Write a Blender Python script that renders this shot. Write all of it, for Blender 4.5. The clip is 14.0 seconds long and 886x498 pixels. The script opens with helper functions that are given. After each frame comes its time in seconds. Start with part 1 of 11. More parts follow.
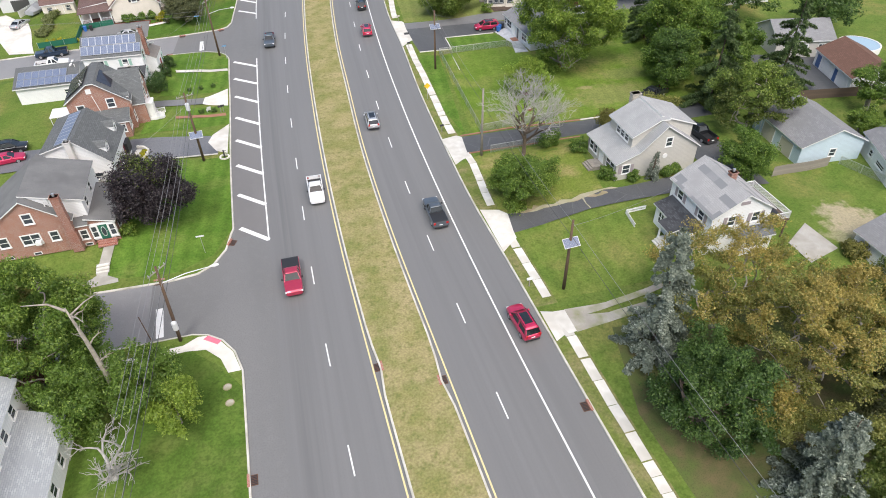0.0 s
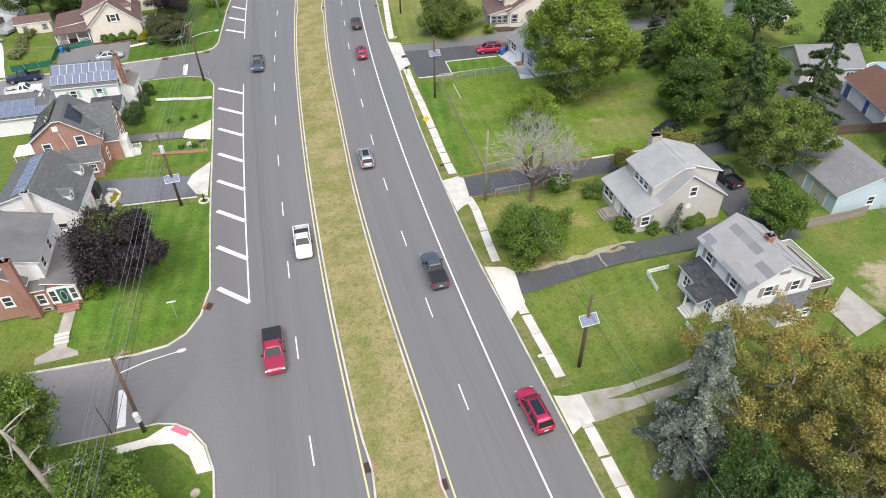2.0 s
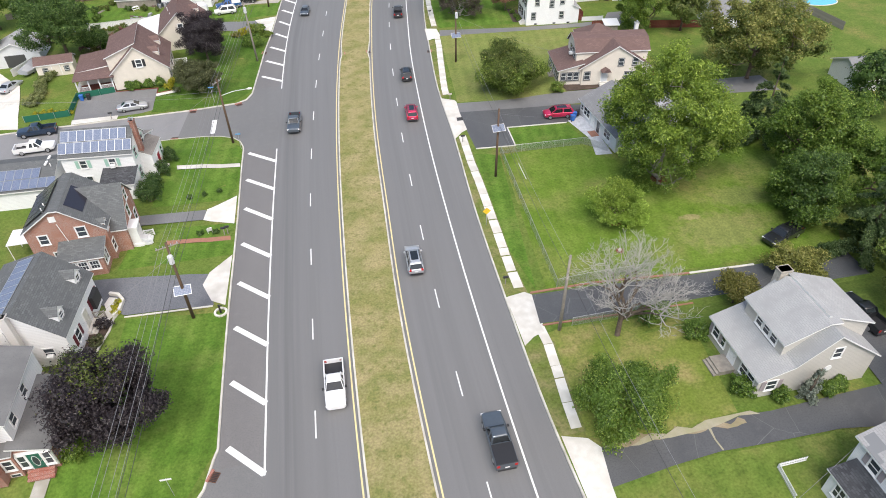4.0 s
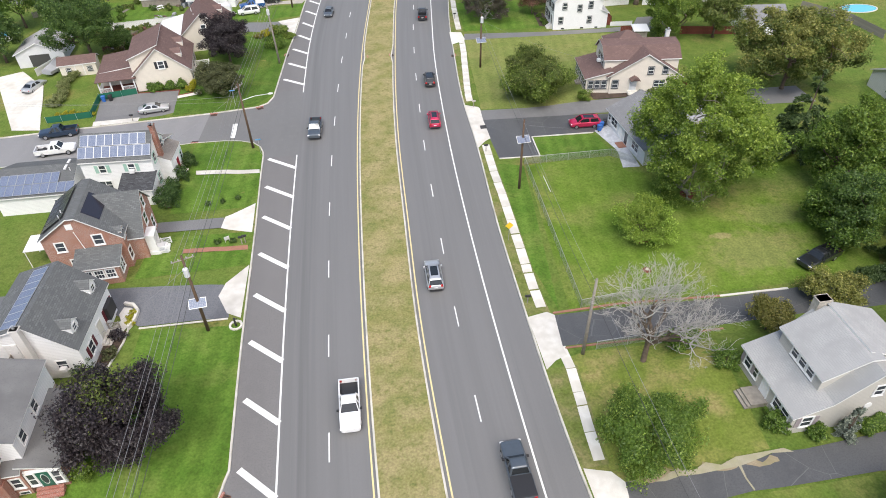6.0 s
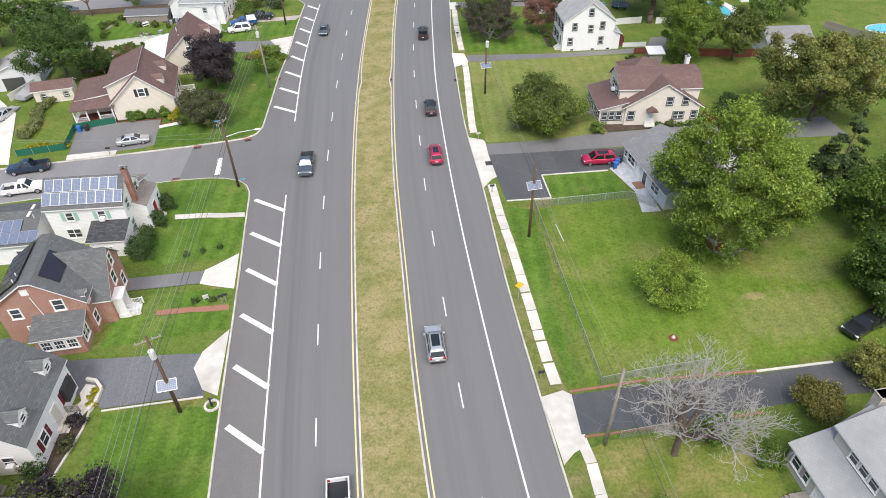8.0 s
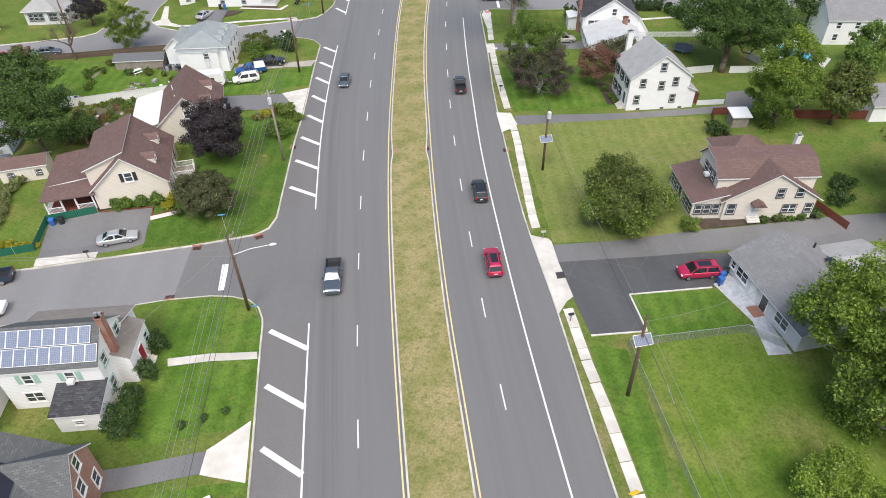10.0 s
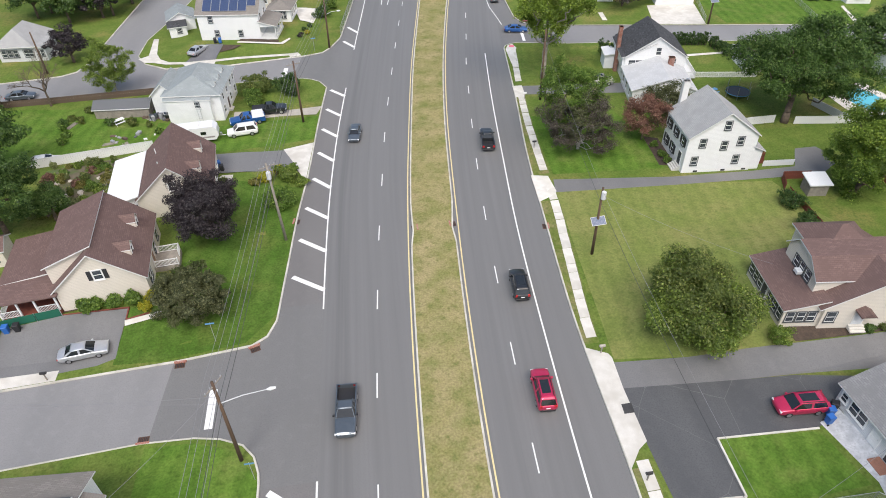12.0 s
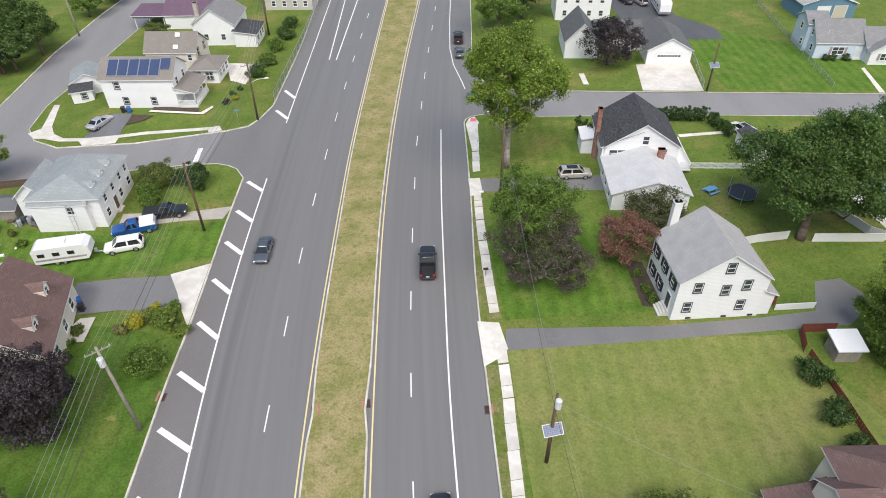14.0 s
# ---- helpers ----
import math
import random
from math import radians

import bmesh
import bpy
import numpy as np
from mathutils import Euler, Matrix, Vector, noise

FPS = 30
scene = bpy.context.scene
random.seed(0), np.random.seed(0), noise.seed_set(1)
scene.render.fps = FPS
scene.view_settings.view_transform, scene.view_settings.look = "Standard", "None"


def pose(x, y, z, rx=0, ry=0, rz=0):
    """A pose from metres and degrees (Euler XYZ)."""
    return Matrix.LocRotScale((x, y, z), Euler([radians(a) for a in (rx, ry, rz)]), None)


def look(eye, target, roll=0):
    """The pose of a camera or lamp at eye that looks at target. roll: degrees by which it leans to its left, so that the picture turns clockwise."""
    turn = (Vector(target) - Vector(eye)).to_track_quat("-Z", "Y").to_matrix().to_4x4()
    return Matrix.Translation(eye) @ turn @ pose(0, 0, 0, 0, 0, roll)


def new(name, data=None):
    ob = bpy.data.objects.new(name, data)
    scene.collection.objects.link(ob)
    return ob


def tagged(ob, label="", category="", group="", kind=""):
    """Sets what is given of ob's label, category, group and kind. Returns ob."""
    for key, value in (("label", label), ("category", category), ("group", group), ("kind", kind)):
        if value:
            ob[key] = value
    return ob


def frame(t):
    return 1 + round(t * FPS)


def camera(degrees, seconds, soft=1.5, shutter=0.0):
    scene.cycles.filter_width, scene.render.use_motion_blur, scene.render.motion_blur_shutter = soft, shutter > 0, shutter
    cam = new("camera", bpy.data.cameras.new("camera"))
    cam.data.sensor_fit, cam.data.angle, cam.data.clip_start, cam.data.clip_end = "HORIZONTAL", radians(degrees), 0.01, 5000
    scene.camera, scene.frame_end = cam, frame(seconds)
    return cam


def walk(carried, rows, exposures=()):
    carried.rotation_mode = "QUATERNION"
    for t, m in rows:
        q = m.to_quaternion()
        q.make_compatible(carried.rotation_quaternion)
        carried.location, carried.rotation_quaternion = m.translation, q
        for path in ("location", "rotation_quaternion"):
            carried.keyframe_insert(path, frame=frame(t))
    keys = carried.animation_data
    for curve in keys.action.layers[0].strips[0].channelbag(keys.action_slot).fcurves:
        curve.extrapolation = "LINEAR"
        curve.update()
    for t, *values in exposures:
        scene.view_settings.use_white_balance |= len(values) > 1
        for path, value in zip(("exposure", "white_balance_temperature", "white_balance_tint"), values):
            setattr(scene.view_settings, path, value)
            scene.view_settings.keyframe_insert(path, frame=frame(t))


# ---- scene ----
from mathutils.geometry import tessellate_polygon
# ---------- camera ----------
cam = camera(69.7, 14.0, 0.95)
PATH = [
    (0, (-0.082, -0.167, 47.536), (0.296, 1.322, 46.255), -1.5),
    (0.5, (0.212, 0.665, 47.55), (0.588, 2.153, 46.267), -1.5),
    (1, (0.728, 2.498, 47.614), (1.106, 3.986, 46.332), -1.5),
    (1.5, (1.563, 5.506, 47.746), (1.94, 6.992, 46.462), -1.4),
    (2, (2.518, 9.91, 47.93), (2.899, 11.397, 46.648), -1.3),
    (2.5, (3.244, 14.668, 48.106), (3.625, 16.153, 46.822), -1.3),
    (3, (3.686, 19.859, 48.332), (4.066, 21.343, 47.048), -1.3),
    (3.5, (4.039, 24.909, 48.731), (4.419, 26.398, 47.451), -1.2),
    (3.7, (4.15, 29.1, 48.98), (4.468, 30.612, 47.709), -1.0),
    (5.8, (4.504, 32.905, 49.506), (4.73, 34.431, 48.233), -1.4),
    (6, (4.583, 33.334, 49.524), (4.808, 34.856, 48.246), -1.3),
    (6.5, (4.852, 34.488, 49.606), (5.075, 36.009, 48.327), -1.3),
    (7, (5.228, 36.567, 49.68), (5.452, 38.089, 48.401), -1.2),
    (7.5, (5.696, 39.704, 49.714), (5.92, 41.227, 48.437), -1.2),
    (8, (5.92, 43.52, 49.741), (6.146, 45.042, 48.463), -1.1),
    (8.5, (5.842, 48.132, 49.795), (6.068, 49.655, 48.518), -1.1),
    (8.8, (5.13, 56.15, 50.3), (5.352, 57.666, 49.015), -1.2),
    (10.8, (2.025, 72.52, 50.015), (2.25, 74.042, 48.738), -0.9),
    (11, (1.798, 74.906, 50.022), (2.02, 76.429, 48.745), -1.0),
    (11.5, (1.632, 81.221, 50.05), (1.852, 82.745, 48.773), -1.1),
    (12, (2.308, 87.226, 50.141), (2.527, 88.749, 48.864), -1.2),
    (12.5, (3.969, 93.176, 50.321), (4.187, 94.7, 49.045), -1.2),
    (13, (6.515, 98.778, 50.58), (6.732, 100.302, 49.303), -1.2),
    (13.5, (10.177, 104.877, 50.881), (10.39, 106.399, 49.6), -1.3),
    (14, (14.963, 112.539, 51.156), (15.186, 114.068, 49.887), -0.7),
]
walk(cam, [(t, look(eye, target, roll)) for t, eye, target, roll in PATH], exposures=[(0, 0.84), (3.5, 0.84), (6, 0.82), (8.5, 0.8), (11, 0.68), (14, 0.64)])

# ---------- sky and sun: a bright overcast day ----------
world = bpy.data.worlds.new("overcast_sky")
scene.world = world
world.use_nodes = True
wn = world.node_tree.nodes
sky = wn.new("ShaderNodeTexSky")
sky.sky_type = 'NISHITA'
sky.sun_disc = False
sky.sun_elevation = radians(55)
sky.sun_rotation = radians(150)
sky.air_density, sky.dust_density, sky.ozone_density = 1.0, 4.0, 0.65
wn["Background"].inputs[1].default_value = 0.13
world.node_tree.links.new(sky.outputs[0], wn["Background"].inputs[0])
sun = new("sun", bpy.data.lights.new("sun", 'SUN'))
sun.data.energy, sun.data.angle, sun.data.color = 1.5, radians(20), (1.0, 0.985, 0.96)
sun.matrix_basis = look((0, 0, 100), (34, 62, 0))

# ---------- materials ----------
def tree_of(name):
    m = bpy.data.materials.new(name)
    m.use_nodes = True
    return m, m.node_tree.nodes, m.node_tree.links

def noise_mask(n, l, scale, lo, hi, coord, detail=4.0, stretch=None):
    tex = n.new("ShaderNodeTexNoise")
    tex.inputs["Scale"].default_value, tex.inputs["Detail"].default_value = scale, detail
    src = coord
    if stretch:
        mp = n.new("ShaderNodeMapping")
        mp.inputs["Scale"].default_value = stretch
        l.new(coord, mp.inputs[0])
        src = mp.outputs[0]
    l.new(src, tex.inputs["Vector"])
    mr = n.new("ShaderNodeMapRange")
    mr.inputs["From Min"].default_value, mr.inputs["From Max"].default_value = lo, hi
    l.new(tex.outputs[0], mr.inputs[0])
    return mr.outputs[0]

def blend(n, l, fac, a, b):
    mx = n.new("ShaderNodeMix")
    mx.data_type = 'RGBA'
    for sock, val in ((mx.inputs[0], fac), (mx.inputs[6], a), (mx.inputs[7], b)):
        if isinstance(val, (tuple, list)):
            sock.default_value = (*val, 1) if len(val) == 3 else val
        elif isinstance(val, float):
            sock.default_value = val
        else:
            l.new(val, sock)
    return mx.outputs[2]

def surface(name, a, b, rough=0.8, metal=0.0, scale=3.0, fine=40.0, fine_amt=0.25, bump=0.0, c=None, cscale=0.3,
            stretch=None, spec=0.3, vary=0.0):
    """Two tones of one stuff in broad stains (a, b), a third in wide drifts (c), and a fine grain."""
    m, n, l = tree_of(name)
    bs = n["Principled BSDF"]
    tc = n.new("ShaderNodeTexCoord")
    co = tc.outputs["Object"]
    col = blend(n, l, noise_mask(n, l, scale, 0.35, 0.65, co, 5.0, stretch), a, b)
    if c:
        col = blend(n, l, noise_mask(n, l, cscale, 0.45, 0.7, co, 3.0), col, c)
    dark = tuple(v * (1 - fine_amt) for v in a)
    col = blend(n, l, noise_mask(n, l, fine, 0.5, 0.8, co, 2.0, stretch), col, dark)
    if vary:
        oi = n.new("ShaderNodeObjectInfo")
        hsv = n.new("ShaderNodeHueSaturation")
        mr = n.new("ShaderNodeMapRange")
        mr.inputs[3].default_value, mr.inputs[4].default_value = 1 - vary, 1 + vary
        l.new(oi.outputs["Random"], mr.inputs[0])
        l.new(mr.outputs[0], hsv.inputs["Value"])
        l.new(col, hsv.inputs["Color"])
        col = hsv.outputs[0]
    l.new(col, bs.inputs["Base Color"])
    bs.inputs["Roughness"].default_value, bs.inputs["Metallic"].default_value = rough, metal
    bs.inputs["Specular IOR Level"].default_value = spec
    if bump:
        bp = n.new("ShaderNodeBump")
        bp.inputs["Strength"].default_value, bp.inputs["Distance"].default_value = bump, 0.05
        tx = n.new("ShaderNodeTexNoise")
        tx.inputs["Scale"].default_value = fine
        l.new(co, tx.inputs["Vector"])
        l.new(tx.outputs[0], bp.inputs["Height"])
        l.new(bp.outputs[0], bs.inputs["Normal"])
    return m

def grass(name, lush, dull, dry, dry_lo=0.55, dry_hi=0.75, dry_scale=0.12, stripes=0.0, grain=0.24, bare=(), soil=(0.34, 0.29, 0.19)):
    m, n, l = tree_of(name)
    bs = n["Principled BSDF"]
    tc = n.new("ShaderNodeTexCoord")
    co = tc.outputs["Object"]
    col = blend(n, l, noise_mask(n, l, 0.35, 0.35, 0.65, co, 6.0), lush, dull)
    col = blend(n, l, noise_mask(n, l, dry_scale, dry_lo, dry_hi, co, 7.0), col, dry)
    col = blend(n, l, noise_mask(n, l, 1.7, 0.5, 0.8, co, 5.0), col, tuple(v * 0.82 for v in lush))
    for cx, cy, rx, ry, amount in bare:
        mp = n.new("ShaderNodeMapping")
        mp.inputs["Location"].default_value, mp.inputs["Scale"].default_value = (-cx / rx, -cy / ry, 0), (1 / rx, 1 / ry, 0)
        l.new(co, mp.inputs[0])
        ln = n.new("ShaderNodeVectorMath")
        ln.operation = 'LENGTH'
        l.new(mp.outputs[0], ln.inputs[0])
        ragged = n.new("ShaderNodeMath")
        ragged.operation = 'MULTIPLY_ADD'
        l.new(noise_mask(n, l, 0.9, 0.25, 0.75, co, 8.0), ragged.inputs[0])
        ragged.inputs[1].default_value = 0.75
        l.new(ln.outputs["Value"], ragged.inputs[2])
        mr = n.new("ShaderNodeMapRange")
        mr.inputs[1].default_value, mr.inputs[2].default_value = 1.45, 1.0
        mr.inputs[4].default_value = amount
        l.new(ragged.outputs[0], mr.inputs[0])
        col = blend(n, l, mr.outputs[0], col, soil)
    fine = noise_mask(n, l, 4.5, 0.3, 0.7, co, 6.0)
    sc = n.new("ShaderNodeMapRange")
    sc.inputs[3].default_value, sc.inputs[4].default_value = 1 - grain, 1 + grain * 0.8
    l.new(fine, sc.inputs[0])
    if stripes:
        wv = n.new("ShaderNodeTexWave")
        wv.inputs["Scale"].default_value, wv.inputs["Distortion"].default_value = 0.16, 1.6
        wv.inputs["Detail"].default_value, wv.inputs["Detail Scale"].default_value = 3.0, 1.5
        mp = n.new("ShaderNodeMapping")
        mp.inputs["Rotation"].default_value = (0, 0, radians(8))
        l.new(co, mp.inputs[0])
        l.new(mp.outputs[0], wv.inputs["Vector"])
        band = n.new("ShaderNodeMapRange")
        band.inputs[3].default_value, band.inputs[4].default_value = 1 - stripes, 1 + stripes
        l.new(wv.outputs["Fac"], band.inputs[0])
        both = n.new("ShaderNodeMath")
        both.operation = 'MULTIPLY'
        l.new(sc.outputs[0], both.inputs[0])
        l.new(band.outputs[0], both.inputs[1])
        sc = both
    hsv = n.new("ShaderNodeHueSaturation")
    l.new(sc.outputs[0], hsv.inputs["Value"])
    l.new(col, hsv.inputs["Color"])
    l.new(hsv.outputs[0], bs.inputs["Base Color"])
    bs.inputs["Roughness"].default_value = 0.9
    bs.inputs["Specular IOR Level"].default_value = 0.1
    bp = n.new("ShaderNodeBump")
    bp.inputs["Strength"].default_value, bp.inputs["Distance"].default_value = 0.7, 0.06
    tx = n.new("ShaderNodeTexNoise")
    tx.inputs["Scale"].default_value, tx.inputs["Detail"].default_value = 9.0, 5.0
    l.new(co, tx.inputs["Vector"])
    l.new(tx.outputs[0], bp.inputs["Height"])
    l.new(bp.outputs[0], bs.inputs["Normal"])
    return m

def leaf_mat(name, a, b, c):
    """Foliage: each leaf spray has its own tone; some light comes through."""
    m, n, l = tree_of(name)
    n.remove(n["Principled BSDF"])
    out = n["Material Output"]
    geo = n.new("ShaderNodeNewGeometry")
    ramp = n.new("ShaderNodeValToRGB")
    e = ramp.color_ramp.elements
    # end tones stretched so that some sprays carry a painted glint
    tones = ((0.0, tuple(v * 0.62 for v in a)), (0.3, a), (0.62, b), (0.86, c), (1.0, tuple(v * 1.45 for v in c)))
    for k, (place, tone) in enumerate(tones):
        q = e[k] if k < 2 else e.new(place)
        q.position, q.color = place, (*tone, 1)
    l.new(geo.outputs["Random Per Island"], ramp.inputs[0])
    tc = n.new("ShaderNodeTexCoord")
    col = blend(n, l, noise_mask(n, l, 0.5, 0.4, 0.7, tc.outputs["Object"], 3.0), ramp.outputs[0], b)
    d, t, mix = n.new("ShaderNodeBsdfDiffuse"), n.new("ShaderNodeBsdfTranslucent"), n.new("ShaderNodeMixShader")
    l.new(col, d.inputs[0])
    l.new(col, t.inputs[0])
    mix.inputs[0].default_value = 0.4
    l.new(d.outputs[0], mix.inputs[1])
    l.new(t.outputs[0], mix.inputs[2])
    gloss, sheen = n.new("ShaderNodeBsdfGlossy"), n.new("ShaderNodeMixShader")
    gloss.inputs["Color"].default_value = (0.9, 0.93, 0.9, 1)
    gloss.inputs["Roughness"].default_value = 0.42
    sheen.inputs[0].default_value = 0.02
    l.new(mix.outputs[0], sheen.inputs[1])
    l.new(gloss.outputs[0], sheen.inputs[2])
    l.new(sheen.outputs[0], out.inputs[0])
    return m

def shingle(name, a, b, course=0.2, patches=None):
    """Asphalt shingles: faint courses down the slope, each tab of its own tone, stains."""
    m, n, l = tree_of(name)
    bs = n["Principled BSDF"]
    tc = n.new("ShaderNodeTexCoord")
    co = tc.outputs["Object"]
    br = n.new("ShaderNodeTexBrick")
    br.inputs["Scale"].default_value = 1.0
    br.inputs["Brick Width"].default_value, br.inputs["Row Height"].default_value = 0.4, course
    br.inputs["Mortar Size"].default_value = 0.014
    br.inputs["Color1"].default_value, br.inputs["Color2"].default_value = (*a, 1), (*b, 1)
    br.inputs["Mortar"].default_value = (*(v * 0.78 for v in a), 1)
    uv = n.new("ShaderNodeUVMap")
    l.new(uv.outputs[0], br.inputs["Vector"])
    col = blend(n, l, noise_mask(n, l, 0.7, 0.4, 0.7, co, 5.0), br.outputs[0], tuple((u + v) * 0.42 for u, v in zip(a, b)))
    if patches:
        ck = n.new("ShaderNodeTexBrick")
        ck.inputs["Scale"].default_value = 1.0
        ck.inputs["Brick Width"].default_value, ck.inputs["Row Height"].default_value = 1.5, 0.85
        ck.inputs["Mortar Size"].default_value = 0.0
        ck.inputs["Color1"].default_value, ck.inputs["Color2"].default_value = (0, 0, 0, 1), (1, 1, 1, 1)
        l.new(uv.outputs[0], ck.inputs["Vector"])
        mr = n.new("ShaderNodeMapRange")
        mr.inputs[1].default_value, mr.inputs[2].default_value = 0.6, 0.66
        l.new(ck.outputs[0], mr.inputs[0])
        col = blend(n, l, mr.outputs[0], col, patches)
    l.new(col, bs.inputs["Base Color"])
    bs.inputs["Roughness"].default_value = 0.9
    bs.inputs["Specular IOR Level"].default_value = 0.2
    return m

def siding(name, a, course=0.2, brick=None):
    """Clapboard (thin shadow lines), or brick with mortar."""
    m, n, l = tree_of(name)
    bs = n["Principled BSDF"]
    tc = n.new("ShaderNodeTexCoord")
    uv = n.new("ShaderNodeUVMap")
    br = n.new("ShaderNodeTexBrick")
    br.inputs["Scale"].default_value = 1.0
    if brick:
        br.inputs["Brick Width"].default_value, br.inputs["Row Height"].default_value = 0.22, 0.076
        br.inputs["Mortar Size"].default_value = 0.008
        c1, c2, mo = a, brick, (0.42, 0.37, 0.33)
    else:
        br.inputs["Brick Width"].default_value, br.inputs["Row Height"].default_value = 60.0, course
        br.inputs["Mortar Size"].default_value = 0.012
        c1, c2, mo = a, a, tuple(v * 0.72 for v in a)
    br.inputs["Color1"].default_value, br.inputs["Color2"].default_value, br.inputs["Mortar"].default_value = (*c1, 1), (*c2, 1), (*mo, 1)
    l.new(uv.outputs[0], br.inputs["Vector"])
    col = blend(n, l, noise_mask(n, l, 0.9, 0.45, 0.75, tc.outputs["Object"], 5.0), br.outputs[0], tuple(v * 0.92 for v in c1))
    l.new(col, bs.inputs["Base Color"])
    bs.inputs["Roughness"].default_value = 0.6 if not brick else 0.9
    bs.inputs["Specular IOR Level"].default_value = 0.3
    return m

def asphalt(name, a, b, crack=0.0, grit=0.9):
    m, n, l = tree_of(name)
    bs = n["Principled BSDF"]
    tc = n.new("ShaderNodeTexCoord")
    co = tc.outputs["Object"]
    col = blend(n, l, noise_mask(n, l, 0.25, 0.35, 0.65, co, 5.0, (1.0, 0.15, 1.0)), a, b)
    col = blend(n, l, noise_mask(n, l, 1.2, 0.5, 0.95, co, 6.0), col, tuple(v * 1.08 for v in b))
    col = blend(n, l, noise_mask(n, l, 7.0, 0.45, 0.75, co, 6.0), col, tuple(v * grit for v in a))
    if crack:
        vo = n.new("ShaderNodeTexVoronoi")
        vo.feature = 'DISTANCE_TO_EDGE'
        vo.inputs["Scale"].default_value = 0.16
        wob = n.new("ShaderNodeTexNoise")
        wob.inputs["Scale"].default_value = 0.8
        l.new(co, wob.inputs["Vector"])
        add = n.new("ShaderNodeMixRGB")
        add.inputs[0].default_value = 0.12
        l.new(co, add.inputs[1])
        l.new(wob.outputs[1], add.inputs[2])
        l.new(add.outputs[0], vo.inputs["Vector"])
        mr = n.new("ShaderNodeMapRange")
        mr.inputs[1].default_value, mr.inputs[2].default_value = 0.004, 0.0
        mr.inputs[4].default_value = crack
        l.new(vo.outputs[0], mr.inputs[0])
        col = blend(n, l, mr.outputs[0], col, (0.2, 0.2, 0.19))
    l.new(col, bs.inputs["Base Color"])
    bs.inputs["Roughness"].default_value = 0.62
    bs.inputs["Specular IOR Level"].default_value = 0.45
    return m

def plain(name, a, rough=0.5, metal=0.0, spec=0.4, vary=0.06):
    return surface(name, a, tuple(v * (1 - vary) for v in a), rough, metal, scale=6.0, fine=60.0, fine_amt=0.08, spec=spec)

ROAD = asphalt("road_asphalt", (0.15, 0.149, 0.145), (0.173, 0.171, 0.167))
STREET = asphalt("street_asphalt", (0.205, 0.203, 0.203), (0.235, 0.232, 0.231), 0.15, 0.95)
DRIVE = asphalt("driveway_asphalt", (0.072, 0.074, 0.077), (0.1, 0.102, 0.104), 0.6)
DRIVE_MID = asphalt("worn_driveway_asphalt", (0.118, 0.122, 0.132), (0.165, 0.168, 0.176), 0.5, 0.8)
DRIVE_OLD = asphalt("old_driveway_asphalt", (0.145, 0.145, 0.146), (0.18, 0.179, 0.178), 0.15, 0.93)
CONC = surface("concrete", (0.66, 0.64, 0.59), (0.58, 0.555, 0.5), 0.9, scale=1.2, fine=25, c=(0.5, 0.475, 0.42), vary=0.07)
CONC_OLD = surface("grey_old_concrete", (0.4, 0.385, 0.35), (0.34, 0.325, 0.29), 0.92, scale=0.8, fine=14, c=(0.27, 0.255, 0.21), cscale=0.5)
KERB = surface("kerb_concrete", (0.6, 0.58, 0.52), (0.48, 0.46, 0.4), 0.9, scale=0.7, fine=20, c=(0.36, 0.34, 0.28), cscale=0.5)
PAINT = surface("road_paint_white", (0.78, 0.78, 0.76), (0.7, 0.7, 0.68), 0.7, scale=2.0, fine=30, fine_amt=0.2)
PAINT_Y = surface("road_paint_yellow", (0.72, 0.6, 0.3), (0.62, 0.53, 0.29), 0.7, scale=1.0, fine=30, fine_amt=0.3)
LAWN = grass("lawn_grass", (0.095, 0.151, 0.027), (0.134, 0.178, 0.039), (0.213, 0.194, 0.066), 0.52, 0.72)
LAWN_LUSH = grass("lush_grass", (0.075, 0.148, 0.02), (0.11, 0.185, 0.03), (0.17, 0.2, 0.055), 0.52, 0.8, 0.2, 0.09)
LAWN_BACK = grass("back_lawn_grass", (0.103, 0.173, 0.022), (0.143, 0.207, 0.035), (0.213, 0.211, 0.071), 0.48, 0.76, 0.13, 0.04, bare=((50.0, 85.2, 6.5, 4.0, 0.38), (47.4, 88.5, 1.3, 0.7, 0.75), (56.0, 91.5, 5.0, 2.4, 0.3)), soil=(0.27, 0.235, 0.115))
LAWN_FRONT = grass("front_lawn_grass", (0.106, 0.162, 0.029), (0.151, 0.194, 0.041), (0.213, 0.205, 0.066), 0.5, 0.75, 0.2, 0.06)
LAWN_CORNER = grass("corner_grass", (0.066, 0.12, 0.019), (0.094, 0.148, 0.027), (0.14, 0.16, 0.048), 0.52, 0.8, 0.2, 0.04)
LAWN_OLIVE = grass("olive_grass", (0.15, 0.19, 0.048), (0.185, 0.212, 0.063), (0.235, 0.225, 0.085), 0.45, 0.8, 0.15, 0.05, 0.17)
# deeper green with the shade of the garden trees put into its colour
LAWN_SHADED = grass("shaded_green_grass", (0.06, 0.12, 0.017), (0.085, 0.145, 0.026), (0.12, 0.15, 0.035), 0.5, 0.8, 0.2, 0.06)
LAWN_DRY = grass("median_grass", (0.165, 0.182, 0.056), (0.25, 0.228, 0.092), (0.33, 0.275, 0.145), 0.36, 0.7, 0.3, grain=0.24)
DIRT = surface("bare_earth", (0.33, 0.27, 0.18), (0.25, 0.2, 0.13), 0.95, scale=0.8, fine=8, bump=0.3, c=(0.2, 0.2, 0.08), cscale=0.6)
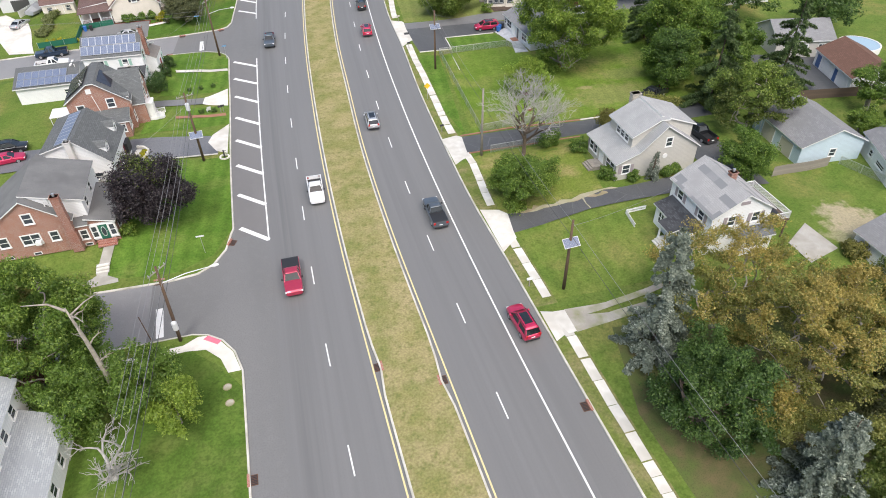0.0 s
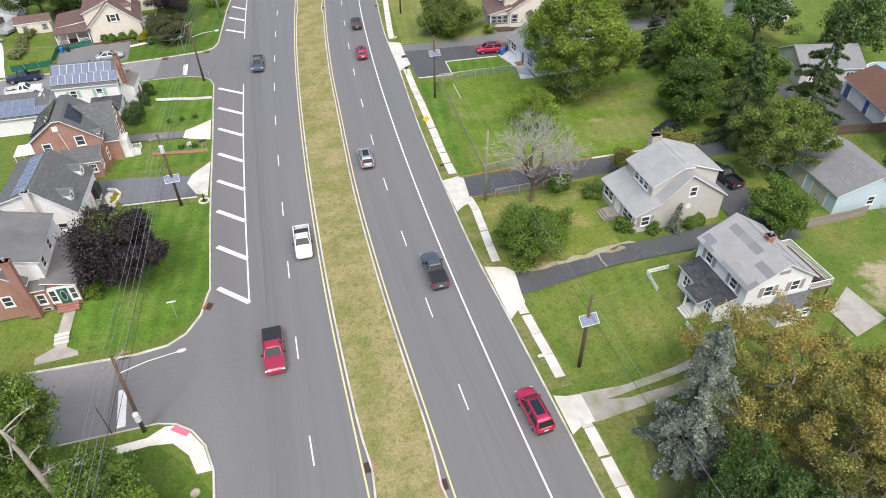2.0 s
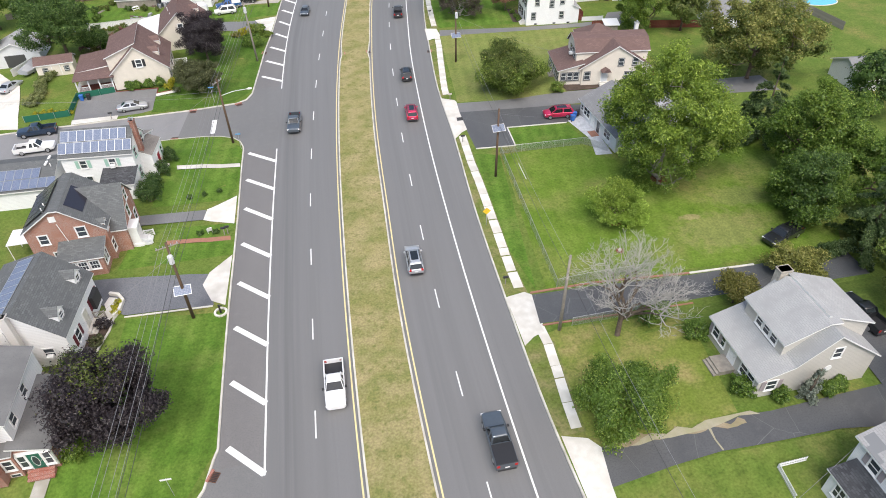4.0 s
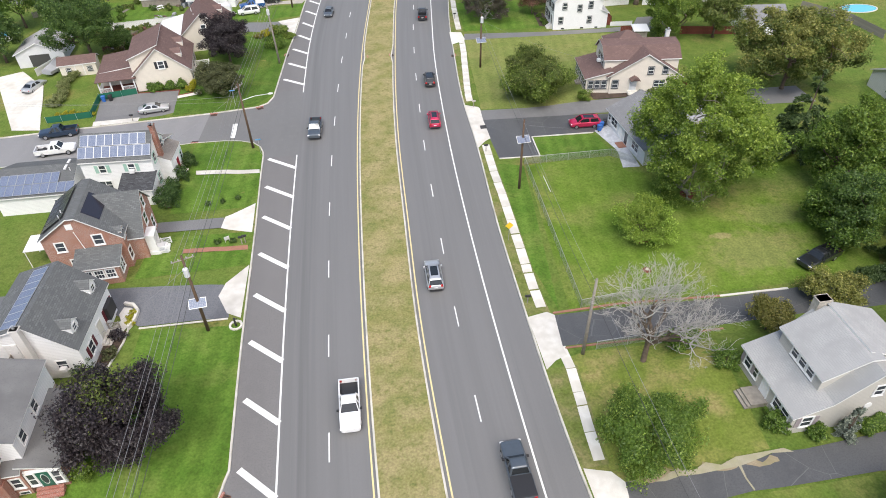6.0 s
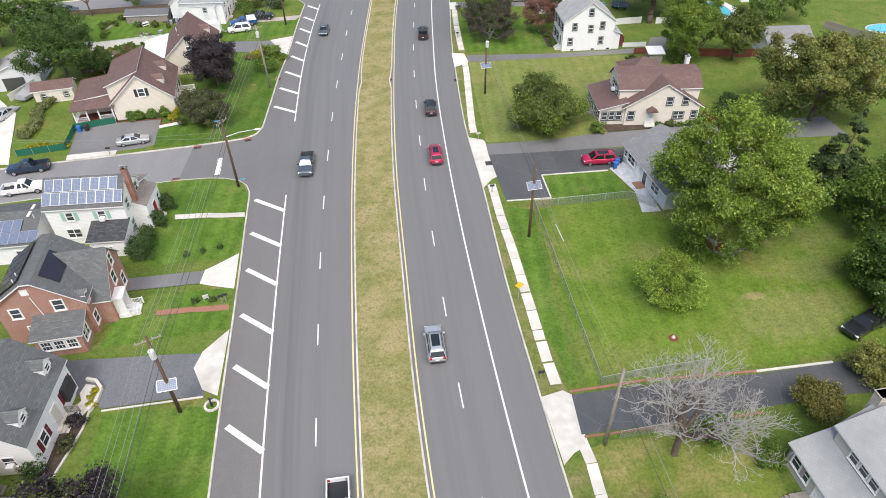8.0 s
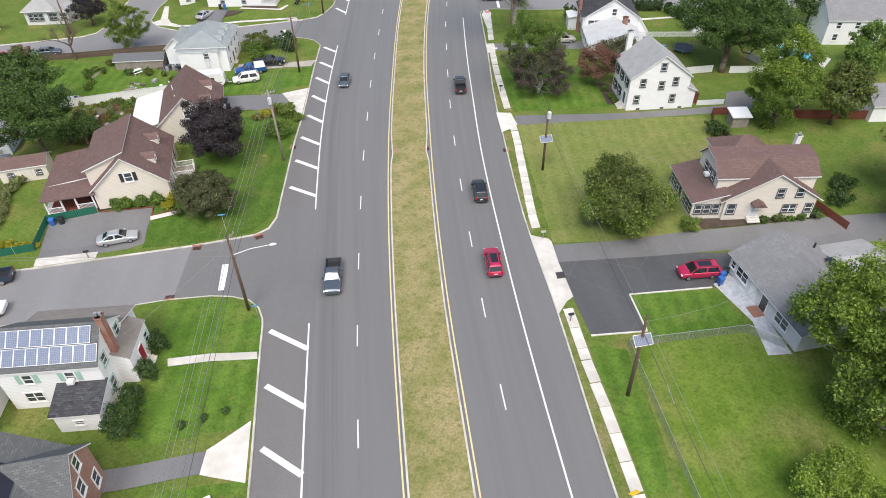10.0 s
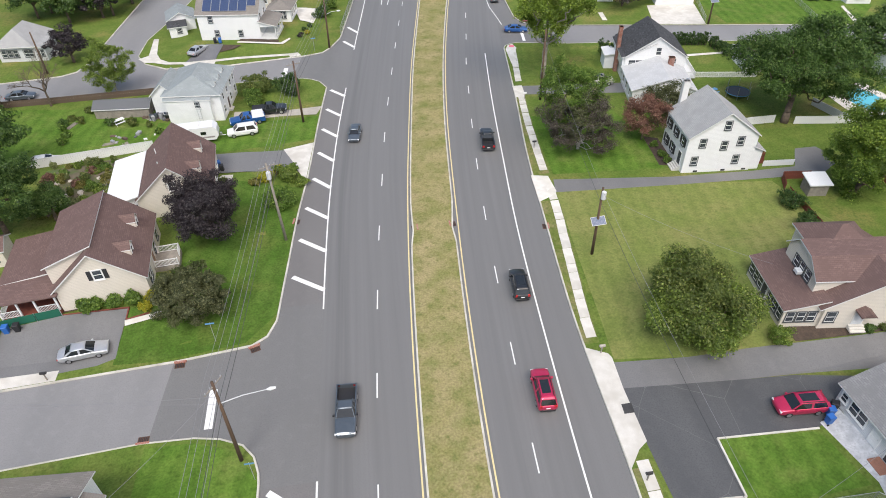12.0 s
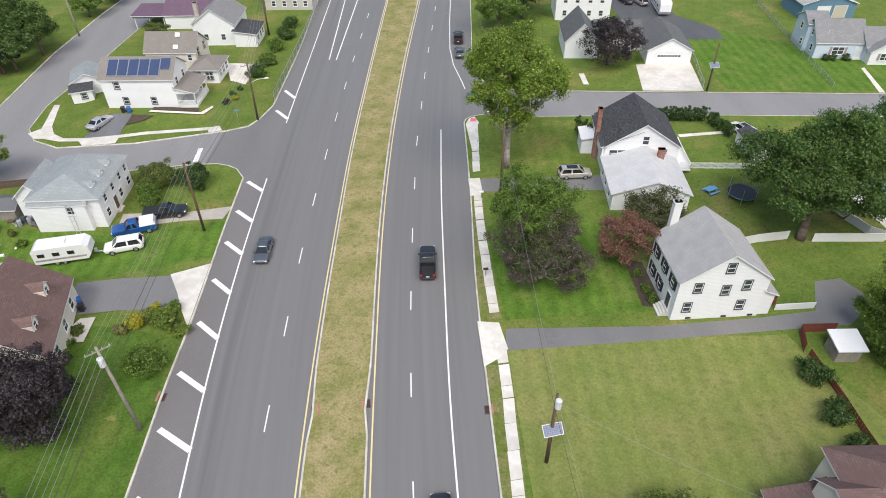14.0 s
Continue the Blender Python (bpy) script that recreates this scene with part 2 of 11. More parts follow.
SAND = surface("pale_sand", (0.38, 0.35, 0.26), (0.3, 0.275, 0.19), 0.95, scale=1.0, fine=10, c=(0.3, 0.29, 0.17), cscale=0.7)
GRAVEL = surface("gravel", (0.42, 0.39, 0.33), (0.33, 0.3, 0.25), 0.95, scale=0.7, fine=12, bump=0.4, c=(0.2, 0.22, 0.08), cscale=0.5)
MULCH = surface("mulch", (0.06, 0.045, 0.035), (0.09, 0.065, 0.05), 0.95, scale=2.0, fine=10, bump=0.5)
MULCH_R = surface("red_mulch", (0.2, 0.06, 0.04), (0.14, 0.05, 0.035), 0.95, scale=2.0, fine=10, bump=0.5)
PATIO = surface("speckled_patio", (0.55, 0.56, 0.58), (0.4, 0.41, 0.43), 0.8, scale=1.5, fine=5, fine_amt=0.35)
TAR = surface("tar_patch", (0.045, 0.045, 0.046), (0.06, 0.06, 0.06), 0.8, scale=2.0, fine=20)
BRICK_PAVE = surface("red_brick_paving", (0.33, 0.16, 0.11), (0.27, 0.14, 0.1), 0.9, scale=3.0, fine=12)
TACTILE = surface("tactile_red", (0.72, 0.17, 0.24), (0.66, 0.16, 0.22), 0.8, scale=3.0)
IRON = surface("rusty_iron", (0.16, 0.08, 0.05), (0.1, 0.06, 0.045), 0.8, 0.3, scale=4.0)

WHITE = siding("white_siding", (0.78, 0.785, 0.785))
CREAM = siding("cream_siding", (0.68, 0.63, 0.55))
BEIGE = siding("beige_siding", (0.66, 0.61, 0.53))
GREY_S = siding("greige_siding", (0.5, 0.48, 0.44))
BLUE_S = siding("pale_blue_siding", (0.5, 0.6, 0.66))
BLUEGREY = siding("blue_grey_siding", (0.56, 0.63, 0.71))
DEEPBLUE = siding("deep_blue_siding", (0.12, 0.22, 0.3))
LGREY = siding("light_grey_siding", (0.62, 0.63, 0.64))
BRICK = siding("red_brick", (0.34, 0.165, 0.115), brick=(0.27, 0.125, 0.09))
STONE = surface("rough_stone", (0.5, 0.46, 0.4), (0.34, 0.31, 0.27), 0.9, scale=2.5, fine=6, bump=0.4)
CHIMB = siding("chimney_brick", (0.28, 0.11, 0.075), brick=(0.22, 0.09, 0.065))
R_DARK = shingle("dark_grey_shingle", (0.1, 0.106, 0.108), (0.15, 0.157, 0.158))
R_CHAR = shingle("charcoal_shingle", (0.04, 0.042, 0.046), (0.095, 0.098, 0.105))
R_GREY = shingle("grey_shingle", (0.2, 0.202, 0.207), (0.255, 0.255, 0.257))
CREAM_DOOR = plain("cream_door_paint", (0.5, 0.47, 0.38), 0.6)
R_BLUEGREY = shingle("blue_grey_shingle", (0.31, 0.33, 0.345), (0.43, 0.45, 0.46), 0.15)
R_LIGHT = shingle("pale_grey_shingle", (0.34, 0.345, 0.34), (0.37, 0.37, 0.365))
R_PATCH = shingle("patched_grey_shingle", (0.34, 0.335, 0.33), (0.37, 0.365, 0.36), patches=(0.215, 0.22, 0.225))
R_BROWN = shingle("brown_shingle", (0.135, 0.088, 0.08), (0.175, 0.118, 0.106))
R_RUST = shingle("rust_brown_shingle", (0.14, 0.08, 0.06), (0.18, 0.1, 0.075))
R_TAUPE = shingle("taupe_shingle", (0.2, 0.185, 0.165), (0.25, 0.23, 0.21))
R_PALE = shingle("pale_grey_shingle", (0.5, 0.51, 0.52), (0.56, 0.57, 0.58), 0.15)
R_GREEN = shingle("grey_green_shingle", (0.25, 0.28, 0.285), (0.3, 0.33, 0.335))
R_PURPLE = shingle("plum_shingle", (0.13, 0.085, 0.12), (0.16, 0.105, 0.15))
R_ASH = surface("ash_grey_felt", (0.15, 0.15, 0.148), (0.175, 0.175, 0.172), 0.9, scale=0.6, fine=9, fine_amt=0.12, c=(0.125, 0.125, 0.124), cscale=0.4)
METAL_W = plain("white_metal_roof", (0.76, 0.76, 0.76), 0.5)
TRIM = plain("white_trim", (0.76, 0.76, 0.75), 0.5)
TRIM_D = plain("dark_trim", (0.07, 0.075, 0.08), 0.5)
SHUT_GREEN = plain("mint_shutter", (0.32, 0.5, 0.42), 0.6)
SHUT_RED = plain("maroon_shutter", (0.12, 0.02, 0.03), 0.6)
SHUT_BLACK = plain("black_shutter", (0.03, 0.03, 0.033), 0.6)
SHUT_GREY = plain("mauve_shutter", (0.32, 0.28, 0.29), 0.6)
DOOR_GREEN = plain("green_door", (0.02, 0.12, 0.08), 0.4)
DOOR_RED = plain("red_door", (0.3, 0.02, 0.04), 0.4)
DOOR_BLUE = plain("blue_door", (0.06, 0.13, 0.3), 0.4)
WOOD_POLE = surface("weathered_pole_wood", (0.13, 0.085, 0.055), (0.09, 0.06, 0.045), 0.9, scale=2.0, fine=18, stretch=(1, 1, 0.1))
WOOD_GREY = surface("silvered_wood", (0.3, 0.27, 0.23), (0.22, 0.2, 0.17), 0.9, scale=2.0, fine=18)
WOOD_DARK = surface("dark_fence_wood", (0.14, 0.1, 0.075), (0.1, 0.075, 0.06), 0.9, scale=2.0, fine=18)
WOOD_RED = surface("red_stained_wood", (0.2, 0.06, 0.04), (0.15, 0.05, 0.035), 0.8, scale=2.0, fine=18)
STEEL = plain("galvanised_steel", (0.55, 0.56, 0.57), 0.45, 0.7)
WIRE = plain("cable_grey", (0.22, 0.22, 0.23), 0.7)
WIRE_D = plain("cable_black", (0.05, 0.05, 0.05), 0.6)
BARK = surface("bark", (0.16, 0.12, 0.09), (0.1, 0.08, 0.06), 0.95, scale=3.0, fine=15, bump=0.5)
BARK_LIGHT = surface("pale_limb_bark", (0.36, 0.33, 0.28), (0.22, 0.19, 0.15), 0.95, scale=2.0, fine=12)
DEAD_WOOD = surface("bleached_dead_wood", (0.46, 0.445, 0.415), (0.34, 0.325, 0.3), 0.9, scale=2.0, fine=14)
BARK_PALE = surface("pale_dead_bark", (0.45, 0.43, 0.4), (0.31, 0.295, 0.27), 0.95, scale=2.0, fine=15)
RUBBER = plain("tyre_rubber", (0.02, 0.02, 0.021), 0.8)
RIM = plain("alloy_rim", (0.5, 0.5, 0.52), 0.35, 0.8)
BLACKP = plain("black_plastic", (0.025, 0.025, 0.027), 0.5)
LAMP_R = plain("tail_lamp", (0.45, 0.02, 0.02), 0.25)
LAMP_W = plain("head_lamp", (0.8, 0.8, 0.82), 0.15)
GREEN_F = plain("green_canvas", (0.015, 0.12, 0.075), 0.7)
BIN_BLUE = plain("blue_bin_plastic", (0.03, 0.13, 0.42), 0.45)
YELLOW = plain("yellow_sign", (0.75, 0.5, 0.03), 0.5)
SIGN_B = plain("blue_sign", (0.12, 0.3, 0.5), 0.5)
GREY_TARP = plain("grey_tarp", (0.33, 0.34, 0.36), 0.6)
DARK_TARP = plain("dark_tarp", (0.12, 0.125, 0.13), 0.6)
WATER = plain("pool_water", (0.12, 0.5, 0.62), 0.06, spec=0.6)
POOLCOVER = plain("pool_cover", (0.3, 0.42, 0.52), 0.6)

def glass_mat(name, tint, rough=0.08):
    m, n, l = tree_of(name)
    bs = n["Principled BSDF"]
    bs.inputs["Base Color"].default_value = (*tint, 1)
    bs.inputs["Roughness"].default_value = rough
    bs.inputs["Specular IOR Level"].default_value = 0.7
    return m
GLASS = glass_mat("window_glass", (0.045, 0.055, 0.065))
CARGLASS = glass_mat("car_glass", (0.015, 0.018, 0.02), 0.05)
DARK_OPENING = glass_mat("dark_opening", (0.05, 0.05, 0.05), 0.6)

def paint(name, col, metal=0.3):
    m, n, l = tree_of(name)
    bs = n["Principled BSDF"]
    tc = n.new("ShaderNodeTexCoord")
    l.new(blend(n, l, noise_mask(n, l, 3.0, 0.4, 0.8, tc.outputs["Object"]), col, tuple(v * 0.9 for v in col)), bs.inputs["Base Color"])
    bs.inputs["Roughness"].default_value, bs.inputs["Metallic"].default_value = 0.3, metal
    bs.inputs["Coat Weight"].default_value, bs.inputs["Coat Roughness"].default_value = 0.6, 0.08
    return m
P_RED = paint("red_paint", (0.52, 0.022, 0.085))
P_WINE = paint("wine_paint", (0.42, 0.035, 0.075))
P_WHITE = paint("white_paint", (0.75, 0.75, 0.75), 0.0)
P_SILVER = paint("silver_paint", (0.52, 0.53, 0.55), 0.5)
P_GREY = paint("steel_grey_paint", (0.1, 0.12, 0.14), 0.4)
P_BLACK = paint("black_paint", (0.02, 0.022, 0.025), 0.2)
P_NAVY = paint("navy_paint", (0.025, 0.045, 0.08), 0.3)
P_BLUE = paint("blue_paint", (0.02, 0.1, 0.32), 0.3)
P_BEIGE = paint("champagne_paint", (0.5, 0.48, 0.44), 0.4)

def solar_mat(name="solar_cells", c1=(0.11, 0.138, 0.21), c2=(0.128, 0.158, 0.235), line=(0.29, 0.32, 0.37), rough=0.35):
    m, n, l = tree_of(name)
    bs = n["Principled BSDF"]
    uv = n.new("ShaderNodeUVMap")
    br = n.new("ShaderNodeTexBrick")
    br.offset = 0.0
    br.inputs["Scale"].default_value = 1.0
    br.inputs["Brick Width"].default_value, br.inputs["Row Height"].default_value = 0.16, 0.16
    br.inputs["Mortar Size"].default_value = 0.006
    br.inputs["Color1"].default_value, br.inputs["Color2"].default_value = (*c1, 1), (*c2, 1)
    br.inputs["Mortar"].default_value = (*line, 1)
    l.new(uv.outputs[0], br.inputs["Vector"])
    l.new(br.outputs[0], bs.inputs["Base Color"])
    bs.inputs["Roughness"].default_value = rough
    bs.inputs["Specular IOR Level"].default_value = 0.3
    return m
SOLAR = solar_mat()
SOLAR_BLUE = solar_mat("deep_blue_cells", (0.03, 0.05, 0.115), (0.036, 0.06, 0.135), (0.09, 0.11, 0.165))
SOLAR_BLACK = glass_mat("black_solar", (0.02, 0.018, 0.025), 0.2)

L_GREEN = leaf_mat("leaf_green", (0.068, 0.133, 0.020), (0.130, 0.217, 0.035), (0.209, 0.297, 0.060))
L_BRIGHT = leaf_mat("leaf_bright", (0.086, 0.154, 0.022), (0.160, 0.249, 0.037), (0.270, 0.350, 0.069))
L_DARK = leaf_mat("leaf_dark", (0.044, 0.090, 0.022), (0.083, 0.148, 0.033), (0.143, 0.217, 0.055))
L_OLIVE = leaf_mat("leaf_olive", (0.077, 0.111, 0.023), (0.127, 0.170, 0.037), (0.209, 0.228, 0.064))
L_ORANGE = leaf_mat("leaf_orange", (0.155, 0.178, 0.04), (0.24, 0.25, 0.062), (0.365, 0.345, 0.108))
L_LIME = leaf_mat("leaf_lime", (0.125, 0.198, 0.024), (0.217, 0.313, 0.041), (0.34, 0.425, 0.078))
L_RUST = leaf_mat("leaf_rust", (0.25, 0.21, 0.052), (0.37, 0.295, 0.072), (0.5, 0.405, 0.14))
L_YELLOW = leaf_mat("leaf_yellow", (0.12, 0.13, 0.028), (0.195, 0.19, 0.045), (0.3, 0.265, 0.085))
L_MAROON = leaf_mat("leaf_maroon", (0.028, 0.022, 0.027), (0.05, 0.04, 0.045), (0.1, 0.085, 0.085))
L_RED = leaf_mat("leaf_red", (0.15, 0.08, 0.06), (0.25, 0.125, 0.09), (0.33, 0.2, 0.14))
L_WINE = leaf_mat("leaf_wine", (0.06, 0.025, 0.022), (0.1, 0.04, 0.032), (0.15, 0.075, 0.05))
L_BRONZE = leaf_mat("leaf_bronze", (0.062, 0.076, 0.03), (0.108, 0.12, 0.05), (0.17, 0.175, 0.08))
L_TANGLE = leaf_mat("leaf_grey_brown", (0.07, 0.055, 0.045), (0.115, 0.094, 0.075), (0.18, 0.155, 0.125))
L_BLUE = leaf_mat("needle_blue", (0.13, 0.16, 0.12), (0.215, 0.25, 0.195), (0.37, 0.405, 0.335))
L_MIX = leaf_mat("leaf_mixed", (0.1, 0.158, 0.024), (0.175, 0.25, 0.042), (0.27, 0.335, 0.075))
L_SPRUCE = leaf_mat("spruce_needle", (0.048, 0.084, 0.026), (0.086, 0.136, 0.042), (0.155, 0.212, 0.078))
L_PALE = leaf_mat("leaf_pale_green", (0.175, 0.28, 0.036), (0.285, 0.42, 0.062), (0.41, 0.54, 0.11))
L_OAK = leaf_mat("oak_leaf", (0.046, 0.095, 0.020), (0.086, 0.158, 0.034), (0.150, 0.232, 0.056))
L_HEDGE = leaf_mat("hedge_green", (0.033, 0.072, 0.018), (0.059, 0.112, 0.027), (0.105, 0.170, 0.044))
FLOWER = leaf_mat("yellow_flower", (0.3, 0.3, 0.02), (0.45, 0.4, 0.03), (0.3, 0.34, 0.04))
GRASSY = leaf_mat("ornamental_grass", (0.15, 0.2, 0.06), (0.22, 0.25, 0.09), (0.28, 0.28, 0.13))

# ---------- mesh building ----------
class Geo:
    """Collects vertices and faces of one mesh."""
    def __init__(self):
        self.v, self.f, self.m = [], [], []

    def face(self, pts, mi=0):
        k = len(self.v)
        self.v += [tuple(p) for p in pts]
        self.f.append(tuple(range(k, k + len(pts))))
        self.m.append(mi)

    def solid(self, verts, faces, mi=0):
        k = len(self.v)
        self.v += [tuple(p) for p in verts]
        self.f += [tuple(i + k for i in f) for f in faces]
        self.m += [mi] * len(faces)

    def box(self, x0, x1, y0, y1, z0, z1, mi=0, tm=None):
        vs = [Vector((x, y, z)) for z in (z0, z1) for x, y in ((x0, y0), (x1, y0), (x1, y1), (x0, y1))]
        if tm:
            vs = [tm @ p for p in vs]
        self.solid(vs, [(3, 2, 1, 0), (4, 5, 6, 7), (0, 1, 5, 4), (1, 2, 6, 5), (2, 3, 7, 6), (3, 0, 4, 7)], mi)

    def bevel_box(self, x0, x1, y0, y1, z0, z1, b=0.03, mi=0, tm=None):
        """A box whose upper edges are rounded off by one chamfer."""
        lo = [(x0, y0), (x1, y0), (x1, y1), (x0, y1)]
        hi = [(x0 + b, y0 + b), (x1 - b, y0 + b), (x1 - b, y1 - b), (x0 + b, y1 - b)]
        vs = [Vector((x, y, z0)) for x, y in lo] + [Vector((x, y, z1 - b)) for x, y in lo] + [Vector((x, y, z1)) for x, y in hi]
        if tm:
            vs = [tm @ p for p in vs]
        fs = [(3, 2, 1, 0), (8, 9, 10, 11)]
        for i in range(4):
            j = (i + 1) % 4
            fs += [(i, j, 4 + j, 4 + i), (4 + i, 4 + j, 8 + j, 8 + i)]
        self.solid(vs, fs, mi)

    def prism(self, pts, z0, z1, mi=0):
        n = len(pts)
        area = sum(pts[i][0] * pts[(i + 1) % n][1] - pts[(i + 1) % n][0] * pts[i][1] for i in range(n))
        if area < 0:
            pts = pts[::-1]
        vs = [(x, y, z0) for x, y in pts] + [(x, y, z1) for x, y in pts]
        fs = [tuple(range(n, 2 * n)), tuple(range(n - 1, -1, -1))]
        fs += [(i, (i + 1) % n, n + (i + 1) % n, n + i) for i in range(n)]
        self.solid(vs, fs, mi)

    def tube(self, path, radii, sides=8, mi=0, caps=True):
        """A tube along points, with a radius at each."""
        rings = []
        for i, p in enumerate(path):
            p = Vector(p)
            a = Vector(path[max(i - 1, 0)])
            b = Vector(path[min(i + 1, len(path) - 1)])
            d = (b - a).normalized()
            s = d.cross(Vector((0.31, 0.87, 0.37))).normalized() if abs(d.z) < 0.95 else d.cross(Vector((0, 1, 0))).normalized()
            u = s.cross(d)
            r = radii[i] if isinstance(radii, (list, tuple)) else radii
            rings.append([p + (s * math.cos(2 * math.pi * k / sides) + u * math.sin(2 * math.pi * k / sides)) * r for k in range(sides)])
        vs = [q for ring in rings for q in ring]
        fs = []
        for i in range(len(path) - 1):
            for k in range(sides):
                j = (k + 1) % sides
                fs.append((i * sides + k, (i + 1) * sides + k, (i + 1) * sides + j, i * sides + j))
        if caps:
            fs.append(tuple(range(sides)))
            fs.append(tuple((len(path) - 1) * sides + k for k in range(sides - 1, -1, -1)))
        self.solid(vs, fs, mi)

    def build(self, name, mats, parent=None, label="", smooth=False):
        me = bpy.data.meshes.new(name)
        me.from_pydata(self.v, [], self.f)
        if not isinstance(mats, (list, tuple)):
            mats = [mats]
        for m in mats:
            me.materials.append(m)
        me.polygons.foreach_set("material_index", self.m)
        uv = me.uv_layers.new(name="UVMap").data
        for p in me.polygons:
            nn = p.normal
            if abs(nn.z) > 0.999:
                ua, va = Vector((1, 0, 0)), Vector((0, 1, 0))
            else:
                ua = Vector((0, 0, 1)).cross(nn).normalized()
                va = nn.cross(ua)
            for li in p.loop_indices:
                co = me.vertices[me.loops[li].vertex_index].co
                uv[li].uv = (co.dot(ua), co.dot(va))
        if smooth:
            me.polygons.foreach_set("use_smooth", [True] * len(me.polygons))
        ob = new(name, me)
        if parent:
            ob.parent = parent
        if label:
            ob["label"] = label
        return ob

def thing(name, label, category, x, y, z=0.0, rot=0.0, group="", kind=""):
    e = new(name)
    e.empty_display_size = 0.3
    e.matrix_basis = pose(x, y, z, 0, 0, rot)
    return tagged(e, label, category, group, kind)

def shared(src, name, parent, m):
    """Another object on the mesh of src, as a part."""
    ob = new(name, src.data)
    ob.parent = parent
    ob.matrix_basis = m
    if src.get("label"):
        ob["label"] = src["label"]
    return ob

def smooth_line(table):
    ys = np.array([p[0] for p in table], float)
    xs = np.array([p[1] for p in table], float)
    sl = np.gradient(xs, ys)
    def at(y):
        y = float(y)
        if y <= ys[0]:
            return float(xs[0] + sl[0] * (y - ys[0]))
        if y >= ys[-1]:
            return float(xs[-1] + sl[-1] * (y - ys[-1]))
        i = int(np.searchsorted(ys, y) - 1)
        h = ys[i + 1] - ys[i]
        t = (y - ys[i]) / h
        return float((1 + 2 * t) * (1 - t) ** 2 * xs[i] + t * (1 - t) ** 2 * h * sl[i] + t * t * (3 - 2 * t) * xs[i + 1] + t * t * (t - 1) * h * sl[i + 1])
    return at

# ---------- lines of the highway: x at y ----------
YEL_W = smooth_line([(20, 3.35), (40, 2.85), (60, 2.5), (80, 2.75), (100, 3.45), (120, 4.5), (140, 6.0), (160, 8.0), (180, 10.5), (200, 13.2), (225, 17.2), (270, 24.8), (320, 33.6)])
YEL_E = smooth_line([(20, 10.05), (40, 9.45), (60, 8.92), (80, 9.0), (100, 9.85), (120, 10.85), (140, 12.45), (160, 14.5), (180, 16.8), (200, 19.7), (225, 24.1), (270, 33.1), (320, 43.0)])
DASH_W = smooth_line([(29, -0.6), (44, -1.1), (55, -1.23), (67, -1.08), (85, -0.7), (102.5, -0.19), (115.9, 0.48), (126, 1.16), (138.7, 2.16), (150, 3.2), (162, 4.56), (175.7, 6.12), (187, 7.65), (198, 9.28), (222, 13.0), (245, 17.0), (268, 21.2)])
DASH_E = smooth_line([(31, 13.34), (45, 13.0), (67, 12.77), (80, 12.9), (103, 13.75), (116, 14.4), (129, 15.35), (140, 16.22), (152, 17.36), (164.5, 18.75), (176.5, 20.3), (188, 21.95), (200, 23.7), (211.6, 25.84), (224.3, 28.1), (258, 34.8)])
EDGE_W = smooth_line([(60, -5.6), (80, -5.5), (100, -5.17), (116.4, -4.68), (138.5, -3.85), (144.5, -3.6), (160, -2.75), (178.3, -1.1), (194, 0.8), (212, 3.15), (240, 7.0), (270, 11.1)])
EDGE_E = smooth_line([(20, 17.45), (40, 16.8), (62, 16.55), (80, 16.75), (97, 17.3), (115, 18.2), (130, 19.25), (150, 21.0), (168, 23.2), (185, 25.4), (205, 28.35)])
KERB_W = smooth_line([(-20, -8.6), (20, -8.75), (43, -9.1), (66, -9.6), (80, -9.72), (100, -9.55), (119, -9.5), (138, -8.75), (150, -7.6), (156.3, -7.0), (166, -5.7), (183, -3.95), (195, -2.52), (218, 0.7), (243, 4.7), (274, 8.6), (320, 16)])
KERB_E = smooth_line([(20, 21.1), (36, 20.7), (53, 20.3), (62, 20.0), (80, 20.3), (95, 20.85), (115, 22.2), (133, 23.05), (148, 24.55), (167, 26.75), (185, 29.5), (205.8, 32.35)])

def along(fn, y0, y1, step=2.0, dx=0.0):
    k = max(int(abs(y1 - y0) / step), 1)
    return [(fn(y0 + (y1 - y0) * i / k) + dx, y0 + (y1 - y0) * i / k) for i in range(k + 1)]

def ribbon(g, pts, half, z, mi=0):
    """A flat painted strip along points."""
    pts = [Vector((p[0], p[1])) for p in pts]
    side = []
    for i, p in enumerate(pts):
        d = (pts[min(i + 1, len(pts) - 1)] - pts[max(i - 1, 0)]).normalized()
        s = Vector((d.y, -d.x)) * half
        side.append((p - s, p + s))
    for (a, b), (c, d) in zip(side, side[1:]):
        g.face([(a.x, a.y, z), (b.x, b.y, z), (d.x, d.y, z), (c.x, c.y, z)], mi)

GZ = 0.13           # lawns stand this much above the carriageway
# ---------- carriageway ----------
g = Geo()
g.face([(-1500, -1500, 0), (1500, -1500, 0), (1500, 1800, 0), (-1500, 1800, 0)])
road = tagged(g.build("road", ROAD), "grey asphalt highway carriageway with worn wheel tracks", "road", kind="structure")

# ---------- lawns between the streets, with kerbs ----------
S_A = [(-9.1, 43.0), (-9.8, 45.7), (-11.0, 47.6), (-12.4, 48.7), (-14.0, 49.2), (-21.7, 49.2), (-60, 48.4)]
N_A = [(-60, 59.4), (-27, 58.6), (-22.6, 58.4), (-16.7, 58.2), (-13.7, 58.6), (-11.9, 59.8), (-10.5, 62.2), (-9.9, 65)]
S_B = [(-9.6, 119.6), (-10.1, 121.3), (-11.2, 122.7), (-13.3, 123.7), (-15.7, 124.2), (-20.4, 124.4), (-32.2, 123.6), (-60, 121.6)]
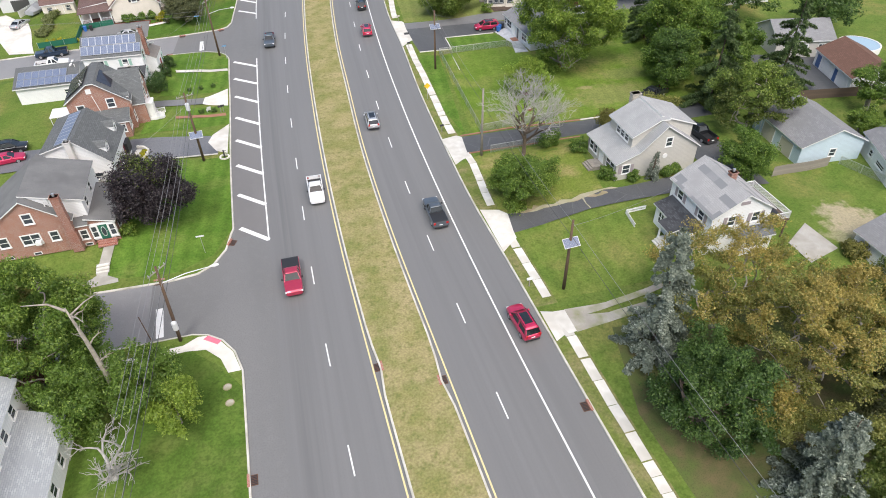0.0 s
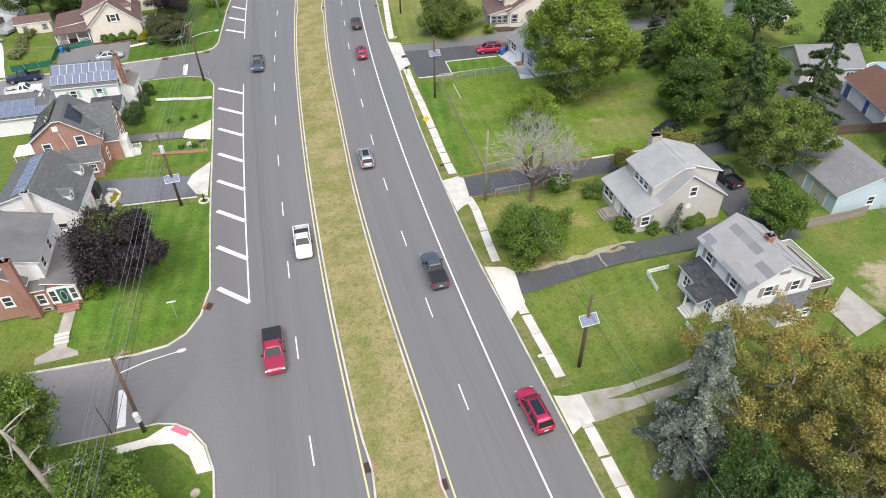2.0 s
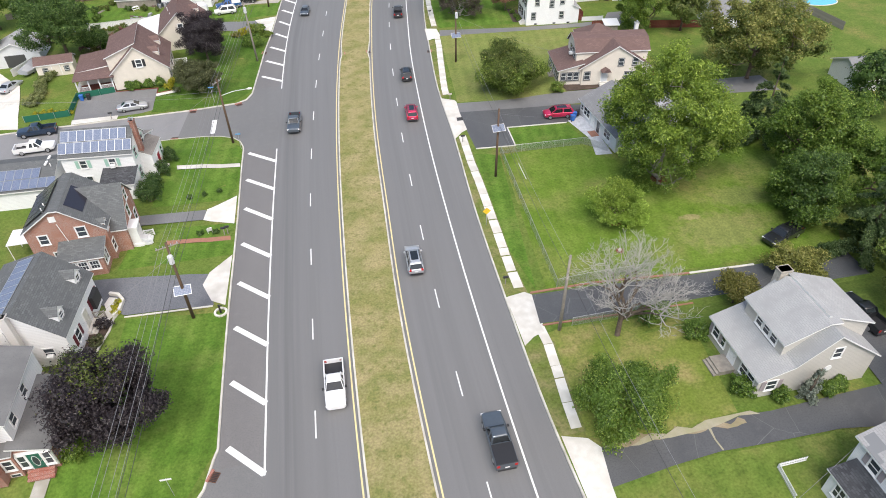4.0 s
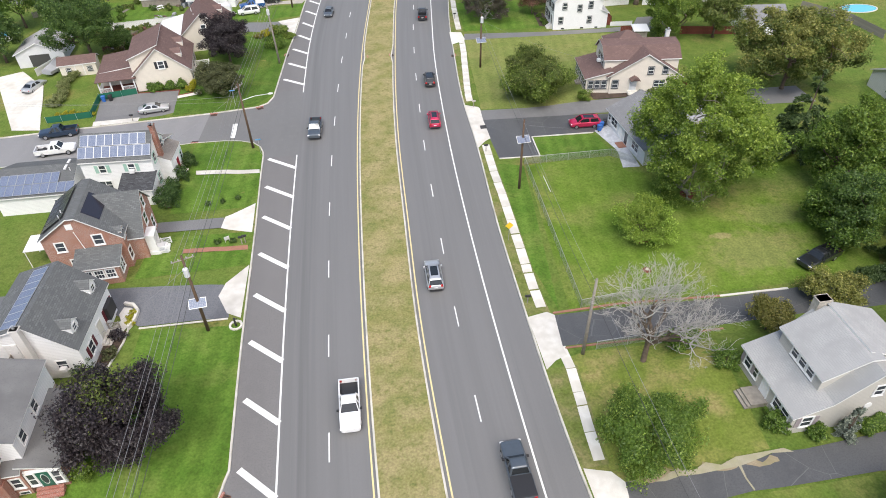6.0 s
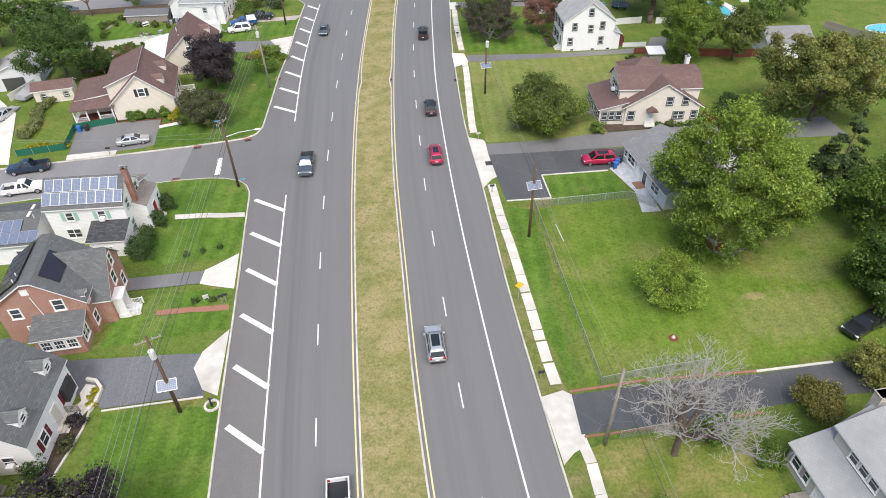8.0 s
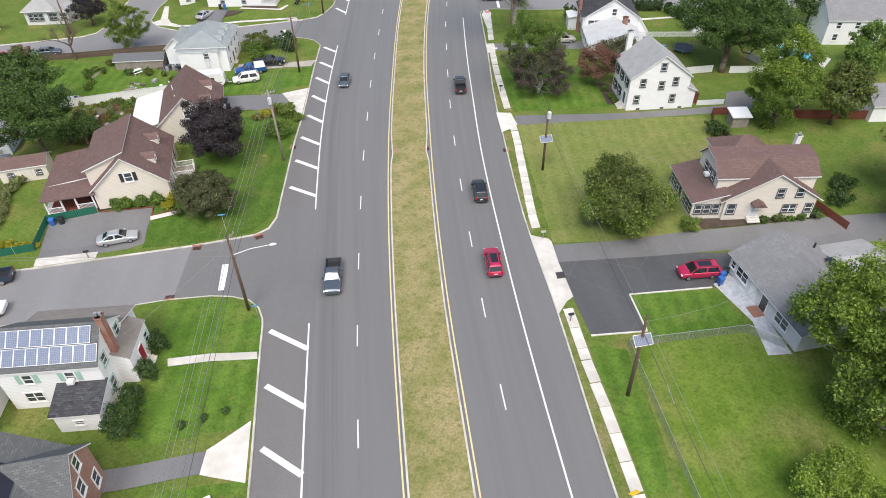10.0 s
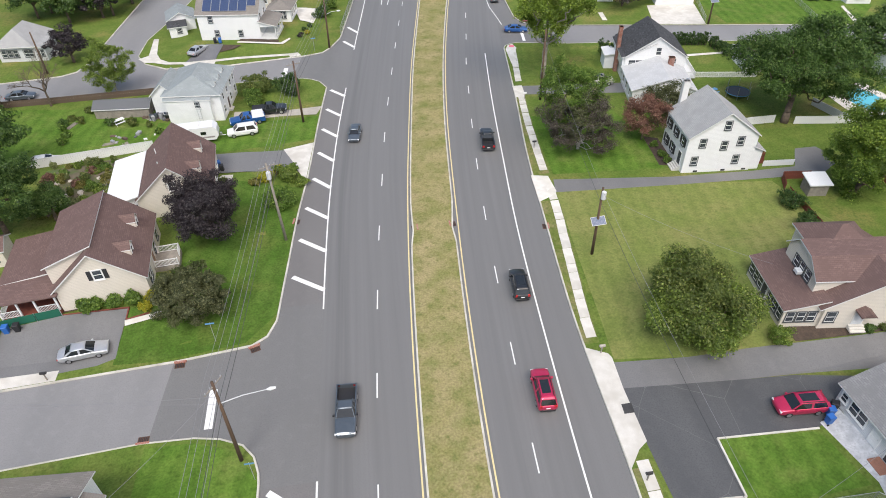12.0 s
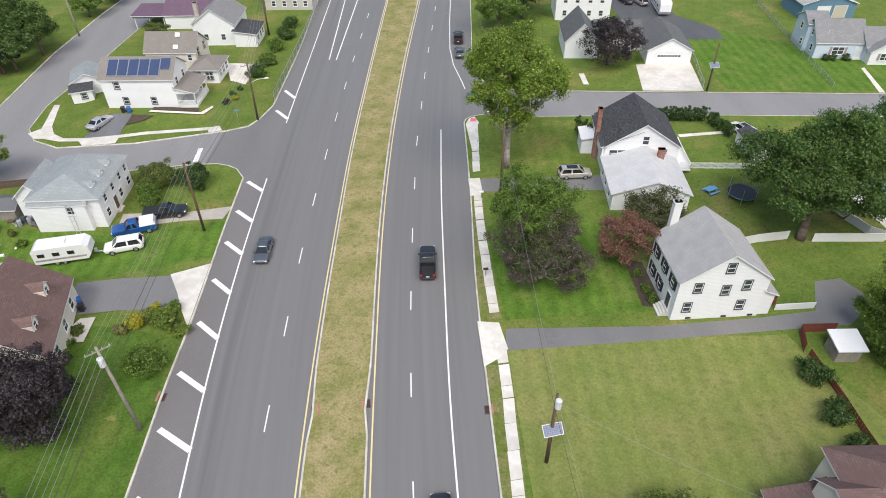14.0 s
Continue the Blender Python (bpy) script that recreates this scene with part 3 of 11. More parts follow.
N_B = [(-60, 131.2), (-40, 132.6), (-37.2, 132.7), (-18.7, 133.8), (-11.3, 134.7), (-9.7, 135.8), (-8.8, 138)]
S_C = [(-2.5, 195.2), (-3.7, 197.9), (-5.1, 199.1), (-6.8, 199.9), (-10.6, 200.3), (-30, 199.9), (-49.4, 199.3), (-65, 199.0), (-90, 198.6)]
N_C = [(-15, 330), (-28, 271.4), (-31.8, 256.8), (-35.9, 237), (-39.0, 224.5), (-39.2, 216.3), (-37.1, 212.1), (-32.7, 209), (-20.6, 208.4), (-6.6, 210.1), (-3.1, 211.1), (-1.4, 213.4), (0.6, 218)]
W_D = [(-90, 206), (-71, 207.4), (-61.2, 208.1), (-54.8, 208.8), (-51.6, 209.3), (-49.2, 210.8), (-48.2, 213.8), (-47.8, 217.5), (-47.0, 228), (-45.2, 249.4), (-41.2, 273), (-27, 335)]
S_E = [(32.4, 206.4), (33.0, 207.6), (34.1, 208.3), (35.7, 208.6), (45.9, 206.2), (69, 202.8), (102, 196.5), (160, 184)]
N_E = [(160, 194), (108.1, 204.1), (76.3, 210.3), (49.2, 215.6), (41.5, 217.5), (39.4, 219.5), (38.6, 223), (39.2, 235), (41.2, 245.6), (45, 267), (56, 320)]
regions = {
    "west_south": ([(-1500, 48), (-1500, -1500), (-8.5, -1500)] + along(KERB_W, -60, 42, 4) + S_A, along(KERB_W, -60, 42, 4) + S_A),
    "west_ab": (N_A + along(KERB_W, 66, 118.5, 3) + S_B + [(-1500, 40), (-1500, 35)], N_A + along(KERB_W, 66, 118.5, 3) + S_B),
    "west_bc": (N_B + along(KERB_W, 140, 194, 3) + S_C + [(-1500, 230), (-1500, 80)], N_B + along(KERB_W, 140, 194, 3) + S_C),
    "west_north": (N_C + along(KERB_W, 220, 330, 5) + [(200, 1800), (60, 1800)], N_C + along(KERB_W, 220, 330, 5)),
    "north_west": (W_D + [(40, 1800), (-1500, 1800), (-1500, 260)], W_D),
    "east_south": (along(KERB_E, -60, 205, 3) + S_E + [(1500, -100), (1500, -1500), (23, -1500)], along(KERB_E, -60, 205, 3) + S_E),
    "east_north": (N_E + [(420, 1800), (1500, 1800), (1500, -80)], N_E),
}
def flat_region(g, pts, z):
    """Fill one outline at height z."""
    for t in tessellate_polygon([[Vector((x, y, 0)) for x, y in pts]]):
        (ax, ay), (bx, by), (cx, cy) = (pts[i] for i in t)
        turn = (bx - ax) * (cy - ay) - (by - ay) * (cx - ax)
        if abs(turn) > 1e-6:
            g.face([(pts[i][0], pts[i][1], z) for i in (t if turn > 0 else t[::-1])])
g = Geo()
for pts, edge in regions.values():
    flat_region(g, pts, GZ)
ground = tagged(g.build("ground", LAWN), "mown suburban lawn with dry and lush patches", "lawn", kind="structure")

def kerb_run(name, pts, left=True, closed=False, w=0.16, top=GZ + 0.025):
    """A kerb stone along points: upright face, chamfered nose, flat top."""
    g = Geo()
    pts = [Vector(p) for p in pts]
    rows = []
    n = len(pts)
    for i, p in enumerate(pts):
        a = pts[(i - 1) % n] if closed else pts[max(i - 1, 0)]
        b = pts[(i + 1) % n] if closed else pts[min(i + 1, n - 1)]
        d = (b - a).normalized()
        s = Vector((-d.y, d.x)) * (1 if left else -1)      # towards the lawn
        q = [(p - s * 0.04, -0.01), (p - s * 0.03, top - 0.03), (p, top), (p + s * w, top), (p + s * w, GZ - 0.05)]
        rows.append([(v.x, v.y, z) for v, z in q])
    for i in range(n if closed else n - 1):
        r0, r1 = rows[i], rows[(i + 1) % n]
        for k in range(4):
            quad = [r0[k], r1[k], r1[k + 1], r0[k + 1]]
            g.face(quad if not left else quad[::-1])
    return tagged(g.build(name, KERB), "pale weathered concrete kerb stone edging", "kerb", kind="structure")
for key, (pts, edge) in regions.items():
    kerb_run("kerb", edge, left=key not in ("east_south", ) if key != "east_north" else True)

# ---------- median ----------
MED_W = along(YEL_W, -60, 320, 3, 0.34)
MED_E = along(YEL_E, -60, 320, 3, -0.38)
def nudge(pts, centre, amount, half=2.2):
    return [(x + amount * math.exp(-((y - centre) / half) ** 2), y) for x, y in pts]
MED_W = nudge(nudge(MED_W, 40, 0.35), 152, 0.3)
MED_E = nudge(nudge(MED_E, 37, -0.35), 152, -0.4)
g = Geo()
for i in range(len(MED_W) - 1):
    a, b, c, d = MED_W[i], MED_E[i], MED_E[i + 1], MED_W[i + 1]
    k = 6
    for j in range(k):
        def pt(p, q, f):
            bulge = 0.10 * math.sin(math.pi * f)
            return (p[0] + (q[0] - p[0]) * f, p[1] + (q[1] - p[1]) * f, GZ + bulge)
        g.face([pt(a, b, j / k), pt(a, b, (j + 1) / k), pt(d, c, (j + 1) / k), pt(d, c, j / k)])
tagged(g.build("median_strip", LAWN_DRY, smooth=True), "dry yellow-green grass median between the carriageways", "median", kind="structure")
kerb_run("median_kerb", MED_W, left=False)
kerb_run("median_kerb", MED_E, left=True)

# ---------- side streets: a paler, older asphalt laid over the carriageway sheet ----------
def street_patch(name, pts, mat, label, z=0.005, cat="road"):
    g = Geo()
    flat_region(g, pts, z)
    return tagged(g.build(name, mat), label, cat, kind="structure")
street_patch("side_street", [(-18.5, 48.6), (-18.5, 58.8), (-60, 60), (-400, 62), (-400, 46), (-60, 48)], STREET, "pale worn asphalt side street")
street_patch("side_street", [(-20, 123.5), (-19, 134.4), (-60, 132), (-400, 112), (-400, 102), (-60, 121)], STREET, "pale worn asphalt side street")
street_patch("side_street", [(-9, 199), (-7, 210.6), (-30, 211.5), (-35, 215), (-36, 225), (-26, 275), (-11, 335), (-30, 345), (-49, 250), (-51, 212), (-95, 210), (-95, 197), (-50, 198), (-20, 198.6)], STREET, "pale worn asphalt side street")
street_patch("side_street", [(45, 205), (44, 217.5), (77, 211), (165, 194), (165, 182), (100, 195)], STREET, "pale worn asphalt side street")
# carriageways: asphalt worn in long streaks along the lanes (u across, v along the road)
def lane_asphalt(name, stops):
    """stops: (metres from the outer side, tone) of the bands that traffic and repaving have left."""
    m, n, l = tree_of(name)
    bs = n["Principled BSDF"]
    uv = n.new("ShaderNodeUVMap")
    co = n.new("ShaderNodeTexCoord").outputs["Object"]
    sep = n.new("ShaderNodeSeparateXYZ")
    l.new(uv.outputs[0], sep.inputs[0])
    mr = n.new("ShaderNodeMapRange")
    mr.inputs[2].default_value = 16.0
    l.new(sep.outputs[0], mr.inputs[0])
    ramp = n.new("ShaderNodeValToRGB")
    e = ramp.color_ramp.elements
    for k, (u, tone) in enumerate(stops):
        q = e[k] if k < 2 else e.new(0.999)
        q.position, q.color = u / 16.0, (tone, tone * 0.992, tone * 0.972, 1)
    l.new(mr.outputs[0], ramp.inputs[0])
    col = blend(n, l, noise_mask(n, l, 1.0, 0.42, 0.72, uv.outputs[0], 5.0, (1.5, 0.02, 1.0)), ramp.outputs[0], (0.17, 0.169, 0.166))
    dim = n.new("ShaderNodeMix")
    dim.data_type, dim.blend_type = 'RGBA', 'MULTIPLY'
    dim.inputs[7].default_value = (0.935, 0.935, 0.935, 1)
    l.new(noise_mask(n, l, 1.0, 0.5, 0.75, uv.outputs[0], 4.0, (3.2, 0.035, 1.0)), dim.inputs[0])
    l.new(col, dim.inputs[6])
    col = blend(n, l, noise_mask(n, l, 9.0, 0.5, 0.8, co, 6.0), dim.outputs[2], (0.138, 0.137, 0.133))
    l.new(col, bs.inputs["Base Color"])
    bs.inputs["Roughness"].default_value = 0.6
    bs.inputs["Specular IOR Level"].default_value = 0.5
    return m
def carriageway(name, left, right, mat, label):
    g, us = Geo(), []
    for y in np.arange(-60, 318, 3.0):
        a, b, c, d = left(y), right(y), right(y + 3), left(y + 3)
        g.face([(a, y, 0.004), (b, y, 0.004), (c, y + 3, 0.004), (d, y + 3, 0.004)])
        us += [(0, y), (b - a, y), (c - d, y + 3), (0, y + 3)]
    ob = g.build(name, mat)
    for loop, uv in zip(ob.data.uv_layers[0].data, us):
        loop.uv = uv
    return tagged(ob, label, "road", kind="structure")
carriageway("road_lanes", EDGE_W, lambda y: YEL_W(y) + 0.3, lane_asphalt("lane_asphalt_west", ((0.0, 0.147), (0.9, 0.150), (1.5, 0.132), (2.3, 0.129), (3.1, 0.150), (4.3, 0.159), (5.4, 0.149), (6.6, 0.160), (8.2, 0.154))), "grey asphalt lanes with long worn wheel tracks")
carriageway("road_lanes", lambda y: YEL_E(y) - 0.3, lambda y: KERB_E(y) - 0.1, lane_asphalt("lane_asphalt_east", ((0.0, 0.150), (1.2, 0.157), (2.4, 0.147), (3.8, 0.159), (5.2, 0.150), (6.6, 0.156), (7.4, 0.147), (9.0, 0.152), (11.0, 0.162))), "grey asphalt lanes with long worn wheel tracks")

g = Geo()
for y in np.arange(64, 118, 3.0):
    g.face([(KERB_W(y) + 0.1, y, 0.006), (EDGE_W(y), y, 0.006), (EDGE_W(y + 3), y + 3, 0.006), (KERB_W(y + 3) + 0.1, y + 3, 0.006)])
for y in np.arange(140, 194, 3.0):
    g.face([(KERB_W(y) + 0.1, y, 0.006), (EDGE_W(y), y, 0.006), (EDGE_W(y + 3), y + 3, 0.006), (KERB_W(y + 3) + 0.1, y + 3, 0.006)])
tagged(g.build("hatched_shoulder", asphalt("shoulder_asphalt", (0.148, 0.142, 0.138), (0.172, 0.166, 0.16))), "brownish little-worn asphalt of the hatched shoulder", "road", kind="structure")
# pale crumbled edge along a driveway
g = Geo()
er = random.Random(21)
xs = [24.6 + i * 0.5 for i in range(26)]
lo = [58.95 + 0.3 * math.sin(x * 1.9) * er.uniform(0.3, 1) for x in xs]
up = [l + er.uniform(0.25, 0.85) for l in lo]
for i in range(len(xs) - 1):
    g.face([(xs[i], lo[i], GZ + 0.021), (xs[i + 1], lo[i + 1], GZ + 0.021), (xs[i + 1], up[i + 1], GZ + 0.021), (xs[i], up[i], GZ + 0.021)])
tagged(g.build("bare_ground", DIRT), "pale dry crumbled soil along a driveway", "earth", kind="structure")

# ---------- road markings ----------
def marking(name, pts, half, mat, label, z=0.010):
    g = Geo()
    ribbon(g, pts, half, z)
    return tagged(g.build(name, mat), label, "road marking", "painted road markings", "structure")
marking("yellow_line", along(YEL_W, -60, 320, 3), 0.075, PAINT_Y, "worn yellow edge line beside the median")
marking("yellow_line", along(YEL_E, -60, 320, 3), 0.075, PAINT_Y, "worn yellow edge line beside the median")
marking("edge_line", along(EDGE_E, -60, 204.8, 3), 0.085, PAINT, "white edge line of the highway shoulder")
marking("edge_line", along(EDGE_W, 62.6, 118, 3), 0.085, PAINT, "white line bounding the hatched shoulder")
marking("edge_line", along(EDGE_W, 139.0, 194.6, 3), 0.085, PAINT, "white line bounding the hatched shoulder")
marking("edge_line", along(EDGE_W, 211.5, 320, 3), 0.085, PAINT, "white line bounding the hatched shoulder")
marking("edge_line", [(34.9, 219), (34.9, 222), (34.6, 230), (35.2, 238), (37.4, 252), (40.2, 268), (48, 310)], 0.085, PAINT, "white edge line of the highway shoulder")
marking("turn_line", [(10.6, 236.7), (15.0, 272.5), (21, 320)], 0.1, PAINT, "white turning lane line")
marking("turn_line", [(12.0, 236.4), (18.0, 272), (25.4, 320)], 0.1, PAINT, "white turning lane line")
for y in np.arange(-43.5, 300, 12.1):
    y = float(y)
    marking("lane_dash", along(DASH_W, y, y + 3.05, 1.5), 0.065, PAINT, "white painted lane dash")
    marking("lane_dash", along(DASH_E, y + 1.8, y + 4.85, 1.5), 0.065, PAINT, "white painted lane dash")
def hatch(ya, yb):
    xa, xb = KERB_W(ya) + 0.75, EDGE_W(yb)
    marking("shoulder_hatch", [(xa, ya), (xb, yb)], 0.3, PAINT, "white diagonal bar on the hatched shoulder", 0.014)
for ya in (66.0, 73.5, 81.0, 88.2, 95.5, 103.1, 110.2, 117.6):
    hatch(ya, ya - 3.25)
for ya in (145.0, 152.0, 158.8, 165.9, 173.0, 180.2, 187.0, 194.2):
    hatch(ya, ya - 2.85)
for ya in (216.3, 224.0):
    hatch(ya, ya - 3.5)
marking("stop_line", [(-17.2, 49.7), (-17.5, 54.1)], 0.38, PAINT, "white stop line on the side street")
marking("stop_line", [(-14.6, 125.0), (-14.6, 129.6)], 0.38, PAINT, "white stop line on the side street")
marking("stop_line", [(-10.3, 201.0), (-10.0, 205.2)], 0.38, PAINT, "white stop line on the side street")
marking("stop_line", [(37.4, 209.4), (38.3, 216.5)], 0.3, PAINT, "white stop line on the side street")

# ---------- lawns that differ from the rest ----------
def patch(name, pts, mat, label, cat, z=GZ + 0.006):
    return street_patch(name, pts, mat, label, z, cat)
patch("lawn", [(KERB_W(y) - 0.18, y) for y in (66, 72, 78, 83.5)] + [(-20.5, 84.4), (-21, 74), (-23, 68), (-24.5, 60.5), (-16, 59.5), (-12, 61.5)][::1], LAWN_LUSH, "lush bright green front lawn", "lawn")
patch("lawn", [(KERB_W(y) - 0.18, y) for y in (105.5, 110, 115, 119)] + [(-12, 122.2), (-15.7, 123.6), (-20, 123.7), (-21, 105.5)], LAWN_LUSH, "green front lawn", "lawn")
patch("lawn", [(KERB_W(y) - 0.18, y) for y in (93.5, 96, 100)] + [(-22, 100.5), (-23, 93.0)], LAWN_LUSH, "green front lawn", "lawn")
patch("lawn", [(25.2, 79.6), (27.9, 108.5), (39.6, 109), (66, 110), (72, 96), (62, 79.0)], LAWN_BACK, "broad bright green fenced back lawn", "lawn")
patch("lawn", [(24.0, 79.6), (27.7, 108.5), (24.2, 109.8), (23.2, 100), (22.9, 88)], LAWN_LUSH, "green roadside verge lawn", "lawn")
patch("lawn", [(31.3, 116.2), (40.4, 115.4), (41.6, 109.9), (30.6, 109.4)], LAWN_LUSH, "green front lawn", "lawn")
patch("lawn", [(28.0, 156.2), (45, 155.2), (58.3, 153.6), (60, 146), (63, 139), (50, 137), (46, 125.7), (41.9, 125.6), (32.7, 125.6), (25.2, 126.6), (25.9, 133), (26.6, 141)], LAWN_OLIVE, "wide olive green mown lawn", "lawn")
patch("lawn", [(29, 160.6), (45, 159.3), (45.5, 170), (44, 178), (29.8, 178)], LAWN_LUSH, "deep green front lawn", "lawn")
patch("lawn", [(36, 191), (50, 189), (51, 204), (36, 206.5), (34.8, 200)], LAWN_FRONT, "mown green side lawn", "lawn")
patch("lawn", [(22.6, 43.6), (37, 42.8), (44, 44), (44, 56.6), (33, 56.6), (23.2, 55.2)], LAWN_FRONT, "mown green front lawn", "lawn")
patch("lawn", [(22.6, 60.6), (24.4, 59.6), (30, 59.6), (37, 60.4), (38.5, 72.8), (25, 73.6), (22.6, 73.0)], grass("dry_front_grass", (0.13, 0.175, 0.03), (0.17, 0.2, 0.045), (0.26, 0.23, 0.09), 0.45, 0.7, 0.3), "mown front lawn with dry patches", "lawn")
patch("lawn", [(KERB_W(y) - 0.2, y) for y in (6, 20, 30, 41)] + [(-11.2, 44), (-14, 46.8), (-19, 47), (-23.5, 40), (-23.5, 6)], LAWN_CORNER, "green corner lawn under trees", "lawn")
patch("lawn", [(KERB_W(y) - 0.2, y) for y in (139, 145, 152, 158, 163.5)] + [(-18, 168), (-21, 158), (-22, 145), (-25.2, 142.6), (-25.2, 134.4), (-20.5, 134.1), (-12, 135.2)], LAWN_SHADED, "green front lawn", "lawn")
patch("lawn", [(KERB_W(y) - 0.2, y) for y in (177, 181, 184.6)] + [(-20, 184), (-30, 187), (-31, 176), (-18, 175.5)], LAWN_LUSH, "green side lawn under parked vehicles", "lawn")
patch("lawn", [(81.5, 210.4), (108, 205), (118, 214), (92, 240), (82, 240)], LAWN_LUSH, "bright green mown lawn", "lawn")
patch("lawn", [(-48, 176), (-31, 180), (-30, 192), (-60, 197), (-60, 180)], LAWN_LUSH, "green back lawn", "lawn")
patch("lawn", [(53.2, 37.5), (70.5, 37.5), (70.5, 53.5), (53.2, 53.5)], grass("sandy_yard_grass", (0.095, 0.151, 0.027), (0.134, 0.178, 0.039), (0.213, 0.194, 0.066), 0.52, 0.72, bare=((61.8, 45.4, 4.4, 3.9, 0.95), (58.5, 43.2, 2.6, 2.0, 0.6)), soil=(0.36, 0.31, 0.205)), "back yard lawn worn to bare sandy earth", "lawn", GZ + 0.004)
patch("bare_ground", [(24.5, 28), (27, 38.2), (31, 37.5), (44, 38), (46, 20), (28, 16), (25, 19)], surface("leaf_litter", (0.085, 0.095, 0.032), (0.13, 0.105, 0.05), 0.95, scale=0.8, fine=9, bump=0.4, c=(0.08, 0.13, 0.025), cscale=0.3), "leaf-strewn ground under the trees", "earth", GZ + 0.01)

VERGE = grass("verge_grass", (0.115, 0.155, 0.032), (0.155, 0.18, 0.05), (0.225, 0.2, 0.095), 0.4, 0.7, 0.5)
# ---------- driveways, aprons, walks ----------
D = GZ + 0.014
patch("driveway", [(52.3, 44.0), (56.6, 46.6), (57.0, 41.6), (52.4, 40.4)], CONC_OLD, "pale concrete slab behind a house", "patio", D)
patch("driveway", [(23.4, 41.9), (28, 41.6), (33, 42.0), (38.6, 43.0), (38.6, 42.2), (33, 41.2), (28, 40.8), (25.4, 40.6), (27.6, 40.2), (32, 40.3), (37, 41.2), (37, 40.2), (32, 39.2), (27.6, 39.0), (23.4, 38.6)], GRAVEL, "rutted gravel driveway with a grassy middle", "driveway", D)
patch("driveway", [(23.2, 59.2), (26.5, 58.9), (28, 59.25), (29.5, 59.0), (31.5, 59.5), (34, 59.2), (37, 59.9), (40, 59.8), (52, 60.4), (53, 70), (58, 70), (58, 55), (45, 56.8), (33.4, 56.8), (27, 56.0), (22.7, 55.4)], DRIVE, "dark asphalt driveway with crumbled edge", "driveway", D)
patch("sand_edge", [(23.4, 59.2), (25.2, 59.3), (26.6, 59.1), (28.2, 59.6), (29.4, 59.2), (30.8, 59.8), (32.0, 59.4), (33.6, 60.0), (35.6, 60.1), (38.1, 60.2), (38.8, 59.7), (36.8, 59.9), (35.7, 59.6), (33.6, 59.1), (32.2, 59.0), (30.9, 58.9), (29.7, 58.8), (28.2, 58.9), (26.7, 58.7), (25.0, 58.9)], SAND, "pale sandy crumbled edge along a driveway", "earth", D + 0.006)
patch("sand_edge", [(33.4, 59.2), (33.65, 59.1), (33.5, 58.0), (33.65, 56.9), (33.5, 56.8), (33.35, 57.9)], SAND, "pale sandy crack across a driveway", "earth", D + 0.008)
patch("driveway", [(23.0, 79.0), (30, 78.9), (42, 78.3), (62, 78.5), (62, 74.2), (40.4, 74.3), (30, 74.4), (22.7, 74.6)], DRIVE, "dark asphalt driveway", "driveway", D)
patch("driveway", [(24.7, 126.2), (32.7, 125.6), (41.9, 125.6), (50.2, 125.4), (62, 125.3), (80, 124.6), (80, 118.6), (59, 120.4), (50.9, 121.1), (41.9, 121.8), (36.9, 122.0), (24.7, 122.9)], DRIVE_OLD, "pale grey asphalt driveway", "driveway", D)
patch("driveway", [(24.7, 122.95), (36.9, 122.0), (41.9, 121.7), (47.6, 120.6), (46, 117.4), (44, 117), (40.6, 115.8), (31.1, 116.3), (30.7, 110.7), (24.7, 111.1), (24.6, 117)], DRIVE, "dark cracked asphalt parking pad", "driveway", D + 0.005)
patch("driveway", [(28.6, 159.3), (45.2, 157.0), (57, 156.4), (63.5, 156.4), (66.3, 160.9), (69.6, 160.9), (71, 157), (66, 153.8), (60, 154.2), (45, 155.0), (28.0, 156.2)], DRIVE_OLD, "grey asphalt driveway", "driveway", D)
patch("driveway", [(31.6, 189.1), (50.7, 186.9), (50.5, 183.0), (31.2, 185.8)], DRIVE_OLD, "grey asphalt driveway", "driveway", D)
patch("driveway", [(-12.5, 90.4), (-23.5, 91.6), (-42, 93), (-42, 87), (-24, 87.5), (-20.8, 85.0), (-11.4, 84.9)], DRIVE_MID, "worn blue-grey asphalt driveway", "driveway", D)
patch("driveway", [(-13.7, 103.5), (-34, 104.2), (-34, 102), (-13.8, 101.3)], DRIVE_OLD, "narrow old concrete and asphalt driveway", "driveway", D)
patch("driveway", [(-25.3, 142.8), (-25.1, 135.3), (-26.8, 134.6), (-30.6, 134.2), (-37.4, 134.4), (-38.2, 141.7), (-32.3, 142.9)], DRIVE_OLD, "grey asphalt driveway", "driveway", D)
patch("driveway", [(-9.2, 174.4), (-20, 175.0), (-20, 169.7), (-7.0, 168.4), (-7.9, 171)], DRIVE_OLD, "grey asphalt driveway", "driveway", D)
patch("driveway", [(-3.4, 188.0), (-9.3, 187.6), (-18, 188.6), (-18, 185.2), (-9.5, 185.6), (-4.4, 185.2)], surface("concrete_drive", (0.42, 0.39, 0.34), (0.36, 0.33, 0.29), 0.9, scale=1.2, fine=20), "brownish concrete driveway", "driveway", D)
patch("driveway", [(-29.3, 211.5), (-23.7, 211.7), (-23.1, 218.8), (-26.6, 219.4)], DRIVE_MID, "short asphalt driveway", "driveway", D)
patch("driveway", [(69.4, 223.6), (80.2, 222.8), (77.0, 210.6), (66.3, 212.6)], CONC, "wide pale concrete driveway", "driveway", D)
patch("driveway", [(77, 262), (91, 262), (88.4, 248), (93.5, 239.2), (92.4, 232.6), (84.7, 233.9), (76, 236), (75, 244)], DRIVE, "dark asphalt yard behind a house", "driveway", D)
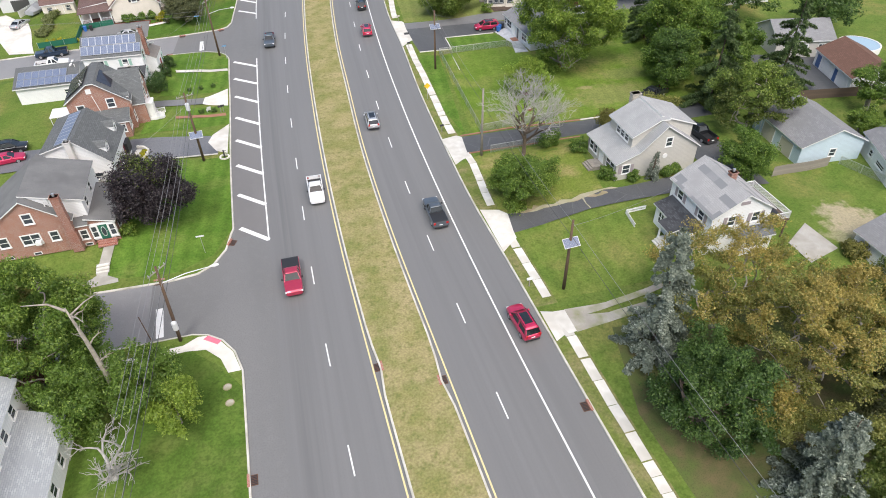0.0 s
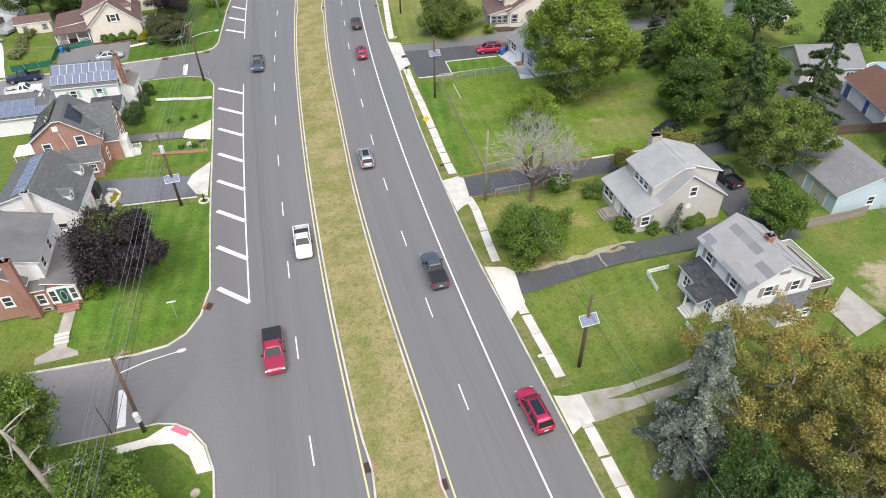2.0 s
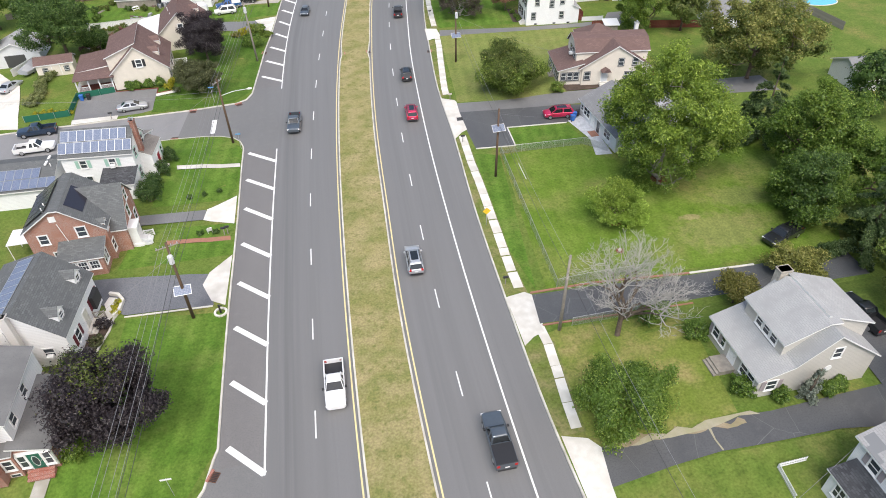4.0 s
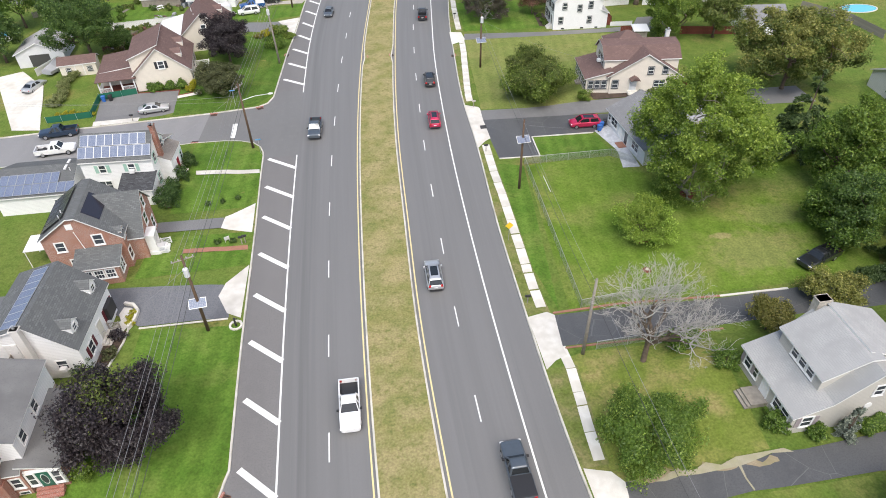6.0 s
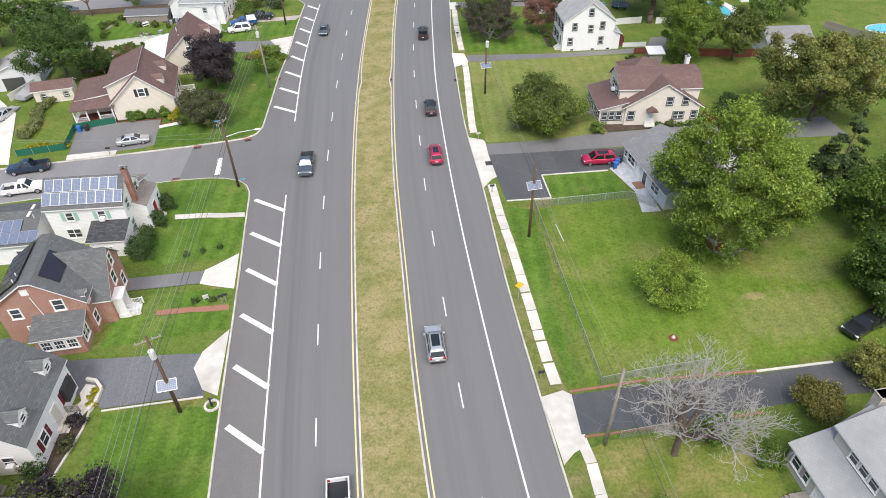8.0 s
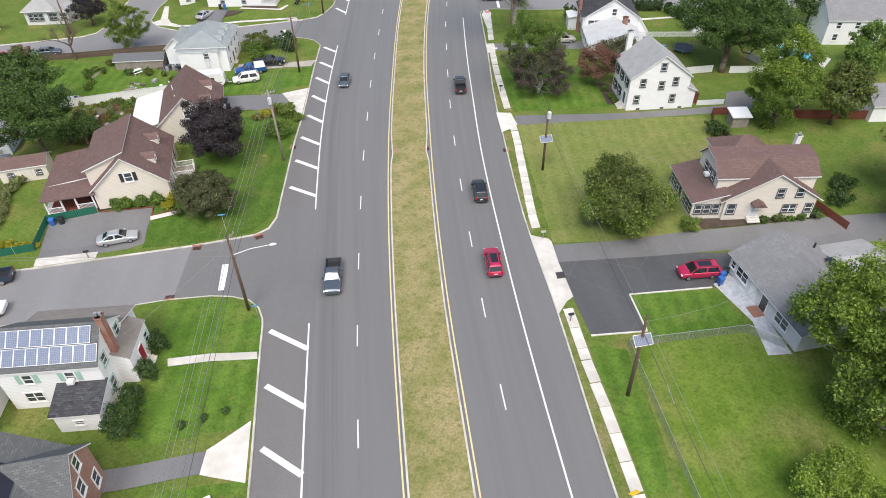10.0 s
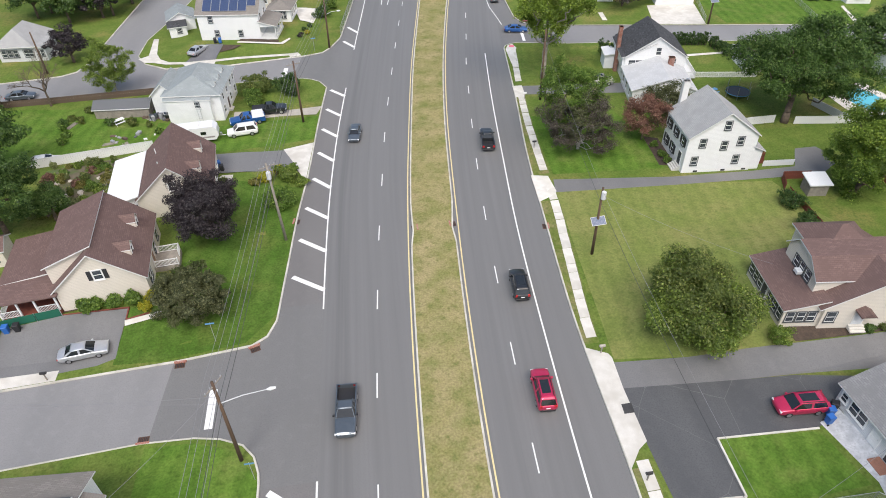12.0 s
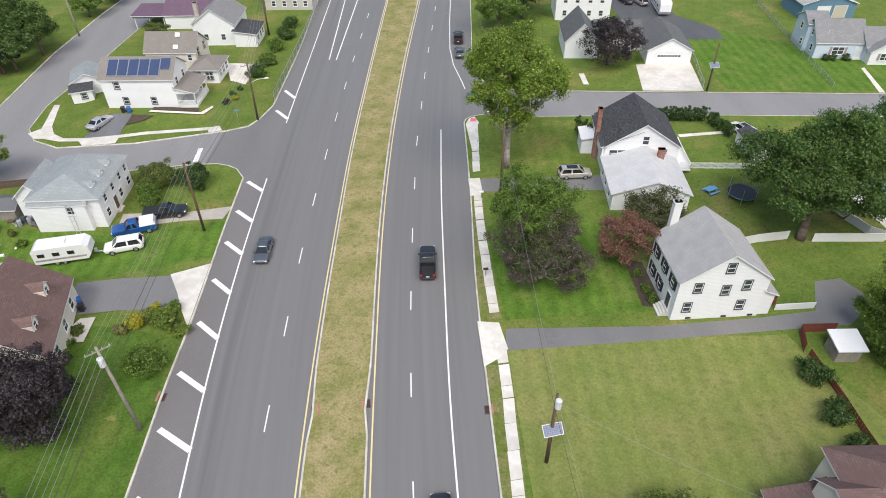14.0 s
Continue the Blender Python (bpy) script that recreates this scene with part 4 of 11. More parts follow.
patch("driveway", [(80, 92), (92, 88), (90, 74.6), (78, 76)], DRIVE, "grey asphalt yard", "driveway", D)
patch("driveway", [(-50, 134), (-45.5, 133.2), (-50, 150), (-56, 158), (-60, 156)], CONC, "pale concrete driveway", "driveway", D)
def slab_path(name, quads, label):
    """A path of separate concrete slabs."""
    t = thing(name, label, "pavement", 0, 0, 0, 0, kind="structure")
    for q in quads:
        g = Geo()
        cx, cy = sum(p[0] for p in q) / 4, sum(p[1] for p in q) / 4
        g.prism([(p[0] - cx, p[1] - cy) for p in q], -0.06, 0.0)
        ob = g.build("slab", CONC, t)
        ob.matrix_basis = pose(cx, cy, GZ + 0.03 + random.uniform(-0.006, 0.006), random.uniform(-0.6, 0.6), random.uniform(-0.6, 0.6), random.uniform(-1.6, 1.6))
    return t
SIDE_IN = smooth_line([(20, 22.5), (37, 22.1), (51, 21.75), (62, 21.5), (73.5, 22.2), (78.6, 21.75), (94, 22.1), (101, 22.4), (107, 22.55), (120, 23.2), (128, 23.25), (141.5, 24.9), (153, 26.55), (164.5, 27.6), (178, 29.0), (205, 33.4)])
for y0, y1 in ((-20, 38.2), (43, 52.5), (61, 72), (79.4, 114.6), (129, 154.5), (161, 185)):
    edge = along(KERB_E, y0, y1, 2.0, 0.19)
    patch("verge", edge + [(SIDE_IN(y) + 1.25, y) for x, y in edge[::-1]], VERGE, "worn yellow-green grass verge beside the kerb", "lawn", GZ + 0.009)
quads = []
y = -20.0
while y < 204:
    ln = random.choice((2.9, 2.9, 2.9, 1.5))
    a, b = y + 0.02, y + ln - random.choice((0.03, 0.05, 0.12, 0.22))
    w = 1.0 + (0.12 if y > 78 else 0.0)
    skip = (38.6 < y < 43) or (55.4 < y < 59.6) or (73.6 < y < 79) or (115 < y < 127) or (155.5 < y < 160) or (185.6 < y < 189.2)
    if not skip:
        quads.append([(SIDE_IN(a), a), (SIDE_IN(a) + w, a), (SIDE_IN(b) + w, b), (SIDE_IN(b), b)])
    y += ln
patch("patio", [(81.5, 176.5), (90.5, 179.5), (92, 170), (88, 166.4), (81.5, 167.5)], CONC, "pale concrete pool surround behind a fence", "patio", D)
slab_path("sidewalk", quads, "pale concrete sidewalk slabs along the verge")
def apron(pts, label="pale concrete driveway apron crossing the verge", mat=CONC):
    g = Geo()
    flat_region(g, pts, GZ + 0.034)
    return tagged(g.build("driveway_apron", mat), label, "pavement", kind="structure")
apron([(20.9, 42.3), (22.1, 41.9), (23.4, 41.8), (23.4, 38.7), (22.1, 38.6), (20.95, 38.0)])
apron([(20.35, 61.0), (22.6, 60.3), (23.4, 59.2), (22.9, 55.8), (22.8, 54.4), (21.8, 53.6), (20.5, 52.4)])
apron([(20.4, 79.2), (22.6, 79.6), (23.3, 79.0), (22.8, 74.5), (22.9, 73.4), (21.6, 72.9), (20.35, 71.9)])
apron([(22.75, 128.6), (24.9, 127.4), (25.1, 126.8), (24.8, 123.0), (24.7, 117.0), (23.7, 116.3), (22.3, 114.6)])
apron([(25.75, 160.9), (28.1, 160.3), (28.2, 156.4), (27.2, 155.4), (25.2, 154.4)])
apron([(30.0, 189.4), (31.7, 189.3), (31.4, 185.6), (29.6, 184.9)])
apron([(-9.85, 93.4), (-12.3, 90.6), (-12.9, 88.5), (-11.7, 85.6), (-10.15, 84.6)])
apron([(-9.9, 106.2), (-13.6, 103.6), (-13.9, 101.2), (-9.95, 99.8)])
apron([(-4.85, 175.9), (-9.4, 174.6), (-8.0, 171), (-7.2, 168.3), (-6.0, 165.2)])
apron([(-30.4, 133.3), (-37.4, 132.9), (-37.6, 134.5), (-30.4, 134.6)])
apron([(-24.0, 47.3), (-14.8, 47.8), (-13.4, 48.6), (-12.6, 48.5), (-11.2, 47.4), (-10.0, 45.6), (-9.3, 43.0), (-10.5, 43.0), (-11.2, 45.0), (-12.6, 46.6), (-14.5, 46.9), (-24.0, 46.4)], "pale new concrete corner sidewalk")
g = Geo()
flat_region(g, [(-12.9, 48.1), (-11.5, 47.0), (-11.1, 47.4), (-12.4, 48.5)], GZ + 0.045)
tagged(g.build("tactile_plate", TACTILE), "red tactile paving plate at the kerb ramp", "paving", kind="structure")
apron([(32.1, 197.5), (33.1, 197.5), (33.7, 203.5), (34.9, 205.8), (34.5, 208.0), (33.5, 207.5), (32.6, 205.6)], "pale concrete corner sidewalk")
for pts in ([(33.5, 206.4), (34.5, 206.2), (34.7, 207.2), (33.8, 207.6)], [(39.6, 219.6), (40.6, 218.8), (41.2, 219.4), (40.0, 220.4)]):
    g = Geo()
    flat_region(g, pts, GZ + 0.045)
    tagged(g.build("tactile_plate", TACTILE), "red tactile paving plate at the kerb ramp", "paving", kind="structure")
apron([(-9.4, 237.7), (-2.9, 236.6), (-4.9, 227.5), (-7.8, 229.3)], "pale concrete patio beside a garden")
apron([(-7.9, 212.0), (-9.1, 211.8), (-19.5, 212.0), (-24.1, 211.6), (-28.8, 211.4), (-32.5, 212.0), (-34.5, 213.8), (-35.6, 216.6), (-36.7, 224.7), (-37.7, 224.8), (-37.2, 218.0), (-37.1, 216.0), (-38.8, 214.6), (-37.2, 212.6), (-35.6, 212.3), (-33.0, 211.0), (-29.7, 210.5), (-28.8, 208.9), (-23.8, 208.9), (-23.6, 210.6), (-19.5, 211.0), (-9.6, 210.8), (-9.4, 210.0), (-7.2, 210.3)], "pale concrete sidewalk round the corner lot")
patch("mulch_bed", [(-23.0, 218.4), (-19.3, 217.6), (-20.6, 216.0), (-23.4, 214.7)], MULCH, "brown mulch bed beside a driveway", "bed", D + 0.004)
apron([(-9.9, 114.7), (-18.9, 115.7), (-18.7, 114.6), (-9.8, 113.7)], "narrow concrete garden walk")
patch("garden_walk", [(-10.3, 97.3), (-18, 97.6), (-18, 96.8), (-10.2, 96.4)], BRICK_PAVE, "narrow red brick garden walk", "path", D + 0.01)
apron([(-23.0, 88.3), (-22.1, 88.0), (-21.5, 87.0), (-21.7, 85.6), (-22.6, 83.9), (-23.6, 83.9), (-23.7, 85.2), (-22.9, 86.2), (-23.3, 87.2)], "pale concrete garden walk behind a low wall")
apron([(-23.4, 66.4), (-24.6, 66.4), (-24.7, 61.4), (-26.3, 60.4), (-26.2, 59.5), (-22.2, 59.7), (-22.3, 60.3), (-23.5, 61.2)], "concrete garden walk with steps", CONC_OLD)
for i in range(3):
    t = thing("garden_step", "low concrete step in a garden walk", "step", -24.1, 61.9 + i * 0.4, GZ + 0.02 + i * 0.12, 0, "garden steps")
    g = Geo(); g.bevel_box(-0.7, 0.7, -0.2, 0.2, 0.0, 0.14, 0.02); g.build("tread", CONC, t)
apron([(-25.3, 140.8), (-21.6, 141.7), (-21.2, 140.9), (-25.1, 139.9)], "short concrete garden walk")
apron([(-16.6, 164.9), (-16.3, 168.6), (-17.9, 168.8), (-19.8, 165.6)], "pale concrete garden walk by a drive")
apron([(65.5, 196.5), (74.5, 196.3), (74.5, 195.5), (65.5, 195.6)], "narrow concrete garden walk")
apron([(57.2, 221.5), (58.2, 221.4), (57.6, 216.6), (56.6, 216.8)], "narrow concrete garden walk")
patch("patio", [(41.0, 116.2), (43.6, 117.6), (44.2, 114), (43.9, 105.2), (41.4, 105.4), (42.3, 110)], PATIO, "speckled grey and white stone patio", "patio", D + 0.012)
patch("tar_patch", [(23.9, 121.2), (24.9, 121.2), (24.8, 120.1), (23.8, 120.1)], TAR, "dark tar patch in a concrete apron", "pavement", GZ + 0.042)

# ---------- houses ----------
def house(name, label, x, y, rot, group="houses along the highway"):
    return thing(name, label, "house", x, y, GZ, rot, group)

def wing(h, x0, x1, y0, y1, prof, axis, wall, roof, over=0.35, base=0.0, fnd=True, thick=0.16, ends=0.3):
    """A block whose roof follows prof: points (position across 0..1, height). axis: the way the ridge runs."""
    across = (y0, y1) if axis == 'x' else (x0, x1)
    lo, hi = (x0, x1) if axis == 'x' else (y0, y1)
    pts = [(across[0] + (across[1] - across[0]) * a, z) for a, z in prof]
    def P(s, a, z):
        return (s, a, z) if axis == 'x' else (a, s, z)
    outline = [(across[0], base), (across[1], base)] + pts[::-1]
    n = len(outline)
    g = Geo()
    vs = [P(lo, a, z) for a, z in outline] + [P(hi, a, z) for a, z in outline]
    fs = [tuple(range(n)), tuple(range(2 * n - 1, n - 1, -1))] + [(i, n + i, n + (i + 1) % n, (i + 1) % n) for i in range(n)]
    if axis == 'x':
        fs = [f[::-1] for f in fs]
    g.solid(vs, fs)
    ob = g.build("wall", wall, h)
    # roof slab with thickness, overhanging the walls
    q = [list(p) for p in pts]
    d0 = (Vector(q[0]) - Vector(q[1])).normalized()
    d1 = (Vector(q[-1]) - Vector(q[-2])).normalized()
    q[0] = [q[0][0] + d0.x * over, q[0][1] + d0.y * over]
    q[-1] = [q[-1][0] + d1.x * over, q[-1][1] + d1.y * over]
    up = [(a, z + thick) for a, z in q]
    low = [(a, z + 0.012) for a, z in q]
    g = Geo()
    l2, h2 = lo - ends, hi + ends
    def quad(p):
        g.face(p if axis == 'y' else p[::-1])
    for i in range(len(q) - 1):
        quad([P(l2, *up[i]), P(l2, *up[i + 1]), P(h2, *up[i + 1]), P(h2, *up[i])][::-1])
        quad([P(l2, *low[i]), P(h2, *low[i]), P(h2, *low[i + 1]), P(l2, *low[i + 1])][::-1])
    ro = g.build("roof", roof, h)
    # pale barge boards and gutters
    g = Geo()
    for i in range(len(q) - 1):
        for s in (l2, h2):
            quad([P(s, *low[i]), P(s, *low[i + 1]), P(s, *up[i + 1]), P(s, *up[i])])
    for k in (0, -1):
        quad([P(l2, *low[k]), P(h2, *low[k]), P(h2, *up[k]), P(l2, *up[k])])
    g.build("roof_trim", TRIM if wall is not GREY_S else TRIM, h)
    return ob

def hip(h, x0, x1, y0, y1, eave, ridge, wall, roof, over=0.4, inset=None, base=0.0):
    """A block under a hipped roof, its ridge along the longer side."""
    g = Geo()
    g.box(x0, x1, y0, y1, base, eave)
    g.build("wall", wall, h)
    X0, X1, Y0, Y1 = x0 - over, x1 + over, y0 - over, y1 + over
    ins = inset if inset is not None else min(X1 - X0, Y1 - Y0) / 2
    if X1 - X0 >= Y1 - Y0:
        a, b = (X0 + ins, (Y0 + Y1) / 2), (X1 - ins, (Y0 + Y1) / 2)
    else:
        a, b = ((X0 + X1) / 2, Y0 + ins), ((X0 + X1) / 2, Y1 - ins)
    e = eave + 0.02
    c = [(X0, Y0, e), (X1, Y0, e), (X1, Y1, e), (X0, Y1, e)]
    A, B = (*a, ridge), (*b, ridge)
    g = Geo()
    if X1 - X0 >= Y1 - Y0:
        fs = [[c[0], c[1], B, A], [c[2], c[3], A, B], [c[1], c[2], B], [c[3], c[0], A]]
    else:
        fs = [[c[0], c[1], A], [c[2], c[3], B], [c[1], c[2], B, A], [c[3], c[0], A, B]]
    for f in fs:
        g.face(f)
    g.face(c[::-1])
    g.build("roof", roof, h)
    g = Geo()
    for i in range(4):
        p, q = c[i], c[(i + 1) % 4]
        g.face([(p[0], p[1], e - 0.16), (q[0], q[1], e - 0.16), q, p])
    g.build("roof_trim", TRIM, h)

WIN = {}
def window(h, x, y, z, facing, w=0.95, ht=1.3, trim=TRIM, shut=None, double=False, grid=False):
    """A sash window on a wall: surround, meeting rail, pane; facing in degrees (0 is +x). z is the sill."""
    m = pose(x, y, z, 0, 0, facing + 90)
    key = (w, ht, trim.name, double, grid)
    if key not in WIN:
        g = Geo()
        t = 0.09
        g.box(-w / 2 - t, w / 2 + t, -0.07, 0.01, -t, 0)
        g.box(-w / 2 - t, w / 2 + t, -0.07, 0.01, ht, ht + t)
        g.box(-w / 2 - t, -w / 2, -0.07, 0.01, 0, ht)
        g.box(w / 2, w / 2 + t, -0.07, 0.01, 0, ht)
        g.box(-w / 2 - t - 0.03, w / 2 + t + 0.03, -0.12, 0.01, -t - 0.05, -t)
        f = Geo()
        f.box(-w / 2, w / 2, -0.055, 0.0, ht / 2 - 0.035, ht / 2 + 0.035)
        for sx in ((-0.045, 0.045),) if double else ():
            f.box(sx[0], sx[1], -0.06, 0.0, 0, ht)
        for e0, e1 in ((-w / 2, -w / 2 + 0.05), (w / 2 - 0.05, w / 2)):
            f.box(e0, e1, -0.05, 0.0, 0, ht)
        f.box(-w / 2, w / 2, -0.05, 0, 0, 0.05)
        f.box(-w / 2, w / 2, -0.05, 0, ht - 0.05, ht)
        if grid:
            for q in (-w / 6, w / 6):
                f.box(q - 0.015, q + 0.015, -0.045, 0.0, 0, ht)
        p = Geo()
        p.face([(-w / 2, -0.025, 0), (w / 2, -0.025, 0), (w / 2, -0.025, ht), (-w / 2, -0.025, ht)])
        a, b, c = g.build("window", trim, h), None, None
        b, c = f.build("sash", TRIM, a), p.build("pane", GLASS, a)
        WIN[key] = (a, b, c)
        a.matrix_basis = m
    else:
        a0, b0, c0 = WIN[key]
        a = shared(a0, "window", h, m)
        shared(b0, "sash", a, Matrix())
        shared(c0, "pane", a, Matrix())
    if shut:
        for s in (-1, 1):
            k2 = ("shutter", ht, shut.name)
            if k2 not in WIN:
                g = Geo()
                g.box(-0.22, 0.22, -0.06, 0.0, 0, ht)
                WIN[k2] = g.build("shutter", shut, a)
                WIN[k2].matrix_basis = pose(s * (w / 2 + 0.33), 0, 0)
            else:
                shared(WIN[k2], "shutter", a, pose(s * (w / 2 + 0.33), 0, 0))
    return a

def door(h, x, y, z, facing, w=0.95, ht=2.05, mat=TRIM, name="door"):
    m = pose(x, y, z, 0, 0, facing + 90)
    g = Geo()
    t = 0.1
    g.box(-w / 2 - t, -w / 2, -0.07, 0.01, 0, ht)
    g.box(w / 2, w / 2 + t, -0.07, 0.01, 0, ht)
    g.box(-w / 2 - t, w / 2 + t, -0.07, 0.01, ht, ht + t)
    a = g.build(name, TRIM, h)
    a.matrix_basis = m
    g = Geo()
    g.box(-w / 2, w / 2, -0.04, 0.0, 0, ht)
    k = 4 if ht < 2.3 and w < 1.6 else 5
    nx = 2 if w < 1.6 else 4
    for i in range(nx):
        for j in range(k):
            xa, xb = -w / 2 + w * (i + 0.14) / nx, -w / 2 + w * (i + 0.86) / nx
            g.box(xa, xb, -0.055, -0.04, ht * (j + 0.12) / k, ht * (j + 0.86) / k)
    g.build("door_leaf", mat, a)
    g = Geo()
    g.box(w / 2 - 0.13, w / 2 - 0.08, -0.11, -0.04, 1.0, 1.08)
    g.build("handle", STEEL, a)
    return a

def chimney(h, x, y, z0, z1, w=0.8, d=0.6, mat=CHIMB, pots=1):
    g = Geo()
    g.box(x - w / 2, x + w / 2, y - d / 2, y + d / 2, z0, z1)
    g.box(x - w / 2 - 0.07, x + w / 2 + 0.07, y - d / 2 - 0.07, y + d / 2 + 0.07, z1 - 0.12, z1)
    c = g.build("chimney", mat, h)
    for i in range(pots):
        g = Geo()
        px = x + (i - (pots - 1) / 2) * 0.35
        g.tube([(px, y, z1), (px, y, z1 + 0.3), (px, y, z1 + 0.34)], [0.13, 0.13, 0.16], 10)
        g.build("flue", STEEL, c)
    return c

def dormer(h, x, y, z, facing, w=1.6, ht=1.55, depth=2.6, wall=WHITE, roof=R_DARK):
    """A gabled dormer that runs back into the slope."""
    d = thing("dormer", "", "", x, y, z, facing + 90)
    for k in ("label", "category"):
        if k in d:
            del d[k]
    d.parent = h
    g = Geo()
    r = w * 0.42
    pts = [(-w / 2, 0), (w / 2, 0), (w / 2, ht), (0, ht + r), (-w / 2, ht)]
    n = 5
    vs = [(a, 0, b) for a, b in pts] + [(a, depth, b) for a, b in pts]
    g.solid(vs, [tuple(range(n)), tuple(range(2 * n - 1, n - 1, -1))] + [(i, n + i, n + (i + 1) % n, (i + 1) % n) for i in range(n)])
    g.build("dormer_wall", wall, d)
    g = Geo()
    for s in (-1, 1):
        e, t = (s * (w / 2 + 0.06), ht - 0.04), (0, ht + r + 0.04)
        q = [(e[0], -0.1, e[1]), (t[0], -0.1, t[1]), (t[0], depth + 0.3, t[1]), (e[0], depth + 0.3, e[1])]
        g.face(q if s < 0 else q[::-1])
        q2 = [(a, b, c - 0.1) for a, b, c in q]
        g.face(q2[::-1] if s < 0 else q2)
        g.face([q[0], q2[0], q2[1], q[1]], 1)
        g.face([q[0], q[3], q2[3], q2[0]], 1)
    g.build("dormer_roof", [roof, TRIM], d)
    window(d, 0, 0, 0.35, -90, 0.7, ht - 0.45)
    return d

def solar_array(h, o, u, v, nu, nv, w=1.0, ht=1.65, mat=SOLAR, gap=0.02, rim=STEEL):
    """Panels in rows on a slope: o a corner, u along, v up the slope (unit vectors)."""
    o, u, v = Vector(o), Vector(u).normalized(), Vector(v).normalized()
    nrm = u.cross(v)
    m = Matrix((u, v, nrm)).transposed().to_4x4()
    first = None
    for i in range(nu):
        for j in range(nv):
            p = o + u * i * (w + gap) + v * j * (ht + gap) + nrm * 0.27
            mm = Matrix.Translation(p) @ m
            if first is None:
                g = Geo()
                g.box(0.035, w - 0.035, 0.035, ht - 0.035, -0.03, 0.0, 1)
                g.box(0, 0.035, 0, ht, -0.04, 0.012)
                g.box(w - 0.035, w, 0, ht, -0.04, 0.012)
                g.box(0.035, w - 0.035, 0, 0.035, -0.04, 0.012)
                g.box(0.035, w - 0.035, ht - 0.035, ht, -0.04, 0.012)
                first = g.build("solar_panel", [rim, mat], h, "dark solar panel in a pale metal rim")
                first.matrix_basis = mm
            else:
                shared(first, "solar_panel", h, mm)

def steps(h, x, y, facing, w=1.4, n=3, rise=0.17, tread=0.28, mat=CONC, name="steps"):
    g = Geo()
    for i in range(n):
        g.box(-w / 2, w / 2, i * tread, n * tread, i * rise, (i + 1) * rise)
    ob = g.build(name, mat, h)
    ob.matrix_basis = pose(x, y, 0, 0, 0, facing + 90) @ pose(0, -n * tread, 0)
    return ob

def railing(h, pts, ht=0.9, z=0.0, mat=TRIM, name="railing", gap=0.14):
    """A post-and-baluster rail along points."""
    g = Geo()
    for a, b in zip(pts, pts[1:]):
        a, b = Vector((*a, z)), Vector((*b, z))
        ln = (b - a).length
        ang = math.atan2(b.y - a.y, b.x - a.x)
        tm = Matrix.Translation(a) @ Matrix.Rotation(ang, 4, 'Z')
        g.box(0, ln, -0.04, 0.04, ht - 0.06, ht, tm=tm)
        g.box(0, ln, -0.03, 0.03, 0.08, 0.14, tm=tm)
        for k in range(int(ln / gap) + 1):
            xk = min(k * gap, ln)
            g.box(xk - 0.02, xk + 0.02, -0.02, 0.02, 0.1, ht - 0.05, tm=tm)
        for xk in (0, ln):
            g.box(xk - 0.05, xk + 0.05, -0.05, 0.05, 0, ht + 0.08, tm=tm)
    return g.build(name, mat, h)

def slope_uv(p0, p1):
    d = Vector(p1) - Vector(p0)
    return d.normalized()

# --- white house with grey shingles at the south-west corner
h = house("white_house", "white two-storey house with pale blue-grey shingle roofs", -26.3, 35, 0)
wing(h, -8, 0, -6, 6.2, [(0, 6.4), (0.5, 9.0), (1, 6.4)], 'y', WHITE, R_BLUEGREY)
wing(h, 0.01, 2.7, -6, 4.4, [(0, 4.5), (1, 2.8)], 'y', WHITE, R_BLUEGREY)
for yy in (-4, -1.2, 1.6, 4):
    window(h, 0, yy, 4.75, 0, 0.9, 1.1, TRIM)
    window(h, 2.7, yy - 0.4, 0.9, 0, 0.9, 1.2, TRIM)
# --- brick house with chimney, green front door
h = house("brick_house", "red brick house with grey roof, white upper storey, green front door", -30.6, 71.1, 1)
wing(h, -5.7, 3.4, -4.6, 5.4, [(0, 3.8), (0.56, 7.25), (1, 4.1)], 'y', BRICK, R_ASH, over=0.3, ends=0.25)
wing(h, -0.55, 5.0, -3.6, 4.6, [(0, 7.3), (1, 5.75)], 'y', WHITE, R_ASH, base=3.0, over=0.3, ends=0.2)
wing(h, 3.42, 4.75, -4.5, -3.0, [(0, 3.0), (1, 3.75)], 'x', BRICK, R_ASH, over=0.25, ends=0.1)
wing(h, 4.77, 7.5, -4.2, 3.2, [(0, 3.5), (1, 2.75)], 'y', BRICK, R_ASH, over=0.25)
g = Geo(); g.box(2.5, 3.6, -5.25, -4.62, 0, 2.6); g.box(2.62, 3.5, -5.2, -4.62, 2.6, 4.6); g.build("chimney_breast", CHIMB, h)
chimney(h, 3.05, -4.9, 4.6, 7.5, 0.85, 0.65, CHIMB)
g = Geo(); g.tube([(2.2, -4.7, 4.9), (3.4, -4.75, 4.3), (3.45, -4.75, 0.4)], 0.05, 6); g.build("downpipe", TRIM, h)
window(h, -0.6, -4.6, 4.4, -90, 0.95, 1.25)
window(h, -1.2, -4.6, 1.7, -90, 1.9, 1.25, TRIM, None, True)
g = Geo(); g.bevel_box(-0.85, -0.25, -5.15, -4.6, 1.7, 2.15, 0.03); g.build("window_air_conditioner", TRIM, h)
window(h, 1.2, -4.6, 1.7, -90, 0.85, 1.2)
window(h, -4.0, -4.6, 1.8, -90, 0.95, 1.25)
window(h, 4.1, -4.5, 1.1, -90, 0.75, 1.2)
